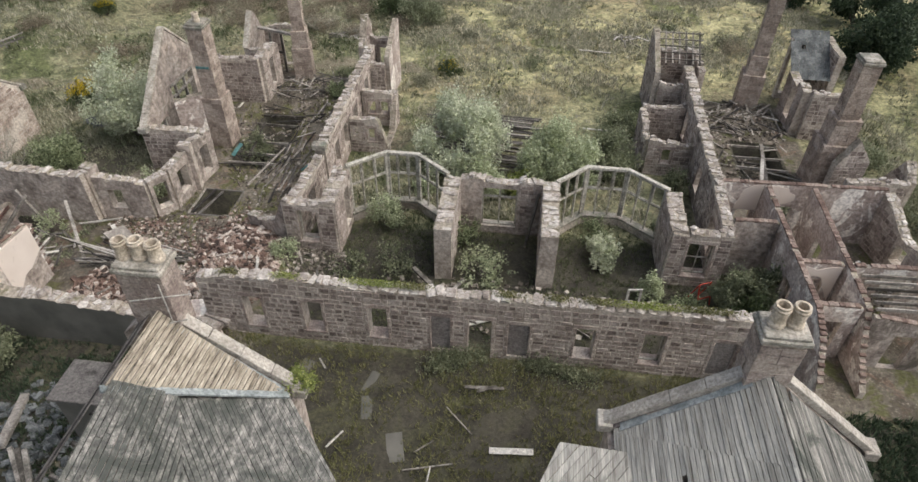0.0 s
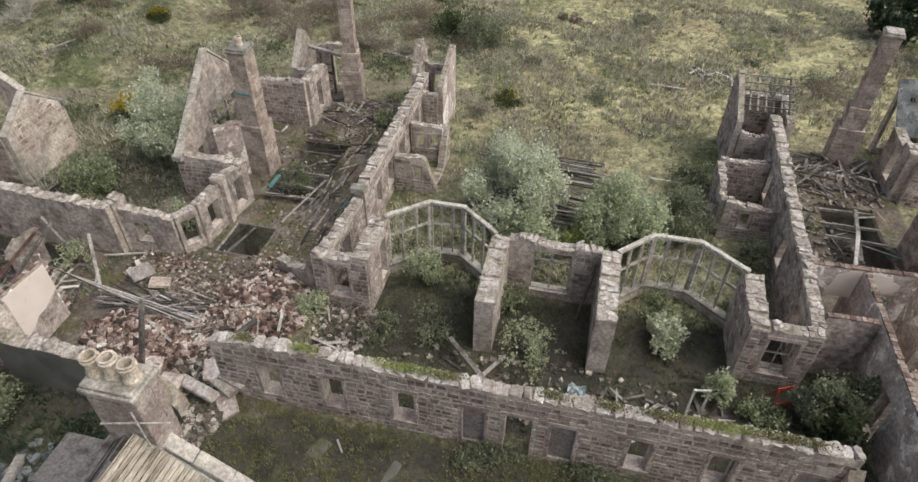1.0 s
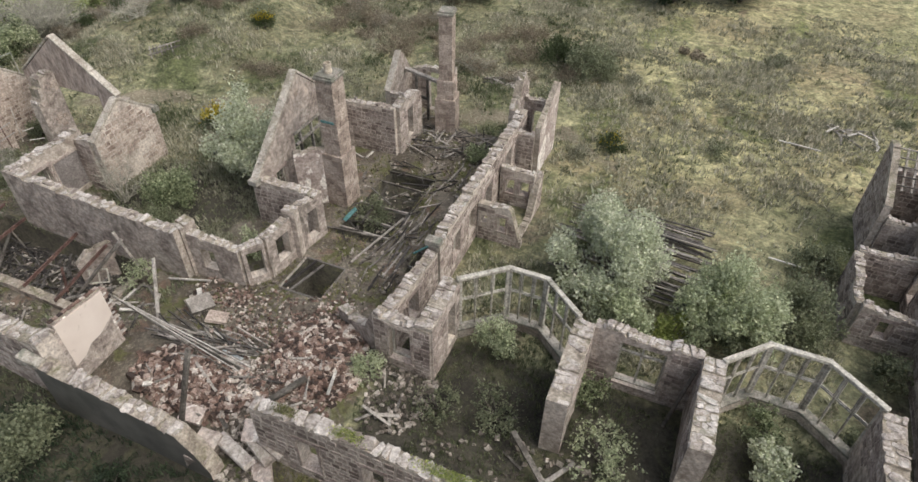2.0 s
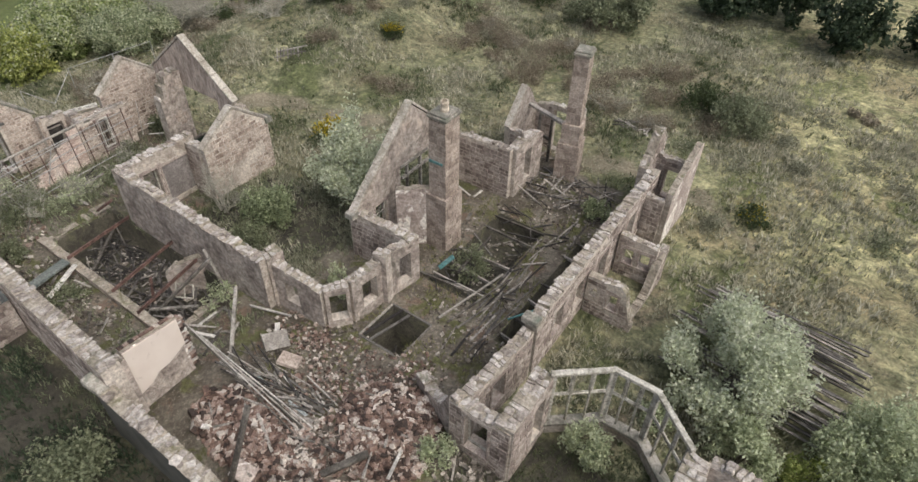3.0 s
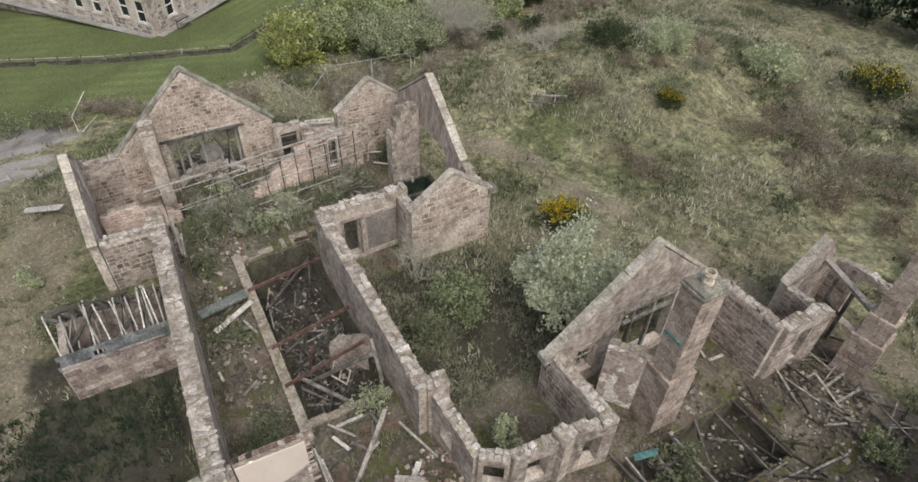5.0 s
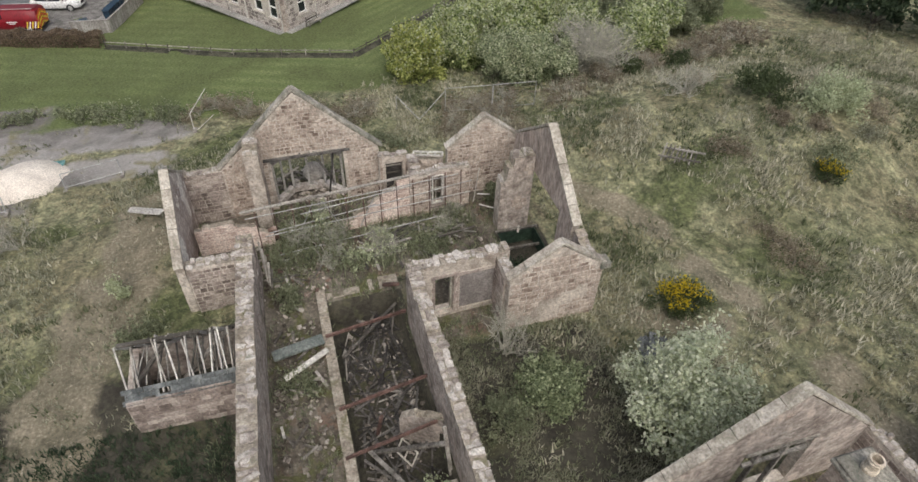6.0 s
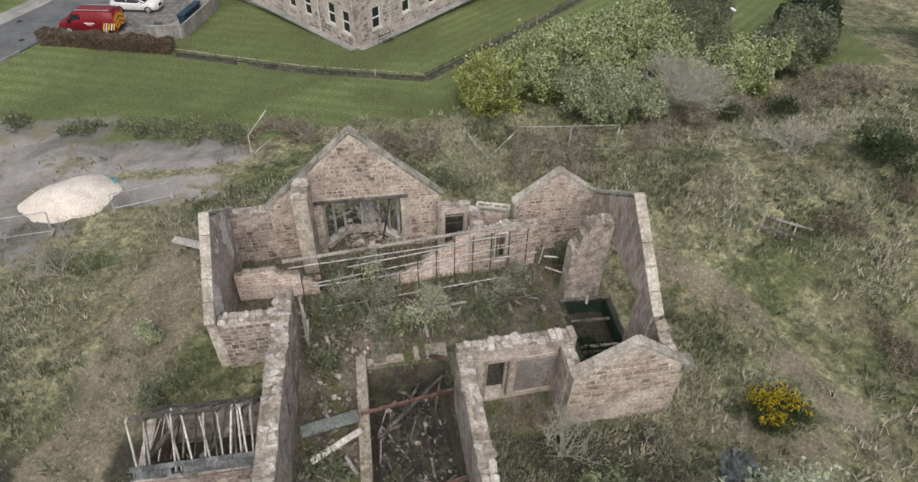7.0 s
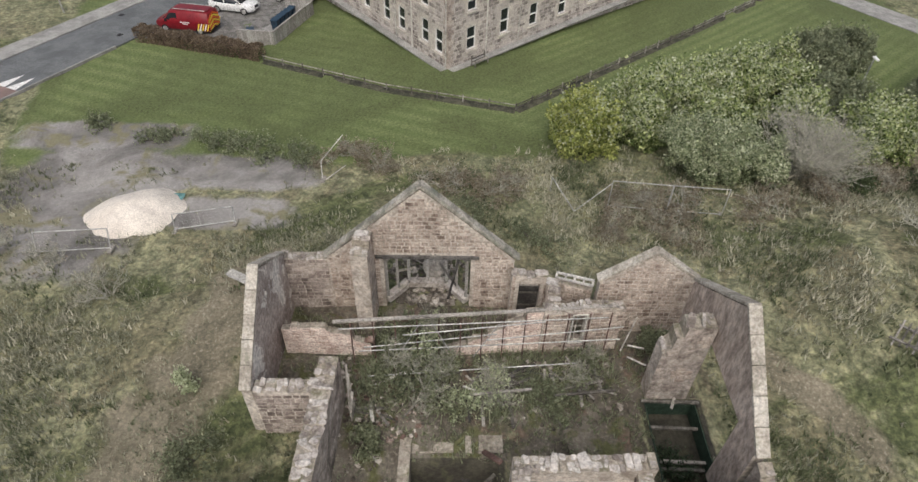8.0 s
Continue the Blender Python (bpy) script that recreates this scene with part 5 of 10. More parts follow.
for k, z in enumerate((0.9, 1.75, 2.25)):
    mb = MB()
    mb.cham(Matrix.Translation((0.825, -0.01, z)), 0.86, 0.05, 0.1, 0.01)
    part("door_batten", mb, M_TIMBER1, bd)
wall((-42.75, 26.95), (-41.45, 26.9), 0.5, [(0, 3.0), (1.3, 2.95)], tone="warm", caps="slab", label="short warm rubble return with pale slab top")
wall((-43.2, 27.2), (-42.7, 28.8), 0.3, [(0, 2.35), (1.68, 2.35)], tone="warm", caps=False, label="low rear wall of rubble stone")
ld = thing("window_frame", at(-43.0, 28.0, 2.62, 0, 0, 73), "pale empty window frame lying on a wall", "window")
for nm, a, b in [("rail", (-0.85, y, 0), (0.85, y, 0)) for y in (-0.16, 0.16)] + [("bar", (-0.82 + i * 0.41, -0.13, 0), (-0.82 + i * 0.41, 0.13, 0)) for i in range(5)]:
    mb = MB()
    mb.beam(a, b, 0.09, 0.09)
    part(nm, mb, M_PALEWOOD, ld)
bp = thing("brick_stub", at(-40.78, 18.95, 0), "toothed stub of bare red bricks", "brick stub")
for i in range(10):
    mb = MB()
    mb.cham(Matrix.Identity(4), 0.26, 0.30 if i % 2 else 0.44, 0.09, 0.01, 0, 0.006)
    part("brick", mb, M_BRICK1, bp, at=Matrix.Translation((0, 0.07 * (i % 2), 0.05 + i * 0.105)))
# low cross walls in the west wing
wall((-36.5, 20.75), (-24.5, 20.6), 0.45, [(0, 0.3), (6, 0.35), (12, 0.3)], base=-1.4, left="inner", right="inner", caps=False, label="low moss-grown sleeper wall along the wing")
wall((-36.3, 21.0), (-36.3, 24.6), 0.75, [(0, 0.1), (1.2, 0.16), (3.6, 0.12)], base=-1.4, left="inner", right="inner", cover_r=0.3, caps=False, label="low dark cross wall at the end of a cellar")
wall((-28.6, 23.0), (-27.6, 24.6), 0.35, [(0, 0.2), (0.6, 0.8), (1.8, 0.9)], base=-1.4, left="inner", right="inner", caps=False, label="broken remnant of a cellar wall")
wall((-25.2, 20.8), (-25.2, 24.5), 0.35, [(0, 0.1), (3.7, 0.2)], base=-1.4, left="inner", right="inner", caps=False, label="low cellar wall")

# ---- east wing ----
wall((10.85, 24.2), (11.0, 28.3), 0.55, [(0, 3.3), (4.1, 3.5)], holes=[(1.3, 2.3, 0.8, 2.5, "window")], left="stone", right="inner", label="roofless rubble stone wall with a window")
wall((11.1, 28.4), (11.35, 41.6), 0.6, [(0, 3.55), (1, 3.3), (8, 3.5), (13.2, 3.75)], holes=[(2.2, 3.1, 0.9, 2.4, "window"), (5.2, 6.2, 0.0, 2.3, "door"), (8.2, 9.0, 0.8, 2.5, "window")], left="stone", right="inner",
     cover_r=0.4, label="long roofless rubble wall with window openings")
wall((8.2, 33.75), (10.85, 33.75), 0.4, [(0, 2.45), (2.6, 2.2)], holes=[(0.9, 1.45, 0.9, 1.9, "window")], left="inner", label="stone partition with a small window")
wall((8.2, 37.8), (10.9, 37.8), 0.4, 2.55, left="inner", label="stone partition of a small room")
wall((8.2, 33.95), (8.2, 37.6), 0.4, [(0, 2.3), (1.2, 2.0), (1.6, 2.5), (3.6, 2.5)], left="stone", right="inner", label="outer wall of a small stone room")
wall((9.2, 40.3), (9.2, 44.4), 0.35, [(0, 3.6), (3.0, 5.1), (4.1, 5.2)], left="stone", right="inner", caps=False, label="tall thin stone wall with a raking top")
wall((9.4, 40.35), (11.0, 40.35), 0.35, 2.9, label="short stone cross wall")
wall((9.4, 44.4), (12.6, 44.4), 0.4, 3.6, label="end wall of a small stone closet")
wall((12.4, 41.6), (12.4, 44.2), 0.4, [(0, 3.2), (2.6, 3.6)], label="side wall of a small stone closet")
lr = thing("roof_frame", at(0, 0, 0), "bare grey rafters and battens of a small roof", "roof frame")
for i in range(7):
    mb = MB()
    x = 9.5 + i * 0.46
    mb.beam((x, 42.2, 3.5), (x, 44.4, 4.9), 0.09, 0.14)
    part("rafter", mb, M_TIMBER1, lr)
for i in range(5):
    mb = MB()
    y = 42.4 + i * 0.45
    mb.beam((9.3, y, 3.74 + i * 0.287), (12.5, y, 3.74 + i * 0.287), 0.07, 0.06)
    part("batten", mb, M_TIMBER1, lr)
for a, b, t, kw in (((11.2, 28.2), (19.6, 28.45), 3.55, dict(left="inner", right="plaster", holes=[(1.1, 1.9, 0.0, 2.1, "gap"), (3.1, 4.0, 0.0, 2.2, "gap")])),
                    ((13.55, 16.2), (13.45, 28.0), [(0, 0.4), (0.8, 1.6), (2.0, 3.0), (3.2, 3.5), (11.8, 3.6)], dict(left="plaster", right="plaster", holes=[(5.4, 6.4, 0, 2.3, "gap")])),
                    ((15.9, 17.6), (15.75, 28.0), [(0, 0.4), (1.2, 1.4), (2.4, 3.2), (10.4, 3.6)], dict(left="plaster", right="inner", holes=[(7.2, 8.1, 0, 2.2, "gap")])),
                    ((11.2, 24.95), (13.3, 25.0), 3.5, dict(left="plaster", right="inner")),
                    ((13.7, 22.5), (15.6, 22.55), 3.3, dict(left="inner", right="plaster", holes=[(0.4, 1.35, 0, 2.4, "gap")])),
                    ((13.7, 19.9), (15.6, 19.95), 3.2, dict(left="inner", right="plaster", holes=[(0.4, 1.35, 0, 2.3, "gap")])),
                    ((16.0, 22.4), (22.4, 22.6), 3.4, dict(left="inner", right="plaster", holes=[(1.4, 2.4, 0, 2.2, "gap")])),
                    ((16.0, 19.6), (22.4, 19.6), [(0, 3.1), (3, 2.6), (6.4, 3.0)], dict(left="plaster", right="inner", holes=[(1.2, 2.1, 0, 2.1, "gap")]))):
    pw = wall(a, b, 0.26, t, caps=False, ragged=0.03, margins=False, label="thin inner partition with peeling white plaster", **kw)
    edge, span, s = MB(), math.hypot(b[0] - a[0], b[1] - a[1]), 0.12
    prof = [(0, t), (span, t)] if isinstance(t, float) else t
    while s < span - 0.1:
        z = profile_at(prof, s)
        if z > 0.5 and rng.random() < 0.93:
            edge.box(Matrix.Translation((s, 0, z + 0.03)) @ Matrix.Rotation(rng.uniform(-0.1, 0.1), 4, "Z"), 0.20, 0.25, 0.09 + 0.05 * rng.random(), 0, 0.012)
        s += 0.22
    part("brick_edge", edge, M_EDGE, pw, kind="stuff")
def plaster_patch(y, slope, ring):
    """A flake of white plaster on a wall that faces south; ring: (x, z) round its ragged edge, seen from the south."""
    ob = thing("plaster_patch", at(0, y, 0), "smooth white plaster clinging to a ruined inner wall", "plaster", "plaster patches")
    pt = lambda x, z, d: (x, slope * (x - ring[0][0]) + d, z)
    mb = MB()
    mb.poly([pt(x, z, -0.022) for x, z in ring])
    mb.poly([pt(x, z, 0.01) for x, z in ring[::-1]])
    for (x0, z0), (x1, z1) in zip(ring, ring[1:] + ring[:1]):
        mb.poly([pt(x0, z0, 0.01), pt(x1, z1, 0.01), pt(x1, z1, -0.022), pt(x0, z0, -0.022)])
    part("sheet", mb, M_CREAM, ob)


plaster_patch(28.098, 0.0298, [(12.15, 1.85), (13.32, 1.9), (13.32, 3.5), (12.85, 3.5), (12.6, 3.3), (12.35, 3.15), (12.3, 2.6), (12.2, 2.3)])
plaster_patch(28.142, 0.0298, [(13.65, 2.0), (14.25, 2.35), (14.7, 2.4), (15.1, 2.65), (15.05, 3.0), (14.75, 3.1), (14.6, 3.4), (13.65, 3.5)])
plaster_patch(22.37, 0.026, [(13.8, 2.75), (14.1, 2.35), (14.45, 2.6), (14.85, 2.5), (15.1, 1.9), (15.3, 1.55), (15.55, 1.1), (15.55, 3.2), (15.0, 3.15), (14.5, 2.95), (14.0, 3.15), (13.8, 3.2)])
wall((19.7, 28.4), (20.6, 24.0), 0.55, [(0, 3.5), (1.4, 2.7), (2.6, 2.2), (4.5, 2.6)], left="inner", right="stone", holes=[(2.2, 3.0, 0.8, 1.9, "gap")], label="ragged outer wall of rubble stone")
wall((20.6, 24.0), (22.6, 22.4), 0.5, [(0, 2.4), (2.6, 3.2)], left="inner", label="ragged outer wall of rubble stone")
ea = thing("floor_joists", at(0, 0, 0), "row of grey joists across a roofless room", "timber")
for i in range(6):
    mb = MB()
    mb.beam((16.2 + i * 0.02, 20.0 + i * 0.42, 3.1), (22.2, 20.1 + i * 0.42, 3.2), 0.07, 0.16)
    part("joist", mb, M_TIMBER1, ea)
chimney(18.8, 34.0, 1.0, 1.1, -0.2, 8.2, 0, 0, ((3.0, 0.8), (4.6, 0.4)), label="tall stone chimney rising from stepped masonry")
wall((18.6, 30.6), (21.8, 30.5), 0.5, [(0, 2.5), (3.2, 2.8)], label="low roofless stone wall")
wall((21.9, 30.5), (21.9, 33.2), 0.5, [(0, 2.8), (1.0, 3.6), (2.7, 1.0)], label="broken outer gable wall of rubble")
wall((18.5, 32.4), (20.3, 32.6), 0.5, [(0, 2.4), (0.8, 4.2), (1.8, 2.8)], label="broken stub of inner wall beside a chimney")
wall((19.0, 39.4), (22.0, 39.45), 0.5, 3.3, left="stone", right="stone", label="roofless rubble cross wall")
wall((18.75, 39.5), (18.65, 42.5), 0.6, [(0, 3.4), (1.0, 3.5), (1.2, 3.1), (3.0, 3.4)], holes=[(1.0, 1.8, 0.8, 2.7, "gap")], left="inner", label="ragged stone pier wall with a tall gap")
chimney(16.3, 43.2, 0.9, 1.0, -0.2, 8.8, 0, -10, ((2.8, 0.6), (4.0, 0.25)), label="tall tapering rendered stone chimney")
wall((21.3, 42.3), (21.3, 45.4), 0.45, [(0, 4.6), (3.1, 4.7)], caps=False, label="side wall of a slated lodge with coping")
wall((18.9, 45.3), (21.1, 45.3), 0.45, 4.5, holes=[(0.2, 1.0, 0.4, 3.6, "gap")], label="rear wall of a slated lodge")


# ---- slated lean-to that still stands ----
def clip_strip(poly, v0, v1):
    """The part of a 2D polygon between two values of its second coordinate."""
    for lim, sgn in ((v0, 1), (v1, -1)):
        out = []
        for i in range(len(poly)):
            a, b = poly[i], poly[(i + 1) % len(poly)]
            da, db = (a[1] - lim) * sgn, (b[1] - lim) * sgn
            if da >= 0:
                out.append(a)
            if (da >= 0) != (db >= 0):
                t = da / (da - db)
                out.append((a[0] + (b[0] - a[0]) * t, a[1] + (b[1] - a[1]) * t))
        poly = out
        if len(poly) < 3:
            return []
    return poly


def clad(parent, corners, along, width, name, mat, thick=0.03, seg=(2.0, 4.5), gap=0.020, miss=0.03, seed=1, lift=0.012, notch=0.0):
    """Boards or slates over one flat roof face; corners anticlockwise seen from above, along: the way the boards run."""
    r = random.Random(seed)
    c = [Vector(p) for p in corners]
    n = (c[1] - c[0]).cross(c[2] - c[0]).normalized()
    if n.z < 0:
        n = -n
    u = Vector(along)
    u = (u - n * u.dot(n)).normalized()
    v = n.cross(u)
    o = c[0]
    poly = [((p - o).dot(u), (p - o).dot(v)) for p in c]
    lo, hi = min(p[1] for p in poly), max(p[1] for p in poly)
    t = lo
    while t < hi:
        w = width * r.uniform(0.88, 1.12)
        strip = clip_strip(poly, t + gap / 2, min(hi, t + w - gap / 2))
        t += w
        if not strip:
            continue
        a, b = min(p[0] for p in strip), max(p[0] for p in strip)
        s = a - r.uniform(0, seg[0])
        while s < b:
            e = s + r.uniform(*seg)
            if r.random() < miss:
                s += r.uniform(0.25, 0.6)
            turned = [(p[1], p[0]) for p in strip]
            cell = clip_strip(turned, s + 0.006, e - 0.006)
            s = e
            if len(cell) < 3:
                continue
            top = lift + r.uniform(0, 0.016)
            mb = MB()
            pts = [o + u * q + v * p for p, q in cell]
            area = sum((pts[i] - pts[0]).cross(pts[i + 1] - pts[0]).dot(n) for i in range(1, len(pts) - 1))
            if abs(area) < 0.004:
                continue
            if area < 0:
                pts = pts[::-1]
            tilt = [r.uniform(-0.008, 0.012) for _ in pts]
            up = [p + n * (top + k) for p, k in zip(pts, tilt)]
            dn = [p + n * (top + k - thick) for p, k in zip(pts, tilt)]
            mb.poly(up)
            mb.poly(dn[::-1])
            for i in range(len(pts)):
                j = (i + 1) % len(pts)
                mb.poly([dn[i], dn[j], up[j], up[i]])
            part(name, mb, mat, parent)


lodge = thing("slate_roof", at(0, 0, 0), "surviving patch of blue-grey slate roof over a ruined lodge", "roof")
clad(lodge, [(18.5, 42.2, 2.9), (21.1, 42.2, 2.9), (21.1, 45.2, 5.2), (18.5, 45.2, 5.2)], (1, 0, 0), 0.28, "slate", M_SLATE, 0.015, (0.3, 0.42), 0.004, 0.02, 5, 0.02)
for i in range(4):
    mb = MB()
    mb.beam((18.6 + i * 0.8, 42.2, 2.78), (18.6 + i * 0.8, 45.2, 5.08), 0.08, 0.14)
    part("rafter", mb, M_TIMBER1, lodge)

# ---- the two boarded roofs in the foreground ----
M_SKEW = surface("pale_skew_stone", [(0.2, (0.30, 0.275, 0.24)), (0.8, (0.47, 0.44, 0.39))], 1.6, 10, "object", 0.25, (0.22, 0.21, 0.17), (0.56, 0.72), 1.1, bump=0.4)
AX = -0.9


def boarded_block(sgn, seed):
    """Two-storey block with a gable, chimney and stripped boarded roof; sgn -1: ridge west of the middle, 1: east."""
    fx = (lambda x: x) if sgn > 0 else (lambda x: 2 * AX - x)
    rx = 7.6
    gy, rz, ez = 10.75, 9.45, 6.2
    p = lambda x, y, z: (fx(x), y, z)
    ob = thing("boarded_building", at(0, 0, 0), "two-storey stone block whose roof is stripped to bare boards", "building")
    lo, hi = rx - 3.65, rx + 3.65
    # walls
    for a, b in (((lo + 0.2, 2.0), (lo + 0.2, gy)), ((hi - 0.2, 2.0), (hi - 0.2, gy))):
        mb = MB()
        x = fx(a[0])
        tall = 2.6 if sgn < 0 and a[0] > rx else ez
        mb.box(Matrix.Translation((x, (a[1] + b[1]) / 2, tall / 2 - 0.2)), 0.5, b[1] - a[1], tall + 0.2)
        part("side_wall", mb, M_INNER, ob)
    g = MB()
    ring = [(lo, -0.3), (hi, -0.3), (hi, ez), (rx, rz + 0.05), (lo, ez)]
    if sgn < 0:
        ring[1:3] = [(rx + 1.2, -0.3), (rx + 1.2, rz - 1.02)]
    for y in (gy - 0.25, gy + 0.25):
        pts = [p(x, y, z) for x, z in ring]
        g.poly(pts if (y > gy) != (sgn > 0) else pts[::-1])
    for (ax, az), (bx, bz) in zip(ring, ring[1:] + ring[:1]):
        g.poly([p(ax, gy - 0.25, az), p(bx, gy - 0.25, bz), p(bx, gy + 0.25, bz), p(ax, gy + 0.25, az)])
    part("gable_wall", g, M_INNER, ob)
    # skews
    for a, b in ((lo - 0.15, rx - 0.5), (hi + 0.15, rx + 0.5))[:1 if sgn < 0 else 2]:
        za = ez + 0.02
        zb = rz - 0.5 * (rz - ez) / 3.65
        d = Vector((fx(b) - fx(a), 0, zb - za))
        n = 4
        for i in range(n):
            c = Vector((fx(a), gy, za)) + d * ((i + 0.5) / n)
            mb = MB()
            mb.cham(Matrix.Identity(4), d.length / n - 0.012, 0.40, 0.22, 0.02, 0, 0.006)
            part("skew_stone", mb, M_SKEW, ob, at=Matrix.Translation(c + Vector((0, 0, 0.13))) @ Matrix.Rotation(-math.atan2(d.z, d.x), 4, "Y"))
        mb = MB()
        mb.cham(Matrix.Translation((fx(a), gy, za + 0.05)), 0.45, 0.6, 0.36, 0.03)
        part("skew_putt", mb, M_SKEW, ob)
    # roof faces
    A = (rx - 1.3, 8.7, rz - 1.3 * 0.89)
    R = (rx, 7.8, rz)
    F = (lo + 0.12, 10.35, ez + 0.1)
    G = (1.9, 7.8, ez + 0.08)
    B = (4.9, 6.1, 8.5)
    B2 = (3.4, 3.6, 8.9)
    mats = (M_ROOFB, M_ROOFA) if sgn < 0 else (M_ROOFS, M_ROOFS)

    def face(pts, along, mat, sd, width=0.145, **kw):
        q = [p(*k) for k in pts]
        if sgn < 0:
            q = q[::-1]
        clad(ob, q, (along[0] * (1 if sgn > 0 else -1), along[1], along[2]), width, "board", mat, 0.028, seg=(4.0, 9.0), seed=sd, **kw)
    yb = gy - 0.3
    face([(rx - 0.02, yb, rz), R, F, (lo + 0.1, yb, ez + 0.1)], (0, 1, 0), mats[0], seed, miss=0.07)
    d = Vector(G) - Vector(F)
    if sgn < 0:
        face([A, B, G, F], tuple(d), mats[1], seed + 1, miss=0.06)
        face([R, (rx, 2.2, rz), (3.2, 2.2, 9.2), B, A], (0, 1, 0), mats[1], seed + 2)
    else:
        # the east block keeps the whole slope under its flashing, and a lower roof against it
        face([R, (rx, 2.2, rz), (lo + 0.1, 2.2, ez + 0.1), F], (0, 1, 0), mats[1], seed + 1, miss=0.07)
        face([(lo + 1.0, 9.4, ez + 0.55), (lo + 1.2, 6.0, ez + 0.7), (0.8, 6.0, ez - 0.6), (2.6, 10.0, ez - 0.5)], tuple(d), M_ROOFS, seed + 4, width=0.25, miss=0.08)
    if sgn > 0:
        face([(rx + 0.02, yb, rz), (hi - 0.1, yb, ez + 0.1), (hi - 0.1, 2.2, ez + 0.1), (rx + 0.02, 2.2, rz)], (0, 1, 0), M_ROOFB if sgn < 0 else M_ROOFA, seed + 3, miss=0.12)
    else:
        # only the top boards of the outer slope are left
        face([(rx + 0.02, yb, rz), (rx + 0.5, yb, rz - 0.45), (rx + 0.35, 2.2, rz - 0.31), (rx + 0.02, 2.2, rz)], (0, 1, 0), M_DARKWOOD, seed + 3, miss=0.1)
    # flashing along the valley
    fl = MB()
    fl.beam(Vector(p(*R)) + Vector((0, 0, 0.07)), Vector(p(*F)) + Vector((0, 0, 0.1)), 0.24, 0.06)
    if sgn < 0:
        part("flashing", fl, M_LEAD, ob, "dented strip of grey lead")
    for i in range(5):
        t = i / 5
        mb = MB()
        s = Vector((rx - 0.4 - t * 2.9, yb - 0.02, rz - (0.4 + t * 2.9) * 0.89 + 0.06))
        e = s + Vector((-0.66, 0, -0.59))
        mb.beam(p(*s), p(*e), 0.16 + 0.1 * rng.random(), 0.02)
        part("flashing_strip", mb, M_LEAD if sgn > 0 else M_LEAD, ob, "torn strip of weathered flashing")
    # rafters and an added dark sheet, coloured to give attic shade between the boards
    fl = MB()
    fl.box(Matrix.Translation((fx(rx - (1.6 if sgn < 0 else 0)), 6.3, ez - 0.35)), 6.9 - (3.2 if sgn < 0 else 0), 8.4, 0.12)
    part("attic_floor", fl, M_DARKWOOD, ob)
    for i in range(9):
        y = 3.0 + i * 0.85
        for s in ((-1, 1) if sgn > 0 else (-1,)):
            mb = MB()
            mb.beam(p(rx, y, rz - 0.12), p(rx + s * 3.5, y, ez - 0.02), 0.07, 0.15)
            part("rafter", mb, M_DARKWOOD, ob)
    return ob


ae = thing("aerial", at(-8.75, 10.35, 9.0), "bent pale television aerial strapped to a chimney", "aerial")
for a, b in (((0, 0, 0), (0.1, -0.1, 1.9)), ((-0.9, -0.15, 1.2), (0.8, 0.1, 1.45)), ((-0.7, -0.2, 0.2), (0.5, 0.0, 0.5))):
    mb = MB()
    mb.tube(a, b, 0.022, 0.022, 6)
    part("rod", mb, M_PALEWOOD, ae)
boarded_block(-1, 21)
boarded_block(1, 31)
chl = chimney(-9.3, 10.85, 1.28, 0.85, 8.6, 11.25, 3, 0, label="broad stone chimney with three buff clay pots", ph=0.62, tone=M_DRESSED)
chimney(7.55, 10.85, 1.1, 0.85, 8.6, 10.95, 2, 0, label="broad stone chimney with two buff clay pots", ph=0.72, tone=M_DRESSED)

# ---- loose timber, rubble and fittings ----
# mostly dark timber: the dimness of cellars and voids is put into the colour
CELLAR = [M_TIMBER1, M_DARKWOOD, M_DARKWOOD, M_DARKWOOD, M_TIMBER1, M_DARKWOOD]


def plank(p, q, w=0.16, h=0.05, mat=None, label="weathered grey plank lying among the rubble", category="plank", group="fallen timbers", roll=0.0, name="plank"):
    p, q = Vector(p), Vector(q)
    d = q - p
    mb = MB()
    mb.cham(Matrix.Identity(4), d.length, w, h, min(w, h) * 0.12, 0, min(w, h) * 0.05)
    ob = new(name, mb.mesh(name, mat or M_TIMBER1))
    ob.matrix_basis = Matrix.Translation((p + q) / 2) @ d.to_track_quat("X", "Z").to_matrix().to_4x4() @ Matrix.Rotation(roll, 4, "X")
    return tagged(ob, label, category, group)


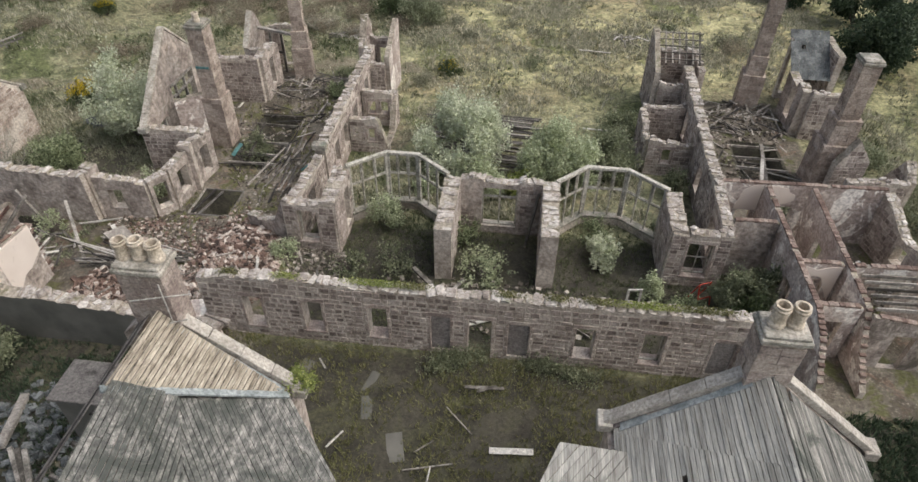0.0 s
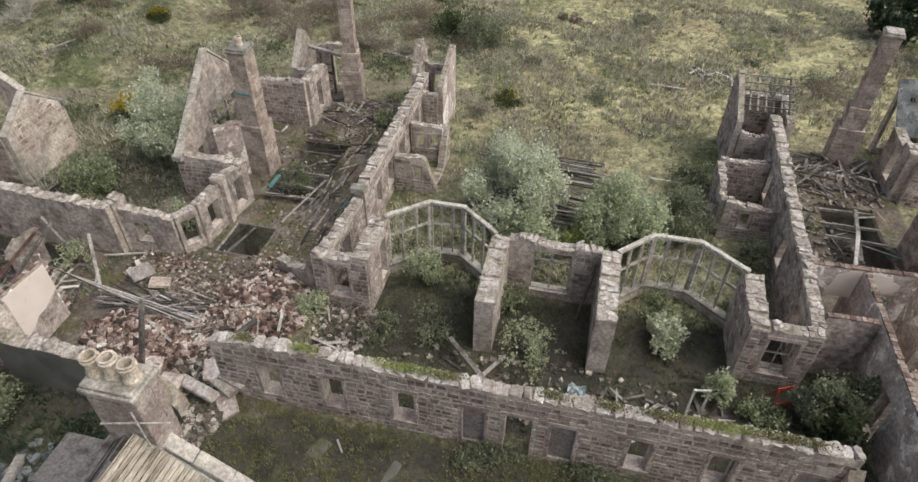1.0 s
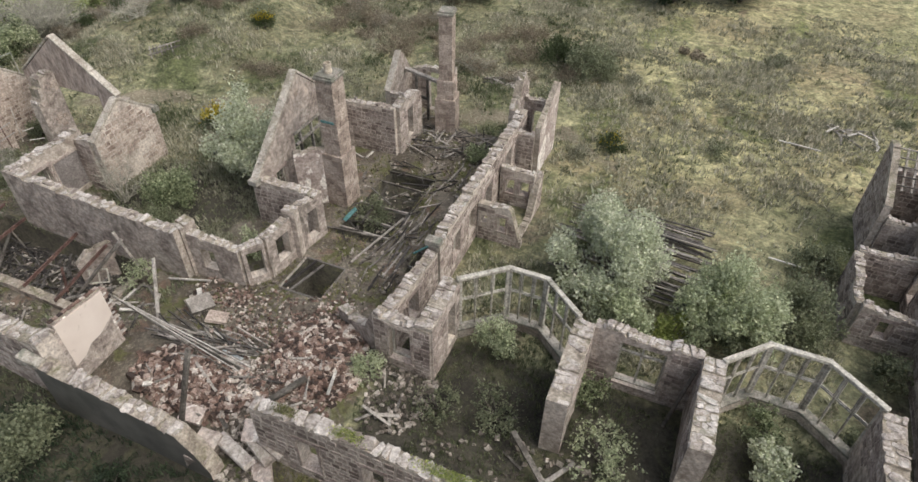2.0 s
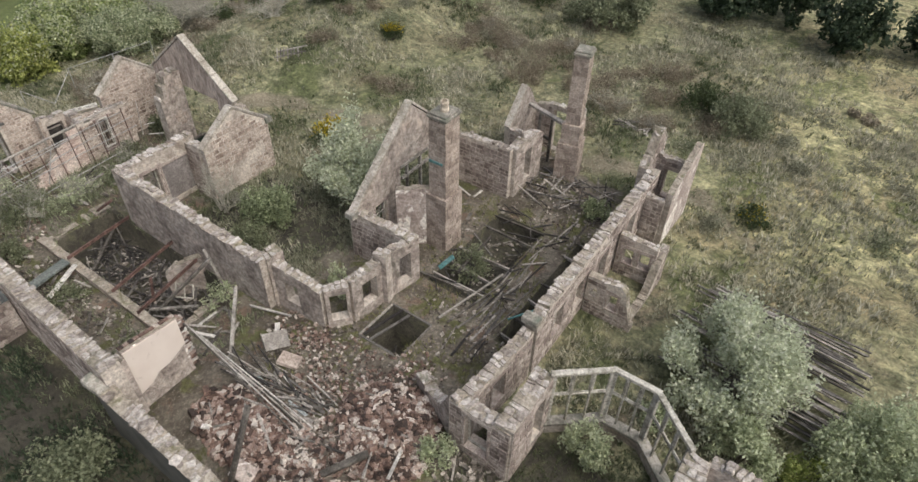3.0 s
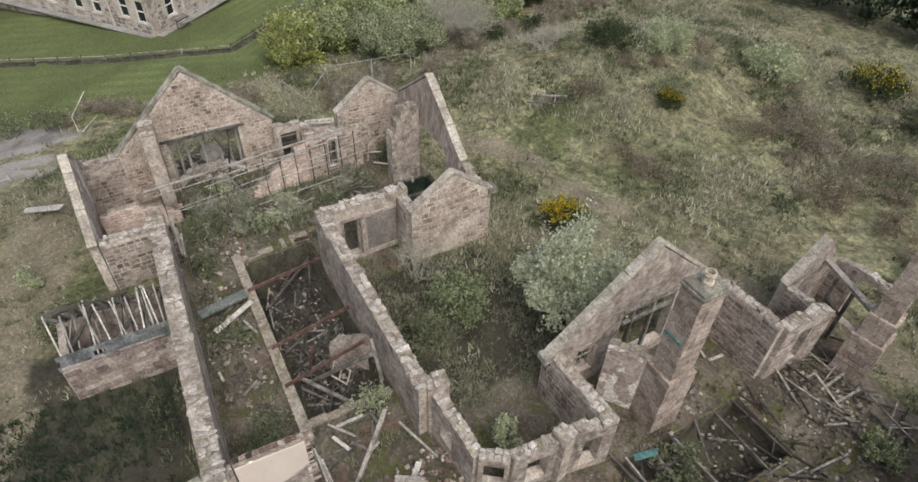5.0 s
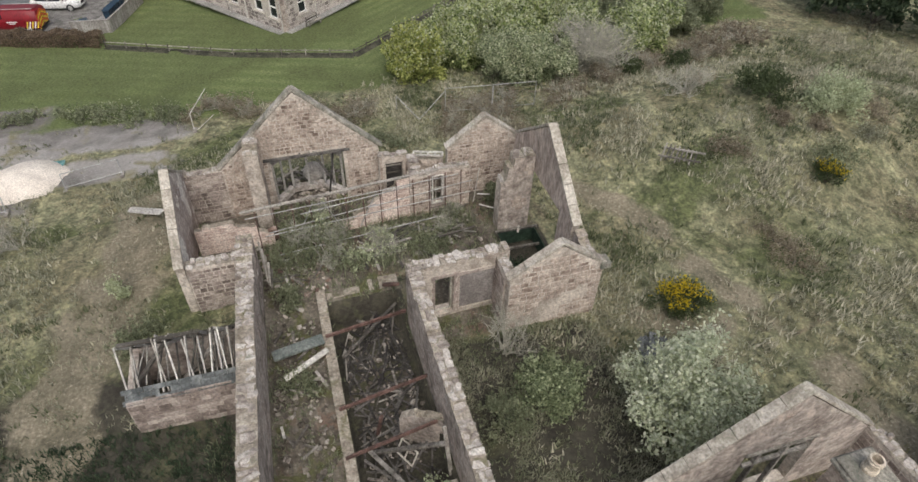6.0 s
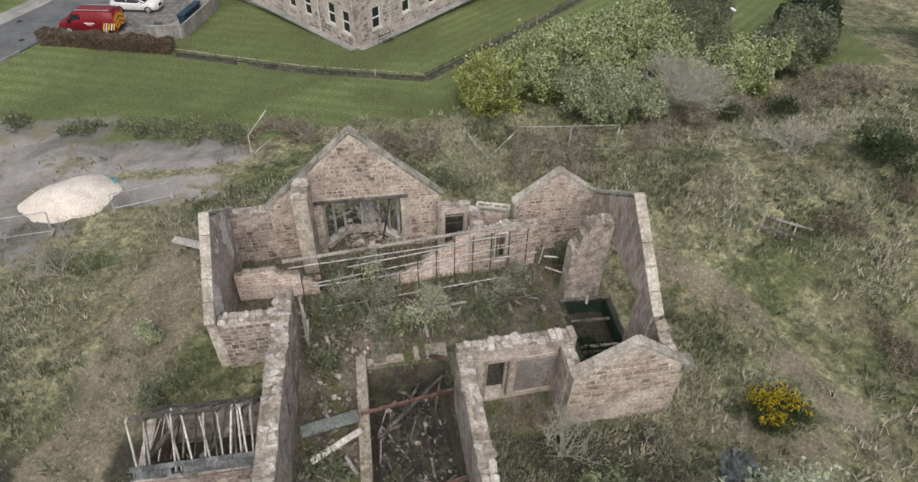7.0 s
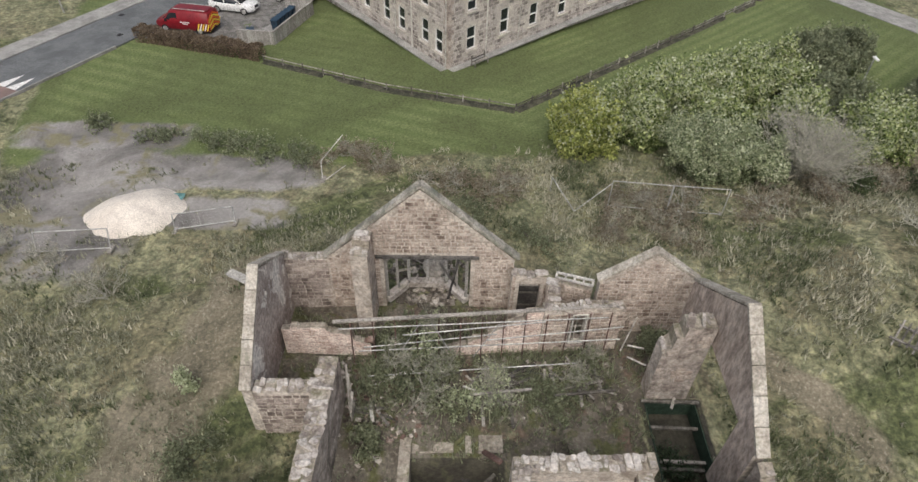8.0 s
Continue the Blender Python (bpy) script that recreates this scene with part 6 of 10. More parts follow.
def scatter_planks(x0, x1, y0, y1, n, seed, lo=1.0, hi=3.0, mats=None, label="weathered grey plank lying among the rubble", ang=None, spread=3.2, lift=0.5, w=(0.07, 0.17), single=0.45):
    """Fallen timbers: the larger ones singly, the splinters between them joined."""
    r = random.Random(seed)
    rest = MB()
    for i in range(n):
        x, y = r.uniform(x0, x1), r.uniform(y0, y1)
        a = (ang if ang is not None else 0) + r.uniform(-spread / 2, spread / 2)
        ln = r.uniform(lo, hi)
        p = Vector((x - math.cos(a) * ln / 2, y - math.sin(a) * ln / 2, 0))
        q = Vector((x + math.cos(a) * ln / 2, y + math.sin(a) * ln / 2, 0))
        for k in (p, q):
            k.x, k.y = min(max(k.x, x0), x1), min(max(k.y, y0), y1)
        if (q - p).length < 0.5:
            continue
        base = max(height(p.x, p.y), height(q.x, q.y), height(x, y))
        if base < -0.5:
            base = height(x, y)
        p.z = base + 0.04 + (r.uniform(0, lift) if r.random() < 0.35 else 0.03)
        q.z = base + 0.04 + r.uniform(0, 0.1)
        wd, hd = r.uniform(*w), r.uniform(0.03, 0.08)
        mat = r.choice(mats or [M_TIMBER1, M_TIMBER1, M_TIMBER1, M_TIMBER1, M_PALEWOOD, M_DARKWOOD, M_DARKWOOD])
        if i < n * single:
            plank(p, q, wd, hd, mat, label)
        else:
            rest.beam(p, q, wd * 0.8, hd * 0.8, 0, r.uniform(-0.4, 0.4), 0.008)
    if rest.f:
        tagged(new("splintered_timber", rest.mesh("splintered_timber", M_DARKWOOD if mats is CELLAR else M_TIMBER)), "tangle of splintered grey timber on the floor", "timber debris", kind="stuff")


def bit_mesh(seed, mat, nm):
    r = random.Random(seed)
    old = rng.getstate()
    rng.seed(seed)
    mb = MB()
    mb.cham(Matrix.Identity(4), 1, 1, 1, 0.08, 0, 0.05)
    rng.setstate(old)
    return mb.mesh(nm, mat)


BRICKS = [bit_mesh(300 + i, M_BRICK1, "brick") for i in range(5)]
STUFFMAT = {"brick": M_BRICK, "grey": M_GREYDEB, "slate": M_SLATEJ}


def rubble(name, blobs, n_single, n_rest, label, kind="brick", seed=1, size=(0.33, 0.20, 0.14), spread=1.0):
    """A tipped heap of bricks or stones over the mound at each blob (x, y, rx, ry)."""
    r = random.Random(seed)
    ob = thing(name, at(blobs[0][0], blobs[0][1], 0), label, "rubble")
    rest = MB()
    for i in range(n_single + n_rest):
        bx, by, rx, ry = blobs[i % len(blobs)]
        a, d = r.uniform(0, 6.283), math.sqrt(r.random()) * spread
        x, y = bx + math.cos(a) * d * rx, by + math.sin(a) * d * ry
        z = height(x, y) + r.uniform(-0.02, 0.12)
        k = r.choice((0.6, 0.8, 1.0, 1.0, 1.0, 1.4))
        m = Matrix.Translation((x - blobs[0][0], y - blobs[0][1], z)) @ Euler((r.uniform(-0.7, 0.7), r.uniform(-0.7, 0.7), r.uniform(0, 6.28))).to_matrix().to_4x4()
        if i < n_single:
            part("brick", BRICKS[r.randrange(5)], None, ob, at=m @ Matrix.Diagonal((size[0] * k, size[1] * r.uniform(0.9, 1.3), size[2] * r.uniform(0.9, 1.3), 1)))
        else:
            k *= 0.95
            rest.box(m, size[0] * k, size[1] * k * r.uniform(0.8, 1.3), size[2] * k, 0, 0.012)
    part("loose_fill", rest, STUFFMAT[kind], ob, kind="stuff")
    if not n_single:
        ob["kind"] = "stuff"
    return ob


rubble("brick_heap", [(-13.7, 23.0, 2.3, 1.8), (-13.2, 22.2, 1.9, 1.5)], 300, 800, "tipped heap of broken red bricks", "brick", 3)
rubble("brick_heap", [(-18.3, 19.3, 2.6, 1.5), (-16.6, 19.4, 2.2, 1.5)], 280, 650, "heap of broken red and pale bricks", "brick", 4)
rubble("brick_heap", [(-15.9, 21.2, 3.6, 2.2), (-17.0, 19.9, 3.2, 1.8), (-13.2, 20.6, 1.6, 2.2)], 0, 900, "spread of broken red and pale brick over earth", "brick", 15, (0.24, 0.13, 0.09))
rubble("stone_heap", [(-14.4, 18.3, 1.5, 1.1), (-15.6, 20.4, 1.6, 1.0), (-13.4, 16.3, 0.8, 1.3), (-17.6, 21.0, 1.6, 0.8)], 0, 800, "spilled heap of pale stone and plaster lumps", "grey", 5, (0.24, 0.17, 0.10))
rubble("rubble_scatter", [(-16.5, 24.0, 4.5, 3.0), (-19.0, 24.0, 3.0, 2.0), (-14.5, 29.5, 2.5, 3.0)], 0, 650, "thin scatter of broken brick and stone", "grey", 6, (0.15, 0.11, 0.06))
rubble("brick_scatter", [(-16.0, 24.5, 4.0, 2.6), (-38.5, 20.0, 2.2, 2.2)], 0, 350, "thin scatter of broken red brick", "brick", 7, (0.17, 0.10, 0.07))
rubble("rubble_scatter", [(-30.5, 22.7, 4.8, 1.6), (-31.0, 19.2, 5.5, 1.2)], 0, 500, "rubble strewn over a cellar floor", "grey", 8, (0.18, 0.12, 0.08))
rubble("rubble_scatter", [(-39.0, 27.0, 2.0, 4.0), (-38.5, 18.5, 2.0, 2.5), (-16.0, 41.0, 2.0, 2.0), (-14.0, 39.0, 2.0, 3.0), (-17.0, 35.0, 2.0, 4.0)], 0, 700, "rubble strewn over a roofless floor", "grey", 9, (0.18, 0.12, 0.08))
rubble("rubble_scatter", [(15.5, 40.0, 3.0, 2.5), (14.0, 35.0, 2.5, 4.0), (18.0, 25.0, 2.0, 2.0)], 0, 700, "rubble strewn over a roofless floor", "grey", 10, (0.2, 0.14, 0.08))
rubble("rubble_scatter", [(0.0, 21.0, 8.0, 1.8), (-9.5, 22.5, 1.5, 2.0)], 0, 500, "stones strewn over an overgrown floor", "grey", 12, (0.2, 0.14, 0.08))
rubble("rubble_scatter", [(-17.0, 10.0, 2.0, 2.0), (-18.5, 12.0, 2.0, 2.0)], 0, 220, "grey stones tipped beside a building", "slate", 13, (0.3, 0.22, 0.16))
rubble("rubble_scatter", [(-45.8, 21.4, 1.3, 2.0), (-44.2, 21.4, 0.7, 1.6)], 0, 420, "grey stones and timber strewn in a bay window", "grey", 31, (0.24, 0.16, 0.09))
rubble("slate_heap", [(-28.6, 35.2, 1.1, 0.8)], 0, 160, "small heap of grey slates in the grass", "slate", 14, (0.4, 0.25, 0.03))


def slab(x, y, sx, sy, rz, label, mat=M_CONC, th=0.14, lift=0.05, rx=0, ry=0):
    mb = MB()
    mb.cham(Matrix.Identity(4), sx, sy, th, 0.02, 0, 0.03)
    ob = new("slab", mb.mesh("slab", mat))
    ob.matrix_basis = at(x, y, height(x, y) + th / 2 + lift, rx, ry, rz)
    return tagged(ob, label, "slab")


slab(-20.6, 23.2, 1.15, 0.85, 62, "pale concrete slab tipped on the earth", M_CONC, 0.1, lift=0.22, rx=17, ry=9)
slab(-19.3, 22.8, 0.95, 0.7, 22, "buff stone slab tipped on the earth", M_BLOCKS, 0.16, lift=0.16, rx=-6, ry=12)
slab(-21.15, 23.75, 0.22, 0.75, 48, "small white board beside a slab", M_PALEWOOD, 0.05, lift=0.2, rx=8)
rubble("rubble_scatter", [(-17.4, 23.9, 2.2, 1.5), (-20.4, 24.6, 1.6, 1.2), (-14.6, 24.8, 1.0, 1.6)], 0, 620, "small broken bricks strewn over bare earth", "brick", 47, (0.15, 0.10, 0.06))
slab(-13.3, 18.4, 1.7, 0.9, 25, "large pale slab of fallen masonry", M_PLASTER, 0.22, 0.35, 18, 10)
slab(-12.7, 17.2, 1.4, 0.8, -50, "large pale slab of fallen masonry", M_PLASTER, 0.2, 0.1, 24, 6)
slab(-16.6, 18.0, 0.9, 0.7, 10, "pale lump of fallen plaster", M_PLASTER, 0.25, 0.2, 12, 8)
slab(-15.1, 16.9, 0.9, 1.3, 8, "toppled block of rubble masonry", M_INNER, 1.1, 0.0, 5, 12)
slab(-5.0, 15.9, 0.5, 1.3, -12, "worn stone slab set in mossy ground", M_DAMP_SHADE, 0.1, -0.085)
slab(-8.2, 16.2, 0.6, 0.9, -20, "worn stone slab set in mossy ground", M_DAMP_SHADE, 0.1, -0.085)
slab(-4.9, 14.5, 0.6, 1.2, 10, "worn stone slab set in mossy ground", M_DAMP_SHADE, 0.1, -0.09)
slab(-3.4, 12.8, 0.7, 1.3, 14, "pale broken slab in wet ground", M_DAMP_SHADE, 0.08, -0.05)

# the tall leaning posts and long rails by the rubble
plank((-21.2, 20.9, 0.0), (-23.0, 23.4, 2.42), 0.15, 0.15, M_TIMBER1, "tall leaning grey timber post", "post", name="post")
plank((-16.74, 17.4, 0.5), (-16.77, 19.04, 3.6), 0.2, 0.15, M_TIMBER1, "upright grey timber post in rubble", "post", name="post")
plank((-19.5, 18.3, 0.75), (-18.4, 19.0, 0.62), 0.22, 0.07, M_PALEWOOD, "bleached plank lying on brick rubble")
plank((-19.0, 19.3, 0.85), (-17.6, 19.5, 0.8), 0.2, 0.08, M_TIMBER1)
for i, (dx, z) in enumerate(((0, 0), (0.25, -0.2), (0.5, -0.35), (0.75, -0.5))):
    plank((-22.4 + dx * 0.5, 20.35 + dx * 0.25, 3.1 + z * 0.9), (-16.2 + dx * 0.4, 20.2 + dx * 0.9, 0.85 + z * 0.3), 0.05, 0.05, (M_TIMBER1, M_PALEWOOD)[i % 2], "long pale rail sloping down from a wall to rubble", "rail", name="rail")
plank((-20.9, 20.9, 0.45), (-16.7, 21.6, 0.5), 0.12, 0.1)
plank((-20.2, 21.4, 0.4), (-16.6, 21.2, 0.5), 0.14, 0.08, M_LEAD, "dull metal gutter among timbers", "gutter", name="gutter")
scatter_planks(-20.8, -16.2, 20.6, 22.4, 16, 41, 1.0, 2.6, None, ang=0.2, spread=1.2)
scatter_planks(-21.6, -16.0, 20.6, 22.6, 44, 141, 1.2, 3.6, [M_TIMBER1, M_DARKWOOD, M_DARKWOOD, M_PALEWOOD], "thin pole in a tangle beside rubble", ang=0.05, spread=0.7, lift=0.7, w=(0.04, 0.09))
for p, q, w, h in (((-14.9, 17.55, 0.75), (-13.0, 17.0, 0.8), 0.5, 0.28), ((-14.1, 18.2, 0.8), (-12.4, 17.5, 0.62), 0.62, 0.24), ((-13.3, 18.0, 0.95), (-12.1, 17.75, 0.7), 0.3, 0.22)):
    plank(p, q, w, h, M_CAP, "pale dressed stone lintel fallen on rubble", "lintel", "fallen lintels", name="lintel")
scatter_planks(-20.5, -12.3, 18.0, 20.5, 12, 42, 0.8, 1.8)
scatter_planks(-15.5, -11.5, 20.5, 23.6, 9, 43, 0.9, 2.2)
plank((-14.2, 19.6, 0.7), (-13.3, 21.3, 0.8), 0.26, 0.2, M_TIMBER1, "short heavy beam on rubble", "beam", name="beam")
plank((-23.5, 24.1, 0.25), (-21.3, 24.75, 0.35), 0.1, 0.08, M_PALEWOOD)

# hall floor
plank((-4.3, 22.3, 0.9), (-2.2, 20.6, 0.35), 0.24, 0.14, M_TIMBER1, "grey beam leaning on rubble", "beam", name="beam")
plank((-2.9, 20.5, 0.2), (-1.7, 22.2, 0.5), 0.18, 0.08)
plank((1.2, 25.5, 0.1), (1.7, 26.2, 3.2), 0.14, 0.1, M_TIMBER1, "grey timber leaning on a wall", "post", name="post")
scatter_planks(-4.5, 4.5, 19.5, 21.8, 22, 44, 0.9, 2.4)
scatter_planks(4.0, 8.2, 20.0, 22.0, 9, 45, 0.9, 2.0)
scatter_planks(-10.6, -9.0, 20.0, 23.4, 7, 46, 0.9, 1.8)
ds = thing("door_frame", at(6.6, 21.3, 0, 0, 0, 10), "bare pale timber door frame standing in weeds", "door frame")
for a, b in (((-0.45, 0, 0), (-0.45, 0, 1.7)), ((0.15, 0, 0), (0.15, 0, 1.7)), ((-0.5, 0, 1.72), (0.2, 0, 1.72))):
    mb = MB()
    mb.beam(a, b, 0.08, 0.08)
    part("timber", mb, M_PALEWOOD, ds)
tarp = thing("tarpaulin", at(1.6, 21.2, 0), "small crumpled grey-blue sheet on debris", "tarpaulin")
mb = MB()
for i in range(6):
    for j in range(5):
        f = lambda a, b: (a * 0.13 - 0.4, b * 0.12 - 0.3, 0.28 + 0.22 * noise.noise((a * 0.7, b * 0.8, 4.0)) + 0.1 * math.sin(a * 1.7 + b))
        mb.poly([f(i, j), f(i + 1, j), f(i + 1, j + 1), f(i, j + 1)])
part("sheet", mb, M_TARP, tarp)
rt = thing("red_frame", at(10.0, 22.6, 0, 0, 0, 25), "bright red steel trestle in weeds", "trestle")
for a, b in (((-0.35, -0.3, 0), (-0.35, 0, 1.3)), ((0.35, -0.3, 0), (0.35, 0, 1.3)), ((-0.35, 0.5, 0), (-0.35, 0, 1.3)), ((0.35, 0.5, 0), (0.35, 0, 1.3)), ((-0.35, 0, 1.3), (0.35, 0, 1.3)), ((-0.35, -0.2, 0.5), (0.35, -0.2, 0.5))):
    mb = MB()
    mb.tube(a, b, 0.03, 0.03, 6)
    part("tube", mb, M_REDTUBE, rt)

# front yard
plank((0.35, 13.05, 0.12), (2.1, 13.2, 0.12), 0.28, 0.04, M_PALEWOOD, "bleached white board on mossy ground")
plank((-0.95, 16.0, 0.08), (0.75, 16.1, 0.1), 0.16, 0.05, M_TIMBER1, "grey board on mossy ground")
plank((-0.4, 15.8, 0.08), (0.4, 16.2, 0.1), 0.14, 0.05, M_TIMBER1, "grey board on mossy ground")
plank((-1.6, 14.9, 0.06), (-0.4, 13.7, 0.08), 0.05, 0.05, M_TIMBER1, "thin grey pole on mossy ground")
for a, b in (((-2.9, 11.8), (-1.0, 12.3)), ((-1.9, 11.2), (-1.85, 12.1)), ((-2.6, 12.6), (-1.9, 13.2))):
    plank((*a, 0.1), (*b, 0.12), 0.06, 0.05, M_PALEWOOD if a[0] > -2 else M_TIMBER1, "thin pole on wet ground")
plank((-7.6, 16.7, 0.1), (-7.2, 16.2, 0.1), 0.08, 0.04, M_PALEWOOD, "short pale stick in grass")
plank((-6.1, 12.4, 0.1), (-5.6, 13.2, 0.12), 0.08, 0.04, M_PALEWOOD, "short pale stick in grass")

# low outshot beside the boarded block
osb = thing("outshot", at(-14.6, 12.2, 0), "dark flat-roofed stone outshot with a lead-edged top", "outbuilding")
mb = MB()
mb.cham(Matrix.Translation((0, 0, 1.45)), 2.4, 1.6, 3.0, 0.03)
part("wall", mb, M_DAMP_SHADE, osb)
mb = MB()
mb.cham(Matrix.Translation((0, 0, 3.05)), 2.7, 1.9, 0.16, 0.03)
part("roof", mb, M_DARKWOOD, osb)
for i in range(3):
    plank((-15.6 - i * 0.4, 8.2 + i * 0.3, 0.2), (-17.2 - i * 0.3, 10.4, 0.9), 0.2, 0.16, M_TIMBER1, "grey beam propped on rubble", "beam", name="beam")
plank((-19.4, 13.2, 0.1), (-18.6, 10.6, 0.4), 0.35, 0.25, M_CONC, "broken grey kerb stone", "kerb", name="kerb")
plank((-20.6, 12.0, 0.15), (-19.8, 10.2, 0.3), 0.35, 0.25, M_CONC, "broken grey kerb stone", "kerb", name="kerb")

# north-west room: joists over the voids, walkway and timbers
def joists(x0, x1, y0, y1, n, z, label, drop=()):
    ob = thing("floor_joists", at(0, 0, 0), label, "joists")
    r = random.Random(int(x0 * 7 + n))
    for i in range(n):
        if i in drop:
            continue
        y = y0 + (y1 - y0) * i / (n - 1)
        mb = MB()
        mb.beam((x0, y + r.uniform(-0.1, 0.1), z + r.uniform(-0.05, 0.05)), (x1, y + r.uniform(-0.25, 0.25), z + r.uniform(-0.1, 0.05)), 0.09, 0.16)
        part("joist", mb, M_TIMBER1, ob)


joists(-17.9, -14.7, 31.4, 37.4, 6, 0.02, "grey floor joists remaining above a cellar void", (3,))
joists(-12.9, -11.1, 30.0, 38.0, 7, 0.02, "grey floor joists remaining beside a wall", (4,))
for x in (-15.7, -15.2, -14.6):
    plank((x, 29.0, 0.12), (x + 0.9, 33.4, 0.14), 0.09, 0.1, M_TIMBER1, "long grey floor timber", "joist", name="joist")
plank((-18.3, 30.9, 0.25), (-15.4, 31.2, 0.3), 0.12, 0.09, M_TIMBER1)
plank((-17.0, 32.3, -0.2), (-16.2, 34.3, 1.4), 0.14, 0.1, M_TIMBER1, "grey timber sticking up from a void", "post", name="post")
plank((-12.9, 30.8, 0.25), (-11.4, 32.3, 0.9), 0.09, 0.07, M_TEAL, "blue-green painted rail over a void", "rail", name="rail")
plank((-17.6, 31.6, 0.4), (-17.2, 32.3, 0.9), 0.3, 0.05, M_TEAL, "blue-green painted board on joists", "board", name="board")
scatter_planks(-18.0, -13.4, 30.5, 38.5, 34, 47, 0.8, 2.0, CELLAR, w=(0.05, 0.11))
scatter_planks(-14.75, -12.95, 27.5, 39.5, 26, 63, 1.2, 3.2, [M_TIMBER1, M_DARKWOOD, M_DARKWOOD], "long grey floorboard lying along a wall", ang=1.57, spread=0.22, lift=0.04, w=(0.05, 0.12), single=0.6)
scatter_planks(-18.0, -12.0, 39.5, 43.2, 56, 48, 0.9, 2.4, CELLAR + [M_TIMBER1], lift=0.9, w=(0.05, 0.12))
scatter_planks(-19.8, -17.0, 42.8, 45.3, 8, 49, 0.8, 2.0, lift=0.9)
scatter_planks(-21.5, -18.8, 35.0, 38.8, 7, 50, 0.5, 1.2, [M_PALEWOOD, M_TIMBER1])
ls = thing("pit_lining", at(0, 0, 0), "grey boards edging a dark open pit", "timber lining")
for a, b in (((-18.1, 26.0, 0.0), (-15.7, 26.0, 0.0)), ((-18.1, 28.45, 0.0), (-15.7, 28.45, 0.0)), ((-18.1, 26.0, 0.0), (-18.1, 28.4, 0.0)), ((-15.7, 26.0, 0.0), (-15.7, 28.4, 0.0))):
    mb = MB()
    mb.beam(a, b, 0.10, 0.16)
    part("edge_board", mb, M_DARKWOOD if a[1] == b[1] else M_TIMBER1, ls)
plank((-17.95, 26.15, 0.05), (-17.45, 28.4, 0.06), 0.12, 0.1, M_DARKWOOD, "dark board across a pit corner")
plank((-17.6, 26.15, -0.1), (-17.0, 28.4, -0.02), 0.12, 0.1, M_DARKWOOD, "dark board across a pit corner")
scatter_planks(-17.6, -16.0, 26.4, 28.1, 5, 51, 0.6, 1.4)

# east room debris
joists(14.2, 17.4, 31.4, 37.6, 6, 0.05, "grey floor joists over a dark void", (2,))
scatter_planks(12.2, 18.0, 38.5, 43.5, 60, 52, 1.0, 3.0, lift=0.8)
scatter_planks(12.0, 18.0, 30.0, 38.0, 18, 53, 1.0, 2.6)
plank((14.6, 30.2, 0.2), (15.0, 33.6, 1.7), 0.2, 0.12, M_PALEWOOD, "long pale beam leaning in a roofless room", "beam", name="beam")
plank((15.6, 33.0, 0.2), (16.2, 37.5, 0.4), 0.2, 0.14, M_TIMBER1, "long grey beam in a roofless room", "beam", name="beam")
plank((16.4, 24.6, 0.2), (18.6, 26.2, 0.5), 0.12, 0.08, M_PALEWOOD)

# steel joists and timbers of the west wing
for k, (a, b) in enumerate((((-33.3, 20.6, 0.55), (-33.9, 24.5, 0.5)), ((-29.4, 20.6, 0.5), (-29.9, 24.5, 0.75)), ((-27.2, 20.5, 0.45), (-27.6, 24.5, 0.9)))):
    ob = thing("steel_joist", at(0, 0, 0), "rusty red steel joist spanning an open cellar", "steel joist", "steel joists")
    web, fl = MB(), MB()
    web.beam(a, b, 0.025, 0.14)
    for dz in (-0.075, 0.075):
        fl.beam((a[0], a[1], a[2] + dz), (b[0], b[1], b[2] + dz), 0.09, 0.02)
    part("web", web, M_RUST, ob)
    part("flange", fl, M_RUST, ob)
plank((-32.9, 18.2, 0.42), (-33.3, 20.5, 0.45), 0.55, 0.12, M_PLATE, "flat grey-green metal plate across the floor", "plate", name="plate")
plank((-31.6, 18.6, 0.35), (-32.6, 20.6, 0.5), 0.26, 0.08, M_PALEWOOD, "bleached plank lying over a low wall")
plank((-28.7, 22.0, -0.9), (-28.5, 22.2, 0.7), 0.2, 0.12, M_RUST, "rust-red upright board in a cellar", "post", name="post")
plank((-27.9, 21.6, -0.9), (-26.0, 24.2, 1.9), 0.18, 0.14, M_TIMBER1, "grey beam leaning up against the wall", "beam", name="beam")
plank((-25.8, 24.4, -0.3), (-26.6, 24.3, 2.1), 0.16, 0.1, M_TIMBER1, "grey post leaning against the wall", "post", name="post")
plank((-28.0, 21.4, -0.6), (-25.5, 22.6, 0.2), 0.16, 0.1, M_TIMBER1)
plank((-35.4, 24.3, -0.6), (-32.6, 21.2, -0.4), 0.14, 0.1, M_TIMBER1, "long grey timber lying in a cellar")
plank((-35.8, 23.8, 0.5), (-35.0, 24.4, 1.2), 0.2, 0.12, M_RUST, "rusty plate on a cellar wall", "plate", name="plate")
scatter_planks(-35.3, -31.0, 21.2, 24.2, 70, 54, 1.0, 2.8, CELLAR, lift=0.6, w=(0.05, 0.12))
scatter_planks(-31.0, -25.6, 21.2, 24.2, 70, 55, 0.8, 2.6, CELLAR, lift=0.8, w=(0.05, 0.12))
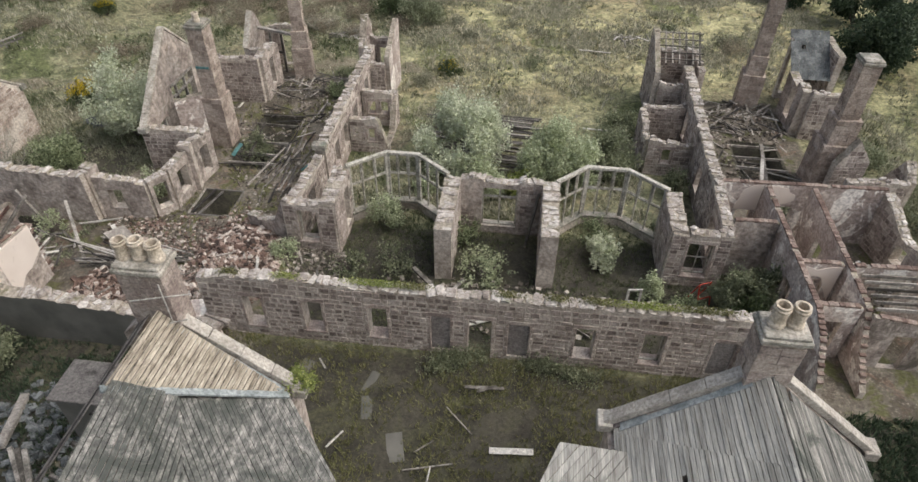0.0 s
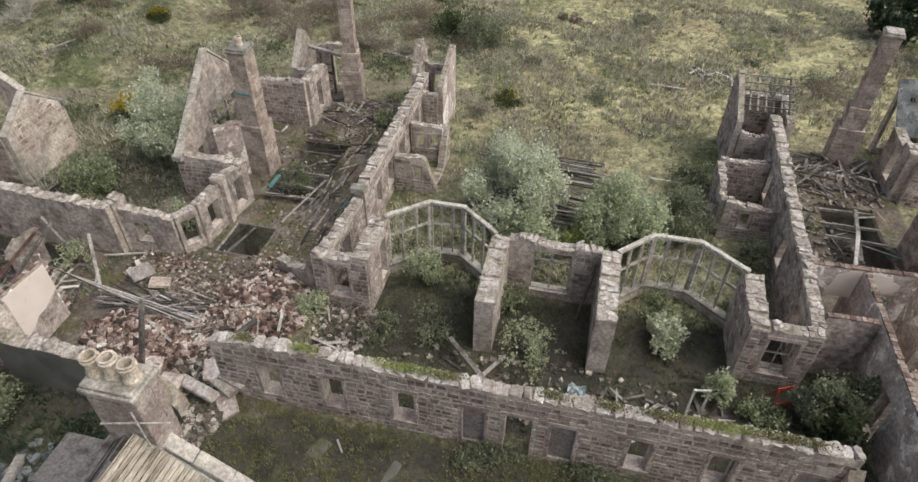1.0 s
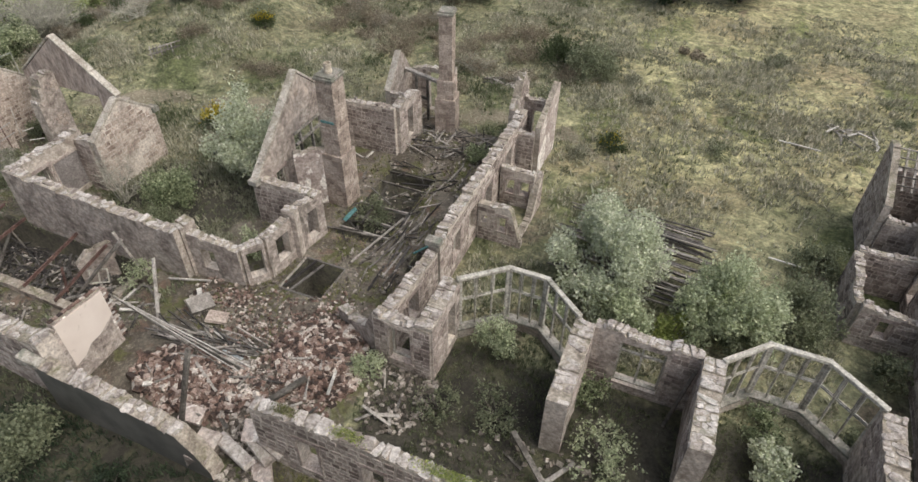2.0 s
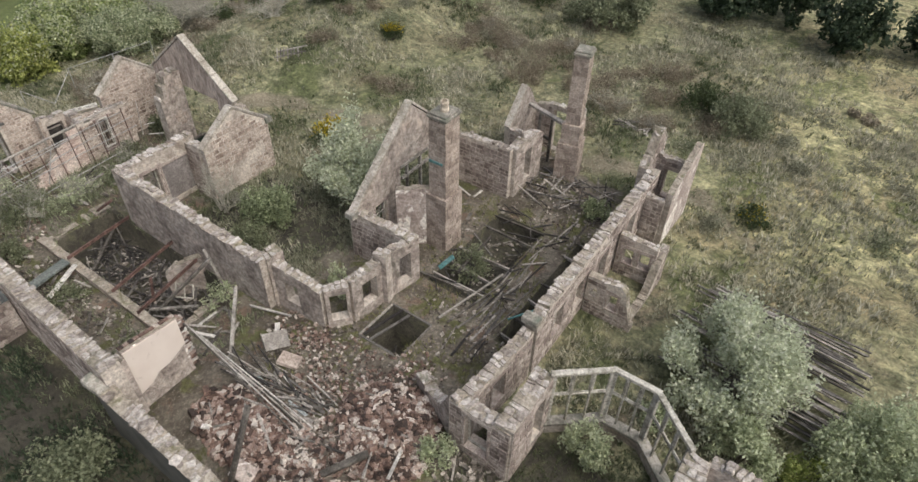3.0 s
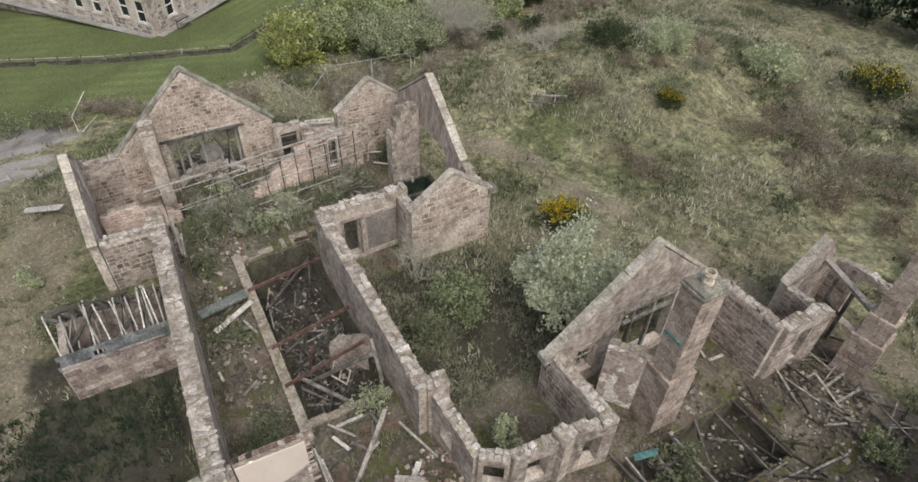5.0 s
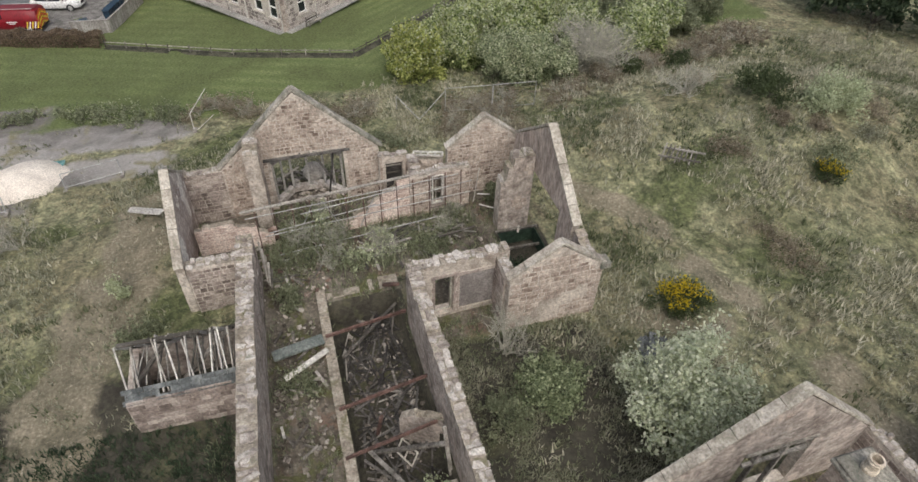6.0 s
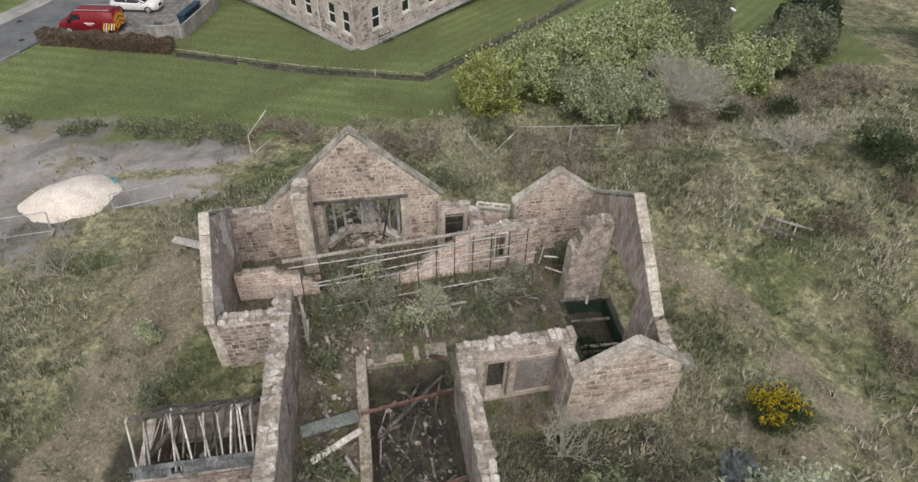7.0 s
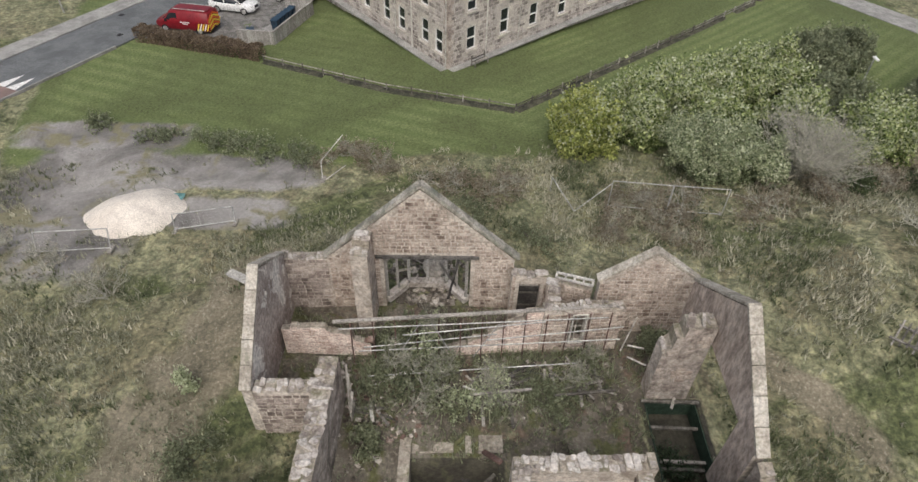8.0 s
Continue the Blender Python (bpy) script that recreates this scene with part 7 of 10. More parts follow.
scatter_planks(-36.5, -24.0, 18.2, 20.3, 16, 56, 0.6, 1.4, [M_TIMBER1, M_PALEWOOD])
scatter_planks(-24.6, -22.7, 20.8, 24.2, 10, 57, 0.8, 1.8)
fw = thing("window_sash", at(-27.0, 22.9, 0.1, 62, 0, 30), "loose pale window sash lying on timbers", "window")
mb = MB()
for a, b in (((-0.45, -0.35, 0), (0.45, -0.35, 0)), ((-0.45, 0.35, 0), (0.45, 0.35, 0)), ((-0.45, -0.35, 0), (-0.45, 0.35, 0)), ((0.45, -0.35, 0), (0.45, 0.35, 0)), ((0, -0.35, 0), (0, 0.35, 0))):
    mb.beam(a, b, 0.06, 0.05)
part("sash_frame", mb, M_SASH, fw)
# stubs of wall posts along the inner face
for i in range(5):
    plank((-37.9 + i * 0.16, 18.35 + i * 0.04, 0.2), (-38.6 + i * 0.3, 18.3 + i * 0.1, 2.2 - i * 0.2), 0.09, 0.07, M_PALEWOOD if i % 2 else M_TIMBER1, "broken lath leaning on a wall")

# west block: gutter rail, scaffold poles and trusses
sc = thing("scaffold_rail", at(0, 0, 0), "rusty gutter rail and poles across a roofless room", "scaffold")
mb = MB()
mb.beam((-40.3, 17.6, 2.75), (-41.2, 29.6, 2.95), 0.15, 0.08)
part("gutter", mb, M_TIMBER1, sc, "long weathered wooden gutter")
for z, x, y0, y1 in ((2.4, -40.2, 17.8, 29.2), (1.3, -39.9, 18.6, 29.8), (2.3, -40.0, 20.5, 26.5), (0.5, -39.2, 19.0, 28.0), (1.9, -40.1, 24.0, 29.9), (1.36, -40.05, 18.8, 24.5)):
    mb = MB()
    mb.tube((x, y0, z), (x - 0.7, y1, z + 0.12), 0.03, 0.03, 6)
    part("rail", mb, M_STEEL, sc)
for i in range(13):
    y = 18.3 + i * 0.92
    mb = MB()
    mb.tube((-40.1 - i * 0.06, y, 0.0), (-40.3 - i * 0.06, y, 2.7), 0.03, 0.03, 6)
    part("upright", mb, M_RUST, sc)
for y0, y1 in ((20.2, 21.2), (22.6, 21.7), (23.5, 24.5)):
    mb = MB()
    mb.tube((-40.2, y0, 0.6), (-40.4, y1, 2.6), 0.025, 0.025, 6)
    part("brace", mb, M_STEEL, sc)
by = thing("bay_frame", at(-43.8, 21.35, 0), "weathered timber frame of an open bay window", "bay window")
for nm, a, b, w in ((["post"] + list(k)) for k in (((-1.0, -0.9, 0.3), (-1.0, -0.9, 2.9), 0.14), ((-1.0, 0.9, 0.3), (-1.0, 0.9, 2.9), 0.14), ((-1.0, 0.0, 0.3), (-1.0, 0.0, 2.9), 0.12), ((-0.5, -1.4, 0.3), (-0.5, -1.4, 2.9), 0.12),
                                                  ((-0.5, 1.4, 0.3), (-0.5, 1.4, 2.9), 0.12), ((0.0, -1.85, 0.3), (0.0, -1.85, 3.0), 0.14), ((0.0, 1.85, 0.3), (0.0, 1.85, 3.0), 0.14))):
    mb = MB()
    mb.beam(a, b, w, w)
    part(nm, mb, M_FENCEW, by)
for nm, a, b, w, h, mat in (("sill", (-1.0, -0.95, 0.3), (-1.0, 0.95, 0.3), 0.4, 0.3, M_CAP), ("sill", (-1.0, -0.95, 0.3), (0.1, -1.9, 0.3), 0.4, 0.3, M_CAP), ("sill", (-1.0, 0.95, 0.3), (0.1, 1.9, 0.3), 0.4, 0.3, M_CAP),
                            ("head", (-1.0, -0.95, 2.9), (-1.0, 0.95, 2.9), 0.14, 0.16, M_TIMBER1), ("head", (-1.0, -0.95, 2.9), (0.1, -1.9, 2.9), 0.14, 0.16, M_TIMBER1), ("head", (-1.0, 0.95, 2.9), (0.1, 1.9, 2.9), 0.14, 0.16, M_TIMBER1),
                            ("rafter", (-1.0, -0.9, 2.95), (0.3, -0.3, 3.5), 0.08, 0.12, M_TIMBER1), ("rafter", (-1.0, 0.0, 2.95), (0.3, 0.2, 3.5), 0.08, 0.12, M_TIMBER1), ("rafter", (-1.0, 0.9, 2.95), (0.3, 0.4, 3.5), 0.08, 0.12, M_TIMBER1),
                            ("brace", (-0.5, 1.4, 0.6), (0.2, 0.6, 2.9), 0.07, 0.1, M_DARKWOOD), ("brace", (-0.3, 1.5, 2.9), (0.3, 1.0, 0.6), 0.07, 0.1, M_DARKWOOD), ("brace", (-0.5, -1.4, 1.6), (0.2, -0.5, 2.6), 0.07, 0.1, M_TIMBER1)):
    mb = MB()
    mb.beam(a, b, w, h)
    part(nm, mb, mat, by)
dish = thing("fallen_canopy", at(-45.5, 21.7, 0.75, 0, 35, 0), "pale curved sheet lying in a bay window", "sheet")
mb = MB()
mb.lathe([(0.0, 0.28), (0.3, 0.25), (0.55, 0.12), (0.62, 0.0), (0.6, -0.02), (0.5, 0.08), (0.0, 0.22)], 14)
part("sheet", mb, M_CONC, dish)
vj = thing("floor_joists", at(0, 0, 0), "few grey beams across a dark green sunken floor", "joists")
for x, z, y0, y1 in ((-38.4, 0.06, 30.6, 33.0), (-37.4, -0.35, 30.75, 32.8), (-36.0, -0.55, 31.0, 32.8), (-35.7, -0.6, 31.0, 32.7)):
    mb = MB()
    mb.beam((x, y0, z), (x + 0.1, y1, z + 0.05), 0.12, 0.12)
    part("joist", mb, M_TIMBER1, vj)
lin = thing("pit_lining", at(0, 0, 0), "dark green painted boards lining a sunken floor", "timber lining")
for a, b in (((-38.42, 30.72, -0.5), (-38.42, 32.88, -0.5)), ((-38.4, 32.86, -0.5), (-34.4, 32.86, -0.5)), ((-38.4, 30.74, -0.5), (-34.4, 30.74, -0.5))):
    mb = MB()
    mb.beam(a, b, 0.04, 1.0)
    part("lining_board", mb, M_DKGREEN, lin)
scatter_planks(-42.0, -38.0, 26.8, 32.5, 16, 58, 0.7, 1.8)
scatter_planks(-40.0, -37.0, 18.5, 29.0, 34, 59, 0.7, 2.4)
scatter_planks(-46.6, -44.6, 20.2, 22.8, 14, 159, 0.6, 1.6, [M_PALEWOOD, M_TIMBER1, M_TIMBER1], "grey lath fallen outside a bay window", lift=0.6, w=(0.05, 0.1))
for y in (23.3, 26.8):
    plank((-38.3, y, 0.55), (-38.5, y + 2.6, 0.7), 0.12, 0.08, M_TIMBER1, "long grey rail in a roofless room", "rail", name="rail")
wn3 = thing("window_frame", at(-40.95, 28.0, 0, 0, 0, 94), "tall narrow pale window frame on a wall", "window")
mb = MB()
for a, b in (((-0.3, 0, 0.7), (-0.3, 0, 2.6)), ((0.3, 0, 0.7), (0.3, 0, 2.6)), ((-0.33, 0, 2.6), (0.33, 0, 2.6)), ((-0.33, 0, 0.7), (0.33, 0, 0.7))):
    mb.beam(a, b, 0.07, 0.07)
part("frame_bars", mb, M_PALEWOOD, wn3)
for a, b in (((-40.6, 30.0, 0.6), (-40.5, 30.2, 3.0)), ((-40.3, 30.1, 1.4), (-40.2, 30.8, 1.3)), ((-40.2, 30.2, 0.7), (-39.9, 31.0, 0.5))):
    plank(a, b, 0.07, 0.05, M_PALEWOOD, "broken white lath hanging in a doorway")

# small outbuilding with bare rafters
lo_ = thing("outbuilding", at(0, 0, 0), "small stone outbuilding with bare collapsing rafters", "outbuilding")
for nm, (x0, y0, x1, y1), z in (("wall", (-31.1, 12.75, -30.75, 17.0), 2.1), ("wall", (-33.75, 12.75, -33.4, 17.2), 2.2), ("wall", (-33.4, 12.75, -31.1, 13.1), 2.1)):
    mb = MB()
    mb.cham(Matrix.Translation(((x0 + x1) / 2, (y0 + y1) / 2, z / 2 - 0.2)), x1 - x0, y1 - y0, z + 0.2, 0.02)
    part(nm, mb, M_INNER, lo_)
st = MB()
rr = random.Random(77)
for x, sg in ((-30.75, 1),):
    z = 0.0
    while z < 2.0:
        y = 12.8
        while y < 16.7:
            e = min(17.0, y + rr.uniform(0.35, 0.7))
            st.box(Matrix.Translation((x, (y + e) / 2, z + 0.14)), 0.05 + rr.random() * 0.04, e - y - 0.03, 0.25, 0, 0.012)
            y = e
        z += 0.28
part("stonework", st, M_STONE, lo_, kind="stuff")
for i in range(20):
    y = 12.95 + i * 0.205
    lean = rr.uniform(-0.25, 0.25)
    for x0, x1, z1 in ((-30.95, -32.2, 3.9), (-33.55, -32.25, 3.85)):
        if rr.random() < 0.12:
            continue
        mb = MB()
        mb.beam((x0, y, 2.12), (x1 + rr.uniform(-0.1, 0.1), y + lean, z1 + rr.uniform(-0.35, 0.15)), 0.06, 0.11)
        part("rafter", mb, (M_PALEWOOD, M_TIMBER1, M_FENCEW)[i % 3], lo_)
    if i % 2:
        mb = MB()
        mb.beam((-31.3, y + 0.05, 2.45), (-33.2, y + 0.1 + lean, 2.5), 0.05, 0.09)
        part("collar", mb, M_TIMBER1, lo_)
for a, b in (((-30.85, 12.75, 2.16), (-30.85, 17.0, 2.16)), ((-33.55, 12.75, 2.24), (-33.55, 17.1, 2.24)), ((-32.22, 12.9, 3.92), (-32.22, 15.9, 3.85)), ((-31.3, 15.0, 2.3), (-32.3, 16.8, 3.4)), ((-31.5, 13.2, 2.3), (-32.6, 14.6, 3.4))):
    mb = MB()
    mb.beam(a, b, 0.16, 0.1)
    part("plate", mb, M_TIMBER1, lo_)
clad(lo_, [(-30.72, 12.7, 2.1), (-30.72, 17.0, 2.1), (-31.15, 17.0, 2.55), (-31.15, 12.7, 2.55)], (0, 1, 0), 0.22, "slate", M_SLATE, 0.02, (0.3, 0.5), 0.006, 0.1, 8, 0.03)
plank((-45.7, 11.3, -0.1), (-44.2, 13.3, 0.55), 0.5, 0.04, M_PALEWOOD, "wide white board propped outside a wall")

# stacked boards between the willows
r3 = random.Random(91)
for i in range(58):
    y = 32.6 + i * 0.115 + r3.uniform(-0.1, 0.1)
    ln = r3.uniform(5.2, 7.6)
    x0 = 1.55 + r3.uniform(-0.7, 0.55) - ln
    z = 0.25 + 0.35 * math.sin(i / 58 * 3.14) + r3.uniform(0, 0.1)
    plank((x0, y, z), (x0 + ln, y + r3.uniform(-1.1, -0.2), z + r3.uniform(-0.12, 0.15)), r3.uniform(0.07, 0.12), 0.05, r3.choice((M_DARKWOOD, M_TIMBER1, M_TIMBER1)), "long dark board in a spread stack", "board", "stacked boards", name="board")

# timber heaps in the field
scatter_planks(7.6, 10.8, 52.2, 54.6, 16, 61, 0.9, 2.4, [M_TIMBER1, M_PALEWOOD], "bleached plank in a field heap", lift=0.5)
scatter_planks(-16.8, -14.2, 50.8, 53.0, 16, 62, 0.8, 2.0, [M_TIMBER1, M_PALEWOOD], "bleached plank in a field heap", lift=0.5)
plank((4.6, 50.9, 0.3), (7.2, 50.5, 0.35), 0.12, 0.05, M_PALEWOOD, "long pale board in grass")
plank((4.6, 38.0, 0.4), (6.4, 37.8, 0.45), 0.1, 0.05, M_PALEWOOD, "long pale board in grass")
pf = thing("pallet_frame", at(-40.2, 42.9, height(-40.2, 42.9), 0, -14, 40), "collapsed grey timber frame in the grass", "timber frame")
for i in range(8):
    mb = MB()
    mb.beam((-1.0 + i * 0.28, -0.7, 0.15 + 0.1 * (i % 3)), (-1.1 + i * 0.26, 0.8, 0.55 - 0.05 * i), 0.07, 0.07)
    part("slat", mb, M_TIMBER1, pf)
for y in (-0.5, 0.5):
    mb = MB()
    mb.beam((-1.2, y, 0.4), (1.3, y, 0.3), 0.1, 0.08)
    part("rail", mb, M_TIMBER1, pf)

# ---- beyond the ruin: sand heap, fences, road, house and vehicles ----
def G0(x):
    return -0.07 * min(55, -43 - x) if x < -43 else 0.0


def sand_heap(x, y, rx, ry, h):
    mb = MB()
    n, rings = 34, 9
    ctr = len(mb.v)
    mb.v.append((0, 0, h))
    for k in range(1, rings + 1):
        for i in range(n):
            a = 2 * math.pi * i / n
            d = k / rings
            e = 1 + 0.16 * noise.noise((math.cos(a) * 1.3, math.sin(a) * 1.3, 7.0))
            mb.v.append((rx * d * e * math.cos(a), ry * d * e * math.sin(a), h * (1 - d ** 2.2) - 0.25 * d + 0.10 * noise.noise((math.cos(a) * d * 3, math.sin(a) * d * 3, 2.0))))
    for i in range(n):
        mb.f.append((ctr, 1 + i, 1 + (i + 1) % n))
    for k in range(rings - 1):
        for i in range(n):
            a, b = 1 + k * n + i, 1 + k * n + (i + 1) % n
            mb.f.append((a, a + n, b + n, b))
    mb.m = [0] * len(mb.f)
    ob = new("sand_mound", mb.mesh("sand_mound", M_SAND))
    ob.data.polygons.foreach_set("use_smooth", [True] * len(ob.data.polygons))
    ob.matrix_basis = at(x, y, G0(x) + 0.1, 0, 0, 12)
    tagged(ob, "low rounded heap of pale cream sand", "sand heap")


sand_heap(-50.3, 4.9, 2.35, 2.9, 0.8)
tp = thing("tarpaulin", at(-51.6, 6.6, G0(-51.6) + 0.05), "blue-green sheet edge under a sand heap", "tarpaulin")
mb = MB()
for i in range(8):
    f = lambda a, b: (a * 0.3 - 0.6, -a * 0.05 + b * 0.35 - 0.2 + 0.1 * math.sin(a * 1.3), 0.06 + 0.1 * noise.noise((a * 0.9, b * 1.0, 3.0)))
    for j in range(2):
        mb.poly([f(i, j), f(i + 1, j), f(i + 1, j + 1), f(i, j + 1)])
part("sheet", mb, M_TEAL, tp)


def fence_panel(a, b, h=1.9, tilt=0.0, wires=True):
    """A tubular site fence panel with mesh wires and feet."""
    ob = thing("fence_panel", at(0, 0, 0), "leaning galvanised mesh site fence panel", "fence", "site fence")
    za, zb = G0(a[0]), G0(b[0])
    A, B = Vector((a[0], a[1], za + 0.08)), Vector((b[0], b[1], zb + 0.08))
    n = Vector((-(B - A).y, (B - A).x, 0)).normalized() * tilt
    up = Vector((0, 0, h)) + n
    for p, q in ((A, A + up), (B, B + up), (A + up, B + up), (A + Vector((0, 0, 0.1)), B + Vector((0, 0, 0.1)))):
        mb = MB()
        mb.tube(p, q, 0.03, 0.03, 6)
        part("tube", mb, M_STEEL, ob)
    if wires:
        ln = (B - A).length
        mb = MB()
        k = int(ln / 0.22)
        for i in range(1, k):
            p = A + (B - A) * (i / k)
            mb.tube(p, p + up, 0.002, 0.002, 3, caps=False)
        for i in range(1, 6):
            mb.tube(A + up * (i / 6), B + up * (i / 6), 0.002, 0.002, 3, caps=False)
        part("mesh_wire", mb, M_STEEL, ob, kind="stuff")
    for p in (A, B):
        mb = MB()
        mb.cham(Matrix.Translation(p - Vector((0, 0, 0.05))), 0.6, 0.22, 0.13, 0.02)
        part("foot", mb, M_CONC, ob)


fr = thing("collapsed_fence", at(0, 0, 0), "collapsed galvanised fence rails slumped in scrub", "fence", "site fence")
for a, b in (((-53.1, 28.35, 0.4), (-51.1, 29.5, -0.45)), ((-51.1, 29.5, -0.45), (-51.6, 31.45, 1.2)), ((-53.1, 28.35, -0.7), (-53.1, 28.35, 0.4))):
    mb = MB()
    mb.tube(a, b, 0.03, 0.03, 6)
    part("tube", mb, M_STEEL, fr)
fr = thing("collapsed_fence", at(0, 0, 0), "bent pale fence post with a concrete foot", "fence", "site fence")
for a, b in (((-54.0, 14.7, -0.75), (-54.56, 14.63, 0.2)), ((-54.56, 14.63, 0.2), (-56.17, 15.8, 1.0)), ((-53.9, 14.9, -0.7), (-54.6, 16.1, -0.1))):
    mb = MB()
    mb.tube(a, b, 0.03, 0.03, 6)
    part("tube", mb, M_PALEWOOD, fr)
mb = MB()
mb.cham(Matrix.Translation((-53.9, 14.75, -0.72)), 0.7, 0.3, 0.16, 0.02)
part("foot", mb, M_CONC, fr)
fence_panel((-51.63, 31.5), (-51.25, 34.8))
fence_panel((-51.25, 34.85), (-50.95, 37.9))
fence_panel((-48.9, 7.6), (-49.7, 10.6), 0.8, 0.4)
fence_panel((-46.9, 1.2), (-47.3, 4.8), 1.0, 0.5)
fence_panel((-56.5, 44.5), (-60.5, 46.5), 1.9)
fence_panel((-60.6, 46.6), (-62.5, 50.0), 1.9)
fence_panel((-34.0, 74.0), (-30.6, 75.2), 1.9)
fence_panel((-30.5, 75.3), (-27.1, 76.2), 1.9)
fence_panel((-27.0, 76.3), (-23.6, 77.0), 1.9)

# road, verge and drive
def strip(name, pts, mat, label, cat, z=0.02, th=0.1):
    """A flat piece of paving that follows the slope."""
    mb = MB()
    top = [(x, y, G0(x) + z) for x, y in pts]
    mb.poly(top)
    for i in range(len(pts)):
        j = (i + 1) % len(pts)
        mb.poly([(top[j][0], top[j][1], top[j][2]), top[i], (top[i][0], top[i][1], top[i][2] - th), (top[j][0], top[j][1], top[j][2] - th)])
    ob = new(name, mb.mesh(name, mat))
    return tagged(ob, label, cat, kind="structure")


def rd(s, o):
    """A point s metres along the road from its near end, o metres across it."""
    return (-62.4 - 0.91 * s - 0.41 * o, -9.4 + 0.41 * s - 0.91 * o)


def road_strip(name, s0, s1, o0, o1, mat, label, cat, z, th=0.12):
    mb = MB()
    n = max(1, round((s1 - s0) / 2.0))
    for i in range(n):
        a, b = s0 + (s1 - s0) * i / n, s0 + (s1 - s0) * (i + 1) / n
        top = [(p[0], p[1], G0(p[0]) + z) for p in (rd(a, o1), rd(b, o1), rd(b, o0), rd(a, o0))]
        mb.poly(top[::-1])
        for j, k in ((0, 1), (2, 3)):
            p, q = top[j], top[k]
            mb.poly([p, q, (q[0], q[1], q[2] - th), (p[0], p[1], p[2] - th)])
    return tagged(new(name, mb.mesh(name, mat)), label, cat, kind="structure")


road_strip("road", -20, 70, 0, 5.6, M_ROAD, "grey asphalt road running past the lawn", "road", 0.12)
road_strip("road_table", -6, 2.0, 0.1, 5.5, M_REDROAD, "reddish asphalt speed table", "road", 0.135)
road_strip("pavement", -20, 70, 5.75, 7.7, M_PAVE, "pale footway beside the road", "pavement", 0.2, 0.3)
for o in (0, 5.68):
    kb = thing("kerb", at(0, 0, 0), "pale concrete road kerb", "kerb", kind="structure")
    for i in range(30):
        s0 = -10 + i * 1.6
        if o == 0 and 10 < s0 < 24:
            continue
        mb = MB()
        a, b = rd(s0, o), rd(s0 + 1.58, o)
        mb.beam((a[0], a[1], G0(a[0]) + 0.10), (b[0], b[1], G0(b[0]) + 0.10), 0.13, 0.22)
        part("kerb_stone", mb, M_PAVE, kb)
for o in (0.9, 2.0):
    mb = MB()
    a, b, c = rd(2.0, o - 0.45), rd(2.0, o + 0.45), rd(4.0, o)
    mb.poly([(p[0], p[1], G0(p[0]) + 0.155) for p in (b, a, c)])
    mb.poly([(p[0], p[1], G0(p[0]) + 0.142) for p in (a, b, c)])
    tagged(new("road_marking", mb.mesh("road_marking", M_WHITE)), "white triangle painted on the road hump", "road marking", "road markings")
strip("drive", [(-74.2, -3.6), (-73.9, 4.4), (-82.0, 9.0), (-92, 8), (-92, -0.6)], M_PAVE, "grey cobbled parking area", "drive", 0.06)
cob = MB()
rr = random.Random(12)
for i in range(34):
    for j in range(30):
        x, y = -74.6 - i * 0.36, -2.6 + j * 0.36 + (i % 2) * 0.18
        if y < -3.3 - (x + 74.2) * -0.16 or y > 4.2 + (-74 - x) * 0.55:
            continue
        cob.box(Matrix.Translation((x, y, G0(x) + 0.07)), 0.33, 0.33, 0.06, 0, 0.012)
tagged(new("cobbles", cob.mesh("cobbles", M_COBBLE)), "worn grey cobbles of a parking area", "cobbles", kind="stuff")
strip("path", [(-89.0, 59.5), (-76.0, 66.5), (-77.5, 69.5), (-91.0, 62.0)], M_PAVE, "grey path beyond the hedge", "path", 0.03)
for k, (x, y) in enumerate(((-79.0, -7.2), (-74.6, -5.6))):
    mb = MB()
    mb.cham(Matrix.Identity(4), 0.45, 0.4, 0.03, 0.005)
    ob = new("drain_cover", mb.mesh("drain_cover", M_TYRE))
    ob.matrix_basis = at(x, y, G0(x) + 0.13, 0, 0, -24)
    tagged(ob, "dark iron drain cover in the road", "drain cover")


def lamp_post(x, y, h, label):
    ob = thing("street_lamp", at(x, y, height(x, y)), label, "street lamp")
    mb = MB()
    mb.tube((0, 0, 0), (0, 0, h), 0.07, 0.045, 10)
    part("pole", mb, M_STEEL, ob)
    mb = MB()
    mb.cham(Matrix.Translation((0.18, 0, h + 0.04)), 0.62, 0.26, 0.12, 0.03)
    part("lamp_head", mb, M_WHITE, ob, "pale lamp head")


lamp_post(-66.5, 53.3, 3.0, "slim grey lamp post with a pale head")
lamp_post(-79.6, -12.6, 6.0, "tall pale lamp post beside the road")

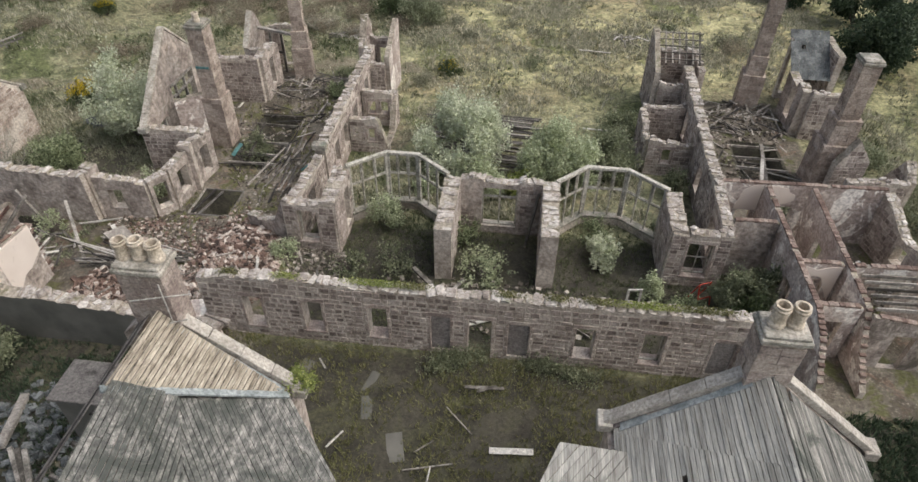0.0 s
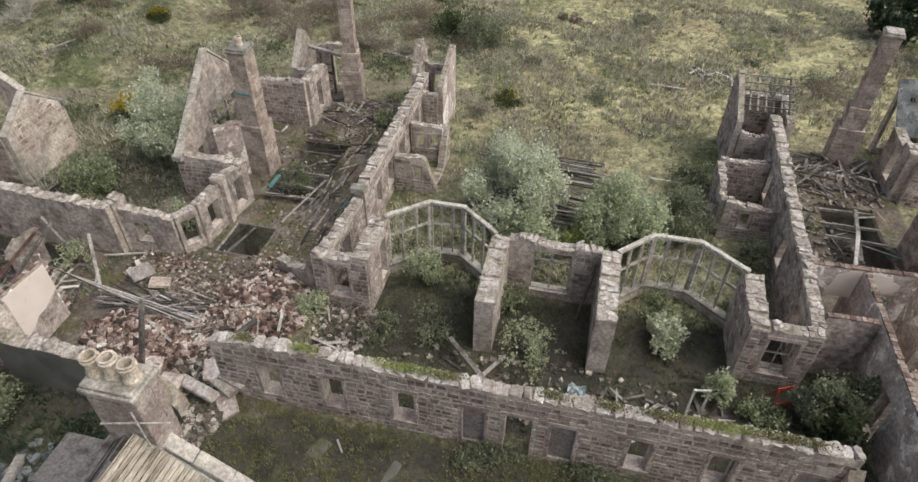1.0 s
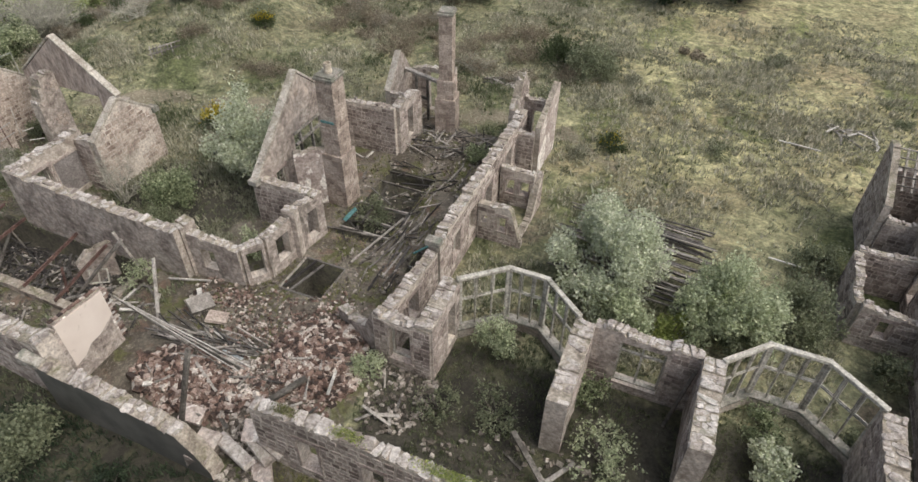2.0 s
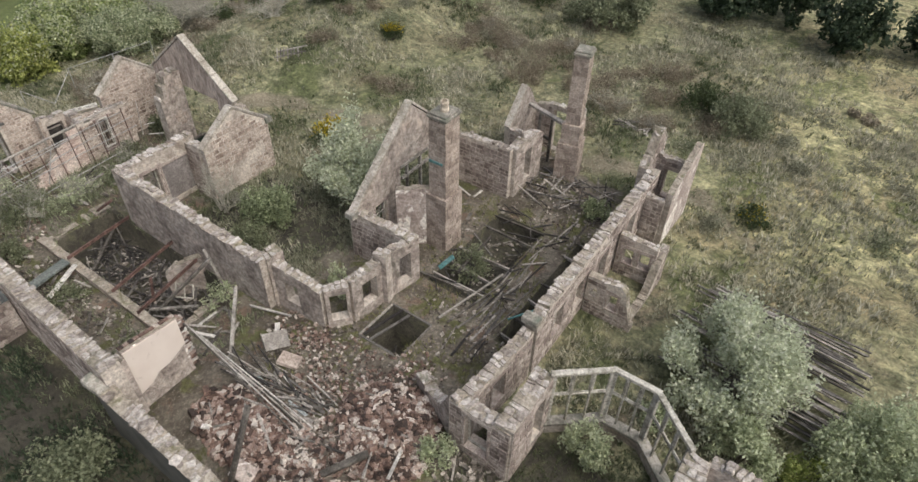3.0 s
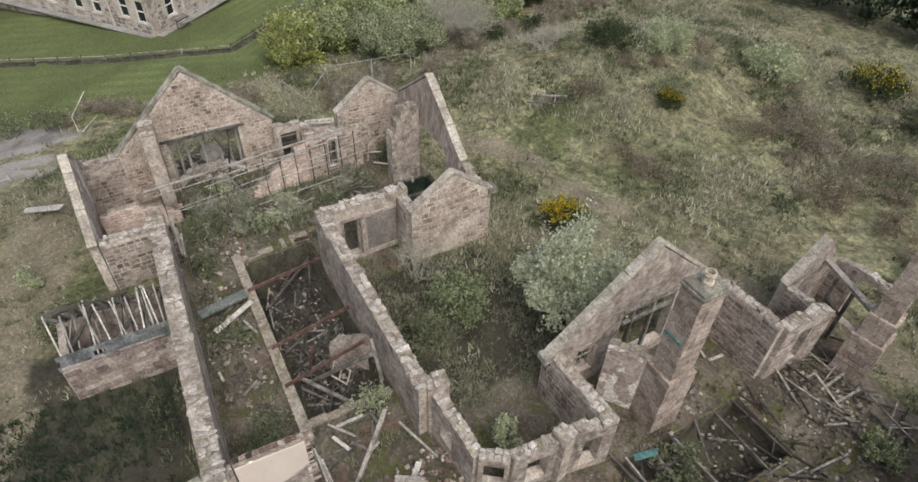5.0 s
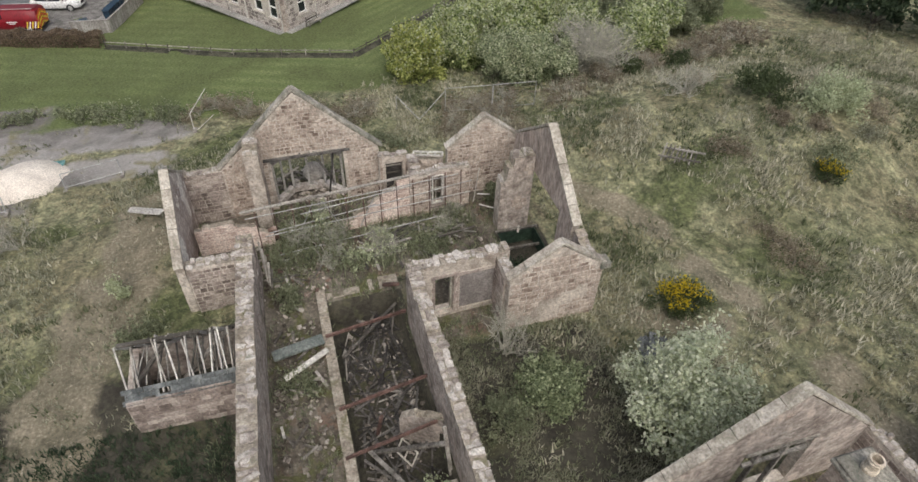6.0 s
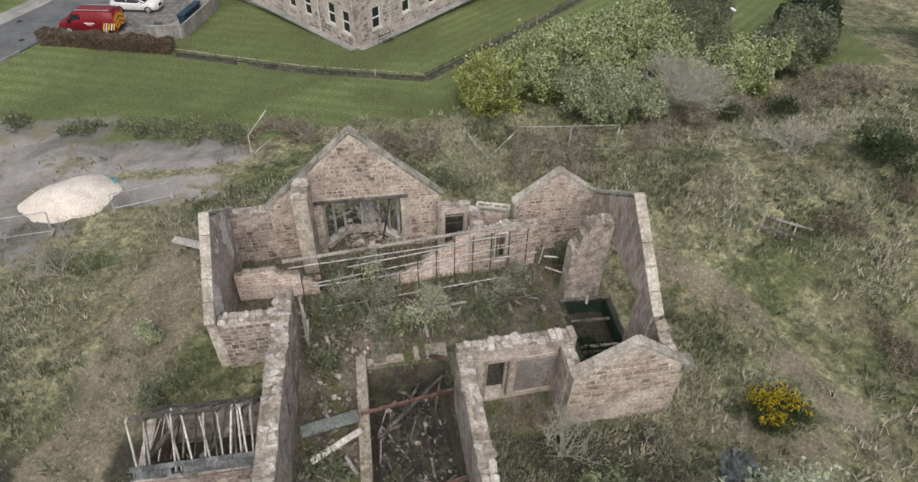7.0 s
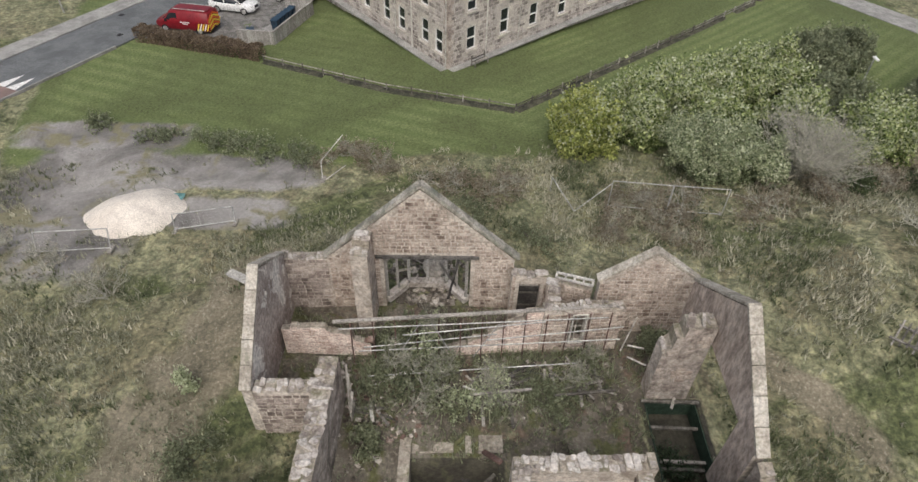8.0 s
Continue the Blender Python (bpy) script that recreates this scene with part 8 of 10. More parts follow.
# low fence along the lawn, with a dark planted strip
fpts = [(-70.2, 7.5), (-65.7, 17.6), (-62.9, 27.0), (-68.4, 33.2), (-78.0, 44.0), (-86.7, 53.4)]
fe = thing("low_fence", at(0, 0, 0), "low dark post-and-rail fence along a lawn", "fence", kind="structure")
bed = MB()
for (ax, ay), (bx, by_) in zip(fpts, fpts[1:]):
    d = Vector((bx - ax, by_ - ay, 0))
    n = max(2, round(d.length / 1.8))
    for i in range(n):
        x, y = ax + d.x * i / n, ay + d.y * i / n
        mb = MB()
        mb.cham(Matrix.Translation((x, y, G0(x) + 0.3)), 0.09, 0.09, 0.75, 0.012)
        part("post", mb, M_TIMBER1, fe)
    for z in (0.25, 0.5):
        mb = MB()
        mb.beam((ax, ay, G0(ax) + z), (bx, by_, G0(bx) + z), 0.04, 0.07)
        part("rail", mb, M_TIMBER1, fe)
    u = d.normalized()
    q = Vector((-u.y, u.x, 0)) * 0.4
    for i in range(n):
        p0 = Vector((ax, ay, 0)) + d * (i / n)
        p1 = Vector((ax, ay, 0)) + d * ((i + 1) / n)
        bed.poly([(p0.x + q.x, p0.y + q.y, G0(p0.x) + 0.035), (p0.x - q.x, p0.y - q.y, G0(p0.x) + 0.035), (p1.x - q.x, p1.y - q.y, G0(p1.x) + 0.035), (p1.x + q.x, p1.y + q.y, G0(p1.x) + 0.035)])
M_BED = surface("dark_bed", [(0.3, (0.045, 0.045, 0.032)), (0.7, (0.11, 0.105, 0.075))], 1.5, 14, bump=0.6)
tagged(new("planting_bed", bed.mesh("planting_bed", M_BED)), "narrow strip of dark bare soil along a fence", "planting bed", kind="structure")

# bin store
bs = thing("bin_store", at(0, 0, 0), "pale board-fenced enclosure for wheeled bins", "bin store")
for (ax, ay), (bx, by_) in (((-73.6, 4.6), (-73.3, 7.7)), ((-73.3, 7.7), (-80.6, 9.7)), ((-80.6, 9.7), (-81.3, 7.0))):
    d = Vector((bx - ax, by_ - ay, 0))
    n = round(d.length / 0.17)
    ang = math.degrees(math.atan2(d.y, d.x))
    for i in range(n):
        x, y = ax + d.x * (i + 0.5) / n, ay + d.y * (i + 0.5) / n
        mb = MB()
        mb.cham(Matrix.Translation((0, 0, 0.6)), d.length / n - 0.012, 0.035, 1.25, 0.006)
        part("board", mb, M_FENCEW, bs, at=at(x, y, G0(x), 0, 0, ang))
    mb = MB()
    mb.beam((ax, ay, G0(ax) + 1.25), (bx, by_, G0(bx) + 1.25), 0.16, 0.05)
    part("cap_rail", mb, M_FENCEW, bs)
strip("bin_floor", [(-73.4, 4.7), (-73.2, 7.6), (-80.5, 9.6), (-81.0, 6.6)], M_PAVE, "pale concrete floor of the bin store", "floor", 0.04)


def wheelie_bin(x, y, rz):
    ob = thing("wheeled_bin", at(x, y, G0(x) + 0.05, 0, 0, rz), "dark blue-black plastic wheeled bin", "bin", "wheeled bins")
    mb = MB()
    b, t = 0.24, 0.30
    mb.hexa([(-b, -b, 0.08), (b, -b, 0.08), (b, b, 0.08), (-b, b, 0.08), (-t, -t, 0.98), (t, -t, 0.98), (t, t, 0.98), (-t, t, 0.98)])
    part("body", mb, M_BIN, ob)
    mb = MB()
    mb.cham(Matrix.Translation((0, 0, 1.02)) @ Matrix.Rotation(0.06, 4, "X"), 0.66, 0.68, 0.09, 0.03)
    part("lid", mb, M_BIN, ob)
    for sx in (-0.22, 0.22):
        mb = MB()
        mb.tube((sx - 0.03, 0.26, 0.1), (sx + 0.03, 0.26, 0.1), 0.1, 0.1, 12)
        part("wheel", mb, M_TYRE, ob)
    mb = MB()
    mb.tube((-0.25, 0.36, 0.95), (0.25, 0.36, 0.95), 0.018, 0.018, 8)
    part("handle", mb, M_BIN, ob)
    return ob


for x, y, rz in ((-74.2, 5.6, 100), (-76.4, 7.2, 75), (-77.1, 7.4, 75), (-77.8, 7.6, 75), (-78.5, 7.8, 80), (-79.2, 8.0, 80)):
    wheelie_bin(x, y, rz)


# vehicles: smooth bodies lofted from cross-sections along their length
def loft(sections, mi=0):
    """sections: (x, half width at sill, half width at shoulder, half width at roof, z sill, z shoulder, z roof)."""
    mb = MB()
    n = 0
    for x, w0, w1, w2, z0, z1, z2 in sections:
        ring = [(-w0 * 0.9, z0), (-w0, z0 + 0.12), (-w1, z1 - 0.1), (-w1 * 0.985, z1), (-w2, z2 - 0.07), (-w2 * 0.85, z2), (0, z2 + 0.015), (w2 * 0.85, z2), (w2, z2 - 0.07), (w1 * 0.985, z1), (w1, z1 - 0.1), (w0, z0 + 0.12), (w0 * 0.9, z0)]
        mb.v.extend((x, y, z) for y, z in ring)
        n = len(ring)
    for k in range(len(sections) - 1):
        for i in range(n - 1):
            a = k * n + i
            mb.f.append((a, a + 1, a + 1 + n, a + n))
        mb.f.append((k * n + n - 1, k * n, k * n + n, k * n + 2 * n - 1))
    mb.f.append(tuple(reversed(range(n))))
    mb.f.append(tuple(range((len(sections) - 1) * n, len(sections) * n)))
    mb.f = [f[::-1] for f in mb.f]
    mb.m = [mi] * len(mb.f)
    return mb


def wheel(parent, x, y, r, w=0.2):
    mb = MB()
    mb.tube((x, y - w / 2, r), (x, y + w / 2, r), r, r, 20)
    ty = part("wheel", mb, M_TYRE, parent)
    mb = MB()
    s = 1 if y > 0 else -1
    mb.tube((x, y + s * w * 0.5, r), (x, y + s * (w * 0.5 + 0.012), r), r * 0.66, r * 0.6, 16)
    part("rim", mb, M_STEEL, ty, "silver alloy rim")


def smooth_ob(ob):
    ob.data.polygons.foreach_set("use_smooth", [True] * len(ob.data.polygons))


def car(m):
    """Length along x, front at +x."""
    ob = thing("car", m, "white compact sport-utility car parked on cobbles", "car")
    body = loft([(-2.15, 0.78, 0.80, 0.70, 0.42, 0.90, 0.98), (-2.05, 0.86, 0.88, 0.76, 0.30, 0.95, 1.12), (-1.3, 0.90, 0.92, 0.84, 0.26, 0.97, 1.02), (0.0, 0.90, 0.92, 0.84, 0.26, 0.96, 1.0), (0.95, 0.90, 0.92, 0.84, 0.27, 0.93, 0.98), (1.8, 0.88, 0.88, 0.78, 0.30, 0.84, 0.90), (2.15, 0.74, 0.76, 0.64, 0.36, 0.70, 0.76)])
    smooth_ob(part("body", body, M_CARWHITE, ob))
    cab = loft([(-2.0, 0.72, 0.72, 0.60, 0.92, 0.98, 1.15), (-1.5, 0.82, 0.80, 0.64, 0.92, 1.0, 1.50), (-0.6, 0.84, 0.82, 0.66, 0.92, 1.0, 1.59), (0.3, 0.84, 0.82, 0.64, 0.92, 1.0, 1.54), (1.1, 0.80, 0.80, 0.66, 0.90, 0.94, 1.0)])
    smooth_ob(part("cabin_glass", cab, M_GLASS, ob, "dark tinted glass"))
    rf = loft([(-1.75, 0.58, 0.58, 0.55, 1.44, 1.48, 1.5), (-0.6, 0.66, 0.66, 0.62, 1.56, 1.60, 1.62), (0.25, 0.63, 0.63, 0.60, 1.52, 1.55, 1.57)])
    part("roof", rf, M_CARWHITE, ob)
    for y in (-1, 1):
        for x0, x1, z0, z1 in ((1.08, 0.32, 0.98, 1.52), (-0.55, -0.6, 0.98, 1.56), (-1.9, -1.55, 1.0, 1.5)):
            mb = MB()
            mb.beam((x0, y * 0.81, z0), (x1, y * 0.66, z1), 0.05, 0.08)
            part("pillar", mb, M_CARWHITE, ob)
        mb = MB()
        mb.tube((-1.3, y * 0.6, 1.61), (0.1, y * 0.6, 1.61), 0.02, 0.02, 6)
        part("roof_rail", mb, M_STEEL, ob)
        mb = MB()
        mb.cham(Matrix.Translation((0.75, y * 0.98, 1.02)), 0.2, 0.2, 0.13, 0.04)
        part("mirror", mb, M_CARWHITE, ob)
        mb = MB()
        mb.cham(Matrix.Translation((2.0, y * 0.6, 0.74)), 0.22, 0.3, 0.12, 0.03)
        part("headlight", mb, M_STEEL, ob, "clear headlight")
        mb = MB()
        mb.cham(Matrix.Translation((-2.08, y * 0.66, 0.9)), 0.12, 0.26, 0.14, 0.03)
        part("tail_light", mb, M_REDTUBE, ob, "red tail light")
        for x in (-1.32, 1.32):
            wheel(ob, x, y * 0.82, 0.34)
    mb = MB()
    mb.cham(Matrix.Translation((2.14, 0, 0.62)), 0.06, 0.62, 0.34, 0.02)
    part("grille", mb, M_TYRE, ob, "black grille")
    mb = MB()
    mb.cham(Matrix.Translation((2.185, 0, 0.5)), 0.02, 0.5, 0.11, 0.004)
    part("number_plate", mb, M_WHITE, ob)
    return ob


def van(m):
    """Length along x, rear doors at +x."""
    ob = thing("van", m, "red panel van with yellow and orange chevrons behind", "van")
    body = loft([(-2.45, 0.80, 0.82, 0.70, 0.40, 0.78, 0.86), (-2.3, 0.90, 0.92, 0.80, 0.30, 0.92, 1.0), (-1.65, 0.95, 0.97, 0.86, 0.28, 1.04, 1.12), (-1.0, 0.96, 0.98, 0.80, 0.28, 1.10, 1.86), (0.0, 0.96, 0.98, 0.84, 0.28, 1.15, 1.94), (1.5, 0.96, 0.98, 0.84, 0.28, 1.15, 1.93), (2.4, 0.94, 0.96, 0.82, 0.30, 1.12, 1.88), (2.48, 0.90, 0.92, 0.78, 0.38, 1.10, 1.80)])
    smooth_ob(part("body", body, M_RED, ob))
    ws = loft([(-1.72, 0.74, 0.76, 0.70, 1.06, 1.10, 1.14), (-1.05, 0.76, 0.78, 0.70, 1.10, 1.2, 1.84)])
    part("windscreen", ws, M_GLASS, ob, "dark windscreen")
    for y in (-1, 1):
        mb = MB()
        mb.hexa([(-1.45, y * 0.90, 1.1), (-0.35, y * 0.93, 1.12), (-0.35, y * 0.955, 1.12), (-1.45, y * 0.955, 1.1), (-1.05, y * 0.80, 1.66), (-0.35, y * 0.84, 1.70), (-0.35, y * 0.885, 1.70), (-1.05, y * 0.86, 1.66)])
        part("side_window", mb, M_GLASS, ob)
        mb = MB()
        mb.tube((-0.7, y * 0.66, 2.0), (2.2, y * 0.66, 2.0), 0.035, 0.035, 8)
        part("roof_bar", mb, M_STEEL, ob, "pale roof bar")
        mb = MB()
        mb.cham(Matrix.Translation((-1.35, y * 1.08, 1.12)), 0.14, 0.2, 0.24, 0.03)
        part("mirror", mb, M_TYRE, ob)
        for k in range(5):
            mb = MB()
            x = 1.35 + k * 0.22
            mb.hexa([(x, y * 0.975, 0.42), (x + 0.11, y * 0.975, 0.42), (x + 0.11, y * 0.995, 0.42), (x, y * 0.995, 0.42), (x + 0.25, y * 0.985, 1.02), (x + 0.36, y * 0.985, 1.02), (x + 0.36, y * 1.0, 1.02), (x + 0.25, y * 1.0, 1.02)])
            part("side_chevron", mb, (M_YELLOW, M_WHITE)[k % 2], ob)
        for x in (-1.6, 1.55):
            wheel(ob, x, y * 0.88, 0.33)
        for k in range(6):
            mb = MB()
            z = 0.46 + k * 0.2
            mb.hexa([(2.485, y * 0.04, z + 0.18), (2.505, y * 0.04, z + 0.18), (2.505, y * 0.86, z - 0.18), (2.485, y * 0.86, z - 0.18), (2.475, y * 0.04, z + 0.34), (2.5, y * 0.04, z + 0.34), (2.5, y * 0.86, z - 0.02), (2.475, y * 0.86, z - 0.02)])
            part("rear_chevron", mb, (M_YELLOW, M_ORANGE)[k % 2], ob, "reflective chevron")
        mb = MB()
        mb.cham(Matrix.Translation((2.47, y * 0.86, 1.25)), 0.06, 0.12, 0.42, 0.02)
        part("tail_light", mb, M_REDTUBE, ob, "red tail light")
    mb = MB()
    mb.cham(Matrix.Translation((0.8, 0, 1.97)), 3.0, 1.1, 0.03, 0.01)
    part("roof_panel", mb, M_RED, ob)
    mb = MB()
    mb.cham(Matrix.Translation((2.5, 0, 0.4)), 0.08, 1.7, 0.16, 0.03)
    part("bumper", mb, M_TYRE, ob, "black bumper")
    # the lettering on the side is too small to read
    for y in (-1, 1):
        for k, (x, ln, z) in enumerate(((-0.1, 0.9, 1.0), (0.1, 0.5, 0.86))):
            mb = MB()
            mb.box(Matrix.Translation((x + ln / 2, y * 0.985, z)), ln, 0.012, 0.07)
            part("lettering_bar", mb, M_WHITE, ob)
    return ob


def tilt_at(x, y, rz):
    return Matrix.Translation((x, y, G0(x) + 0.04)) @ Matrix.Rotation(-math.atan(0.07), 4, "Y") @ Matrix.Rotation(radians(rz), 4, "Z")


van(tilt_at(-76.3, -0.3, 79))
car(tilt_at(-80.8, 2.5, 77))
car2 = car(tilt_at(-83.8, 7.4, 80))
car2["label"] = "dark compact car parked behind bins"
for o in car2.children:
    if o.name.startswith(("body", "roof", "pillar", "mirror")):
        me = o.data.copy()
        me.materials.clear()
        me.materials.append(M_TYRE)
        o.data = me


# the granite house
def house():
    cx, cy = -69.5, 22.1
    ang = 218.7
    base = at(cx, cy, -1.9, 0, 0, ang)
    ob = thing("granite_house", base, "two-storey granite house with white sash windows", "house")
    L1, L2, H = 24.0, 30.0, 6.6

    def face(parent, ln, m, wins, seed):
        r = random.Random(seed)
        core = MB()
        holes = [(s - 0.48, s + 0.48, z, z + h) for s, z, h in wins]
        xs = sorted({0.0, ln, *[h[0] for h in holes], *[h[1] for h in holes]})
        for a, b in zip(xs, xs[1:]):
            mid = (a + b) / 2
            z = -2.6
            for h in sorted([h for h in holes if h[0] < mid < h[1]], key=lambda k: k[2]) + [None]:
                top = H if h is None else h[2]
                core.poly([(a, 0, z), (b, 0, z), (b, 0, top), (a, 0, top)])
                z = top if h is None else h[3]
        for a, b, z0, z1 in holes:
            for q in (((a, 0, z0), (a, 0, z1), (a, 0.35, z1), (a, 0.35, z0)), ((b, 0.35, z0), (b, 0.35, z1), (b, 0, z1), (b, 0, z0)), ((a, 0, z0), (a, 0.35, z0), (b, 0.35, z0), (b, 0, z0)), ((a, 0, z1), (b, 0, z1), (b, 0.35, z1), (a, 0.35, z1))):
                core.poly(list(q))
        w = part("wall", core, M_POINTING, parent, "granite wall with pale pointing", at=m)
        st = MB()
        z = -1.9
        while z < H - 0.2:
            ch = r.uniform(0.26, 0.36)
            s = r.uniform(0, 0.3)
            while s < ln - 0.1:
                e = min(ln - 0.02, s + r.uniform(0.35, 0.62))
                bad = any(h[0] - 0.14 < e and h[1] + 0.14 > s and h[2] - 0.12 < z + ch and h[3] + 0.14 > z for h in holes)
                if not bad and e - s > 0.15:
                    j = lambda: r.uniform(0.02, 0.06)
                    q = [(s + 0.03, 0, z + 0.025), (e - 0.03, 0, z + 0.025), (e - 0.03, 0, z + ch - 0.025), (s + 0.03, 0, z + ch - 0.025)]
                    f = [(s + 0.03 + j(), -0.035, z + 0.02 + j()), (e - 0.03 - j(), -0.035, z + 0.02 + j()), (e - 0.03 - j(), -0.035, z + ch - 0.02 - j()), (s + 0.03 + j(), -0.035, z + ch - 0.02 - j())]
                    k = len(st.v)
                    st.v.extend(q + f)
                    st.f.append((k + 4, k + 5, k + 6, k + 7))
                    st.f.extend((k + a, k + (a + 1) % 4, k + 4 + (a + 1) % 4, k + 4 + a) for a in range(4))
                    st.m.extend([0] * 5)
                s = e
            z += ch
        part("stonework", st, M_GRANITE, w, kind="stuff")
        for a, b, z0, z1 in holes:
            fr = MB()
            for p, q in (((a, z0), (a, z1)), ((b, z0), (b, z1)), ((a, z0), (b, z0)), ((a, z1), (b, z1)), ((a, (z0 + z1) / 2), (b, (z0 + z1) / 2))):
                fr.beam((p[0], 0.1, p[1]), (q[0], 0.1, q[1]), 0.1, 0.14 if p[1] != q[1] or p[1] in (z0, z1) else 0.08)
            win = part("window", fr, M_WHITE, parent, "white sash window", at=m)
            gl = MB()
            gl.box(Matrix.Translation(((a + b) / 2, 0.16, (z0 + z1) / 2)), b - a, 0.02, z1 - z0)
            part("pane", gl, M_GLASS, win)
            sl = MB()
            sl.cham(Matrix.Translation(((a + b) / 2, -0.03, z0 - 0.08)), b - a + 0.3, 0.3, 0.16, 0.02)
            part("sill", sl, M_POINTING, win)
        # corner stones
        z, k = 0.0, 0
        while z < H - 0.3:
            mb = MB()
            w_ = 0.5 if k % 2 else 0.3
            mb.cham(Matrix.Translation((w_ / 2, -0.02, z + 0.2)), w_, 0.08, 0.38, 0.012)
            part("corner_stone", mb, M_DRESSED, parent, at=m)
            z, k = z + 0.4, k + 1
        return w
    # the wall towards the drive runs along the local x axis; its outer side is the local right
    m1 = Matrix.Scale(-1, 4, Vector((0, 1, 0)))
    face(ob, L1, m1, [(1.2, 1.0, 1.9), (3.0, 1.2, 1.9), (6.2, 1.0, 1.9), (8.4, 1.0, 1.9), (11.5, 1.0, 1.9), (14.5, 1.0, 1.9), (3.0, 4.2, 1.6), (8.4, 4.2, 1.6), (14.5, 4.2, 1.6)], 5)
    m2 = Matrix.Rotation(radians(-88.2), 4, "Z")
    face(ob, L2, m2, [(2.4, 1.0, 1.9), (6.0, 1.3, 2.1), (9.4, 1.0, 1.9), (13, 1.0, 1.9), (17, 1.0, 1.9), (2.4, 4.2, 1.6), (6.0, 4.2, 1.6), (13, 4.2, 1.6)], 6)
    c2 = m2 @ Vector((L2, 0, 0))
    c1 = Vector((L1, 0, 0))
    far = c1 + c2
    for p, q in ((c1, far), (c2, far)):
        mb = MB()
        mb.beam((p.x, p.y, H / 2 - 0.2), (q.x, q.y, H / 2 - 0.2), 0.4, H + 0.4)
        part("wall", mb, M_POINTING, ob)
    mb = MB()
    mid = far / 2
    e = [Vector((0, 0, 0)), c1, far, c2]
    e = [mid + (p - mid) * 1.03 for p in e]
    r1, r2 = mid + (c2 / 2 - c1 * 0) * 0.55, mid - c2 / 2 * 0.55
    up = Vector((0, 0, H))
    pk = Vector((0, 0, H + 5.0))
    for q in ((e[0], e[1], r2), (e[2], e[3], r1)):
        mb.poly([q[0] + up, q[1] + up, q[2] + pk])
    mb.poly([e[1] + up, e[2] + up, r1 + pk, r2 + pk])
    mb.poly([e[3] + up, e[0] + up, r2 + pk, r1 + pk])
    part("roof", mb, M_SLATE, ob, "grey slate roof")
    for m, s in ((m1, 0.15), (m1, 4.6), (m1, 6.9), (m2, 3.9), (m2, 7.6)):
        mb = MB()
        mb.tube((s, -0.12, 0), (s, -0.12, H), 0.06, 0.06, 8)
        part("downpipe", mb, M_PALEWOOD, ob, "cream painted downpipe", at=m)
    for m, ln in ((m1, L1), (m2, L2)):
        mb = MB()
        mb.box(Matrix.Translation((ln / 2, -0.35, 0.03)), ln, 0.7, 0.1)
        part("paving_strip", mb, M_PAVE, ob, at=m)
    # garden bench
    bm_ = base @ m2 @ at(2.5, -1.0, 0.05, 0, 0, 0)
    bn = thing("garden_bench", bm_, "brown slatted wooden garden bench", "bench")
    for y, z, nm in ((-0.2, 0.45, "seat_slat"), (-0.06, 0.45, "seat_slat"), (0.08, 0.45, "seat_slat"), (0.2, 0.62, "back_slat"), (0.23, 0.78, "back_slat")):
        mb = MB()
        mb.cham(Matrix.Translation((0, y, z)), 1.5, 0.11 if z < 0.5 else 0.03, 0.03 if z < 0.5 else 0.11, 0.006)
        part(nm, mb, M_TIMBER1, bn)
    for x in (-0.68, 0.68):
        for y, h in ((-0.22, 0.62), (0.22, 0.88)):
            mb = MB()
            mb.cham(Matrix.Translation((x, y, h / 2)), 0.07, 0.07, h, 0.01)
            part("leg", mb, M_TIMBER1, bn)


house()

# ---- plants ----
def leaf_mesh(name, pts, size, mat, up=0.3, long=1.6, seed=0):
    """One small rhombic leaf at each point."""
    st = np.random.RandomState(seed)
    n = len(pts)
    a = st.normal(size=(n, 3))
    a[:, 2] += up
    a /= np.linalg.norm(a, axis=1)[:, None]
    b = np.cross(a, st.normal(size=(n, 3)))
    b /= np.linalg.norm(b, axis=1)[:, None] + 1e-9
    sz = (size * st.uniform(0.6, 1.35, n))[:, None]
    v = np.empty((n, 4, 3))
    v[:, 0] = pts - a * sz * long * 0.5
    v[:, 1] = pts + b * sz * 0.5
    v[:, 2] = pts + a * sz * long * 0.5
    v[:, 3] = pts - b * sz * 0.5
    me = bpy.data.meshes.new(name)
    me.vertices.add(n * 4)
    me.vertices.foreach_set("co", v.reshape(-1))
    me.loops.add(n * 4)
    me.loops.foreach_set("vertex_index", np.arange(n * 4))
    me.polygons.add(n)
    me.polygons.foreach_set("loop_start", np.arange(n) * 4)
    me.polygons.foreach_set("loop_total", np.full(n, 4))
    me.materials.append(mat)
    me.update()
    me.validate()
    return me


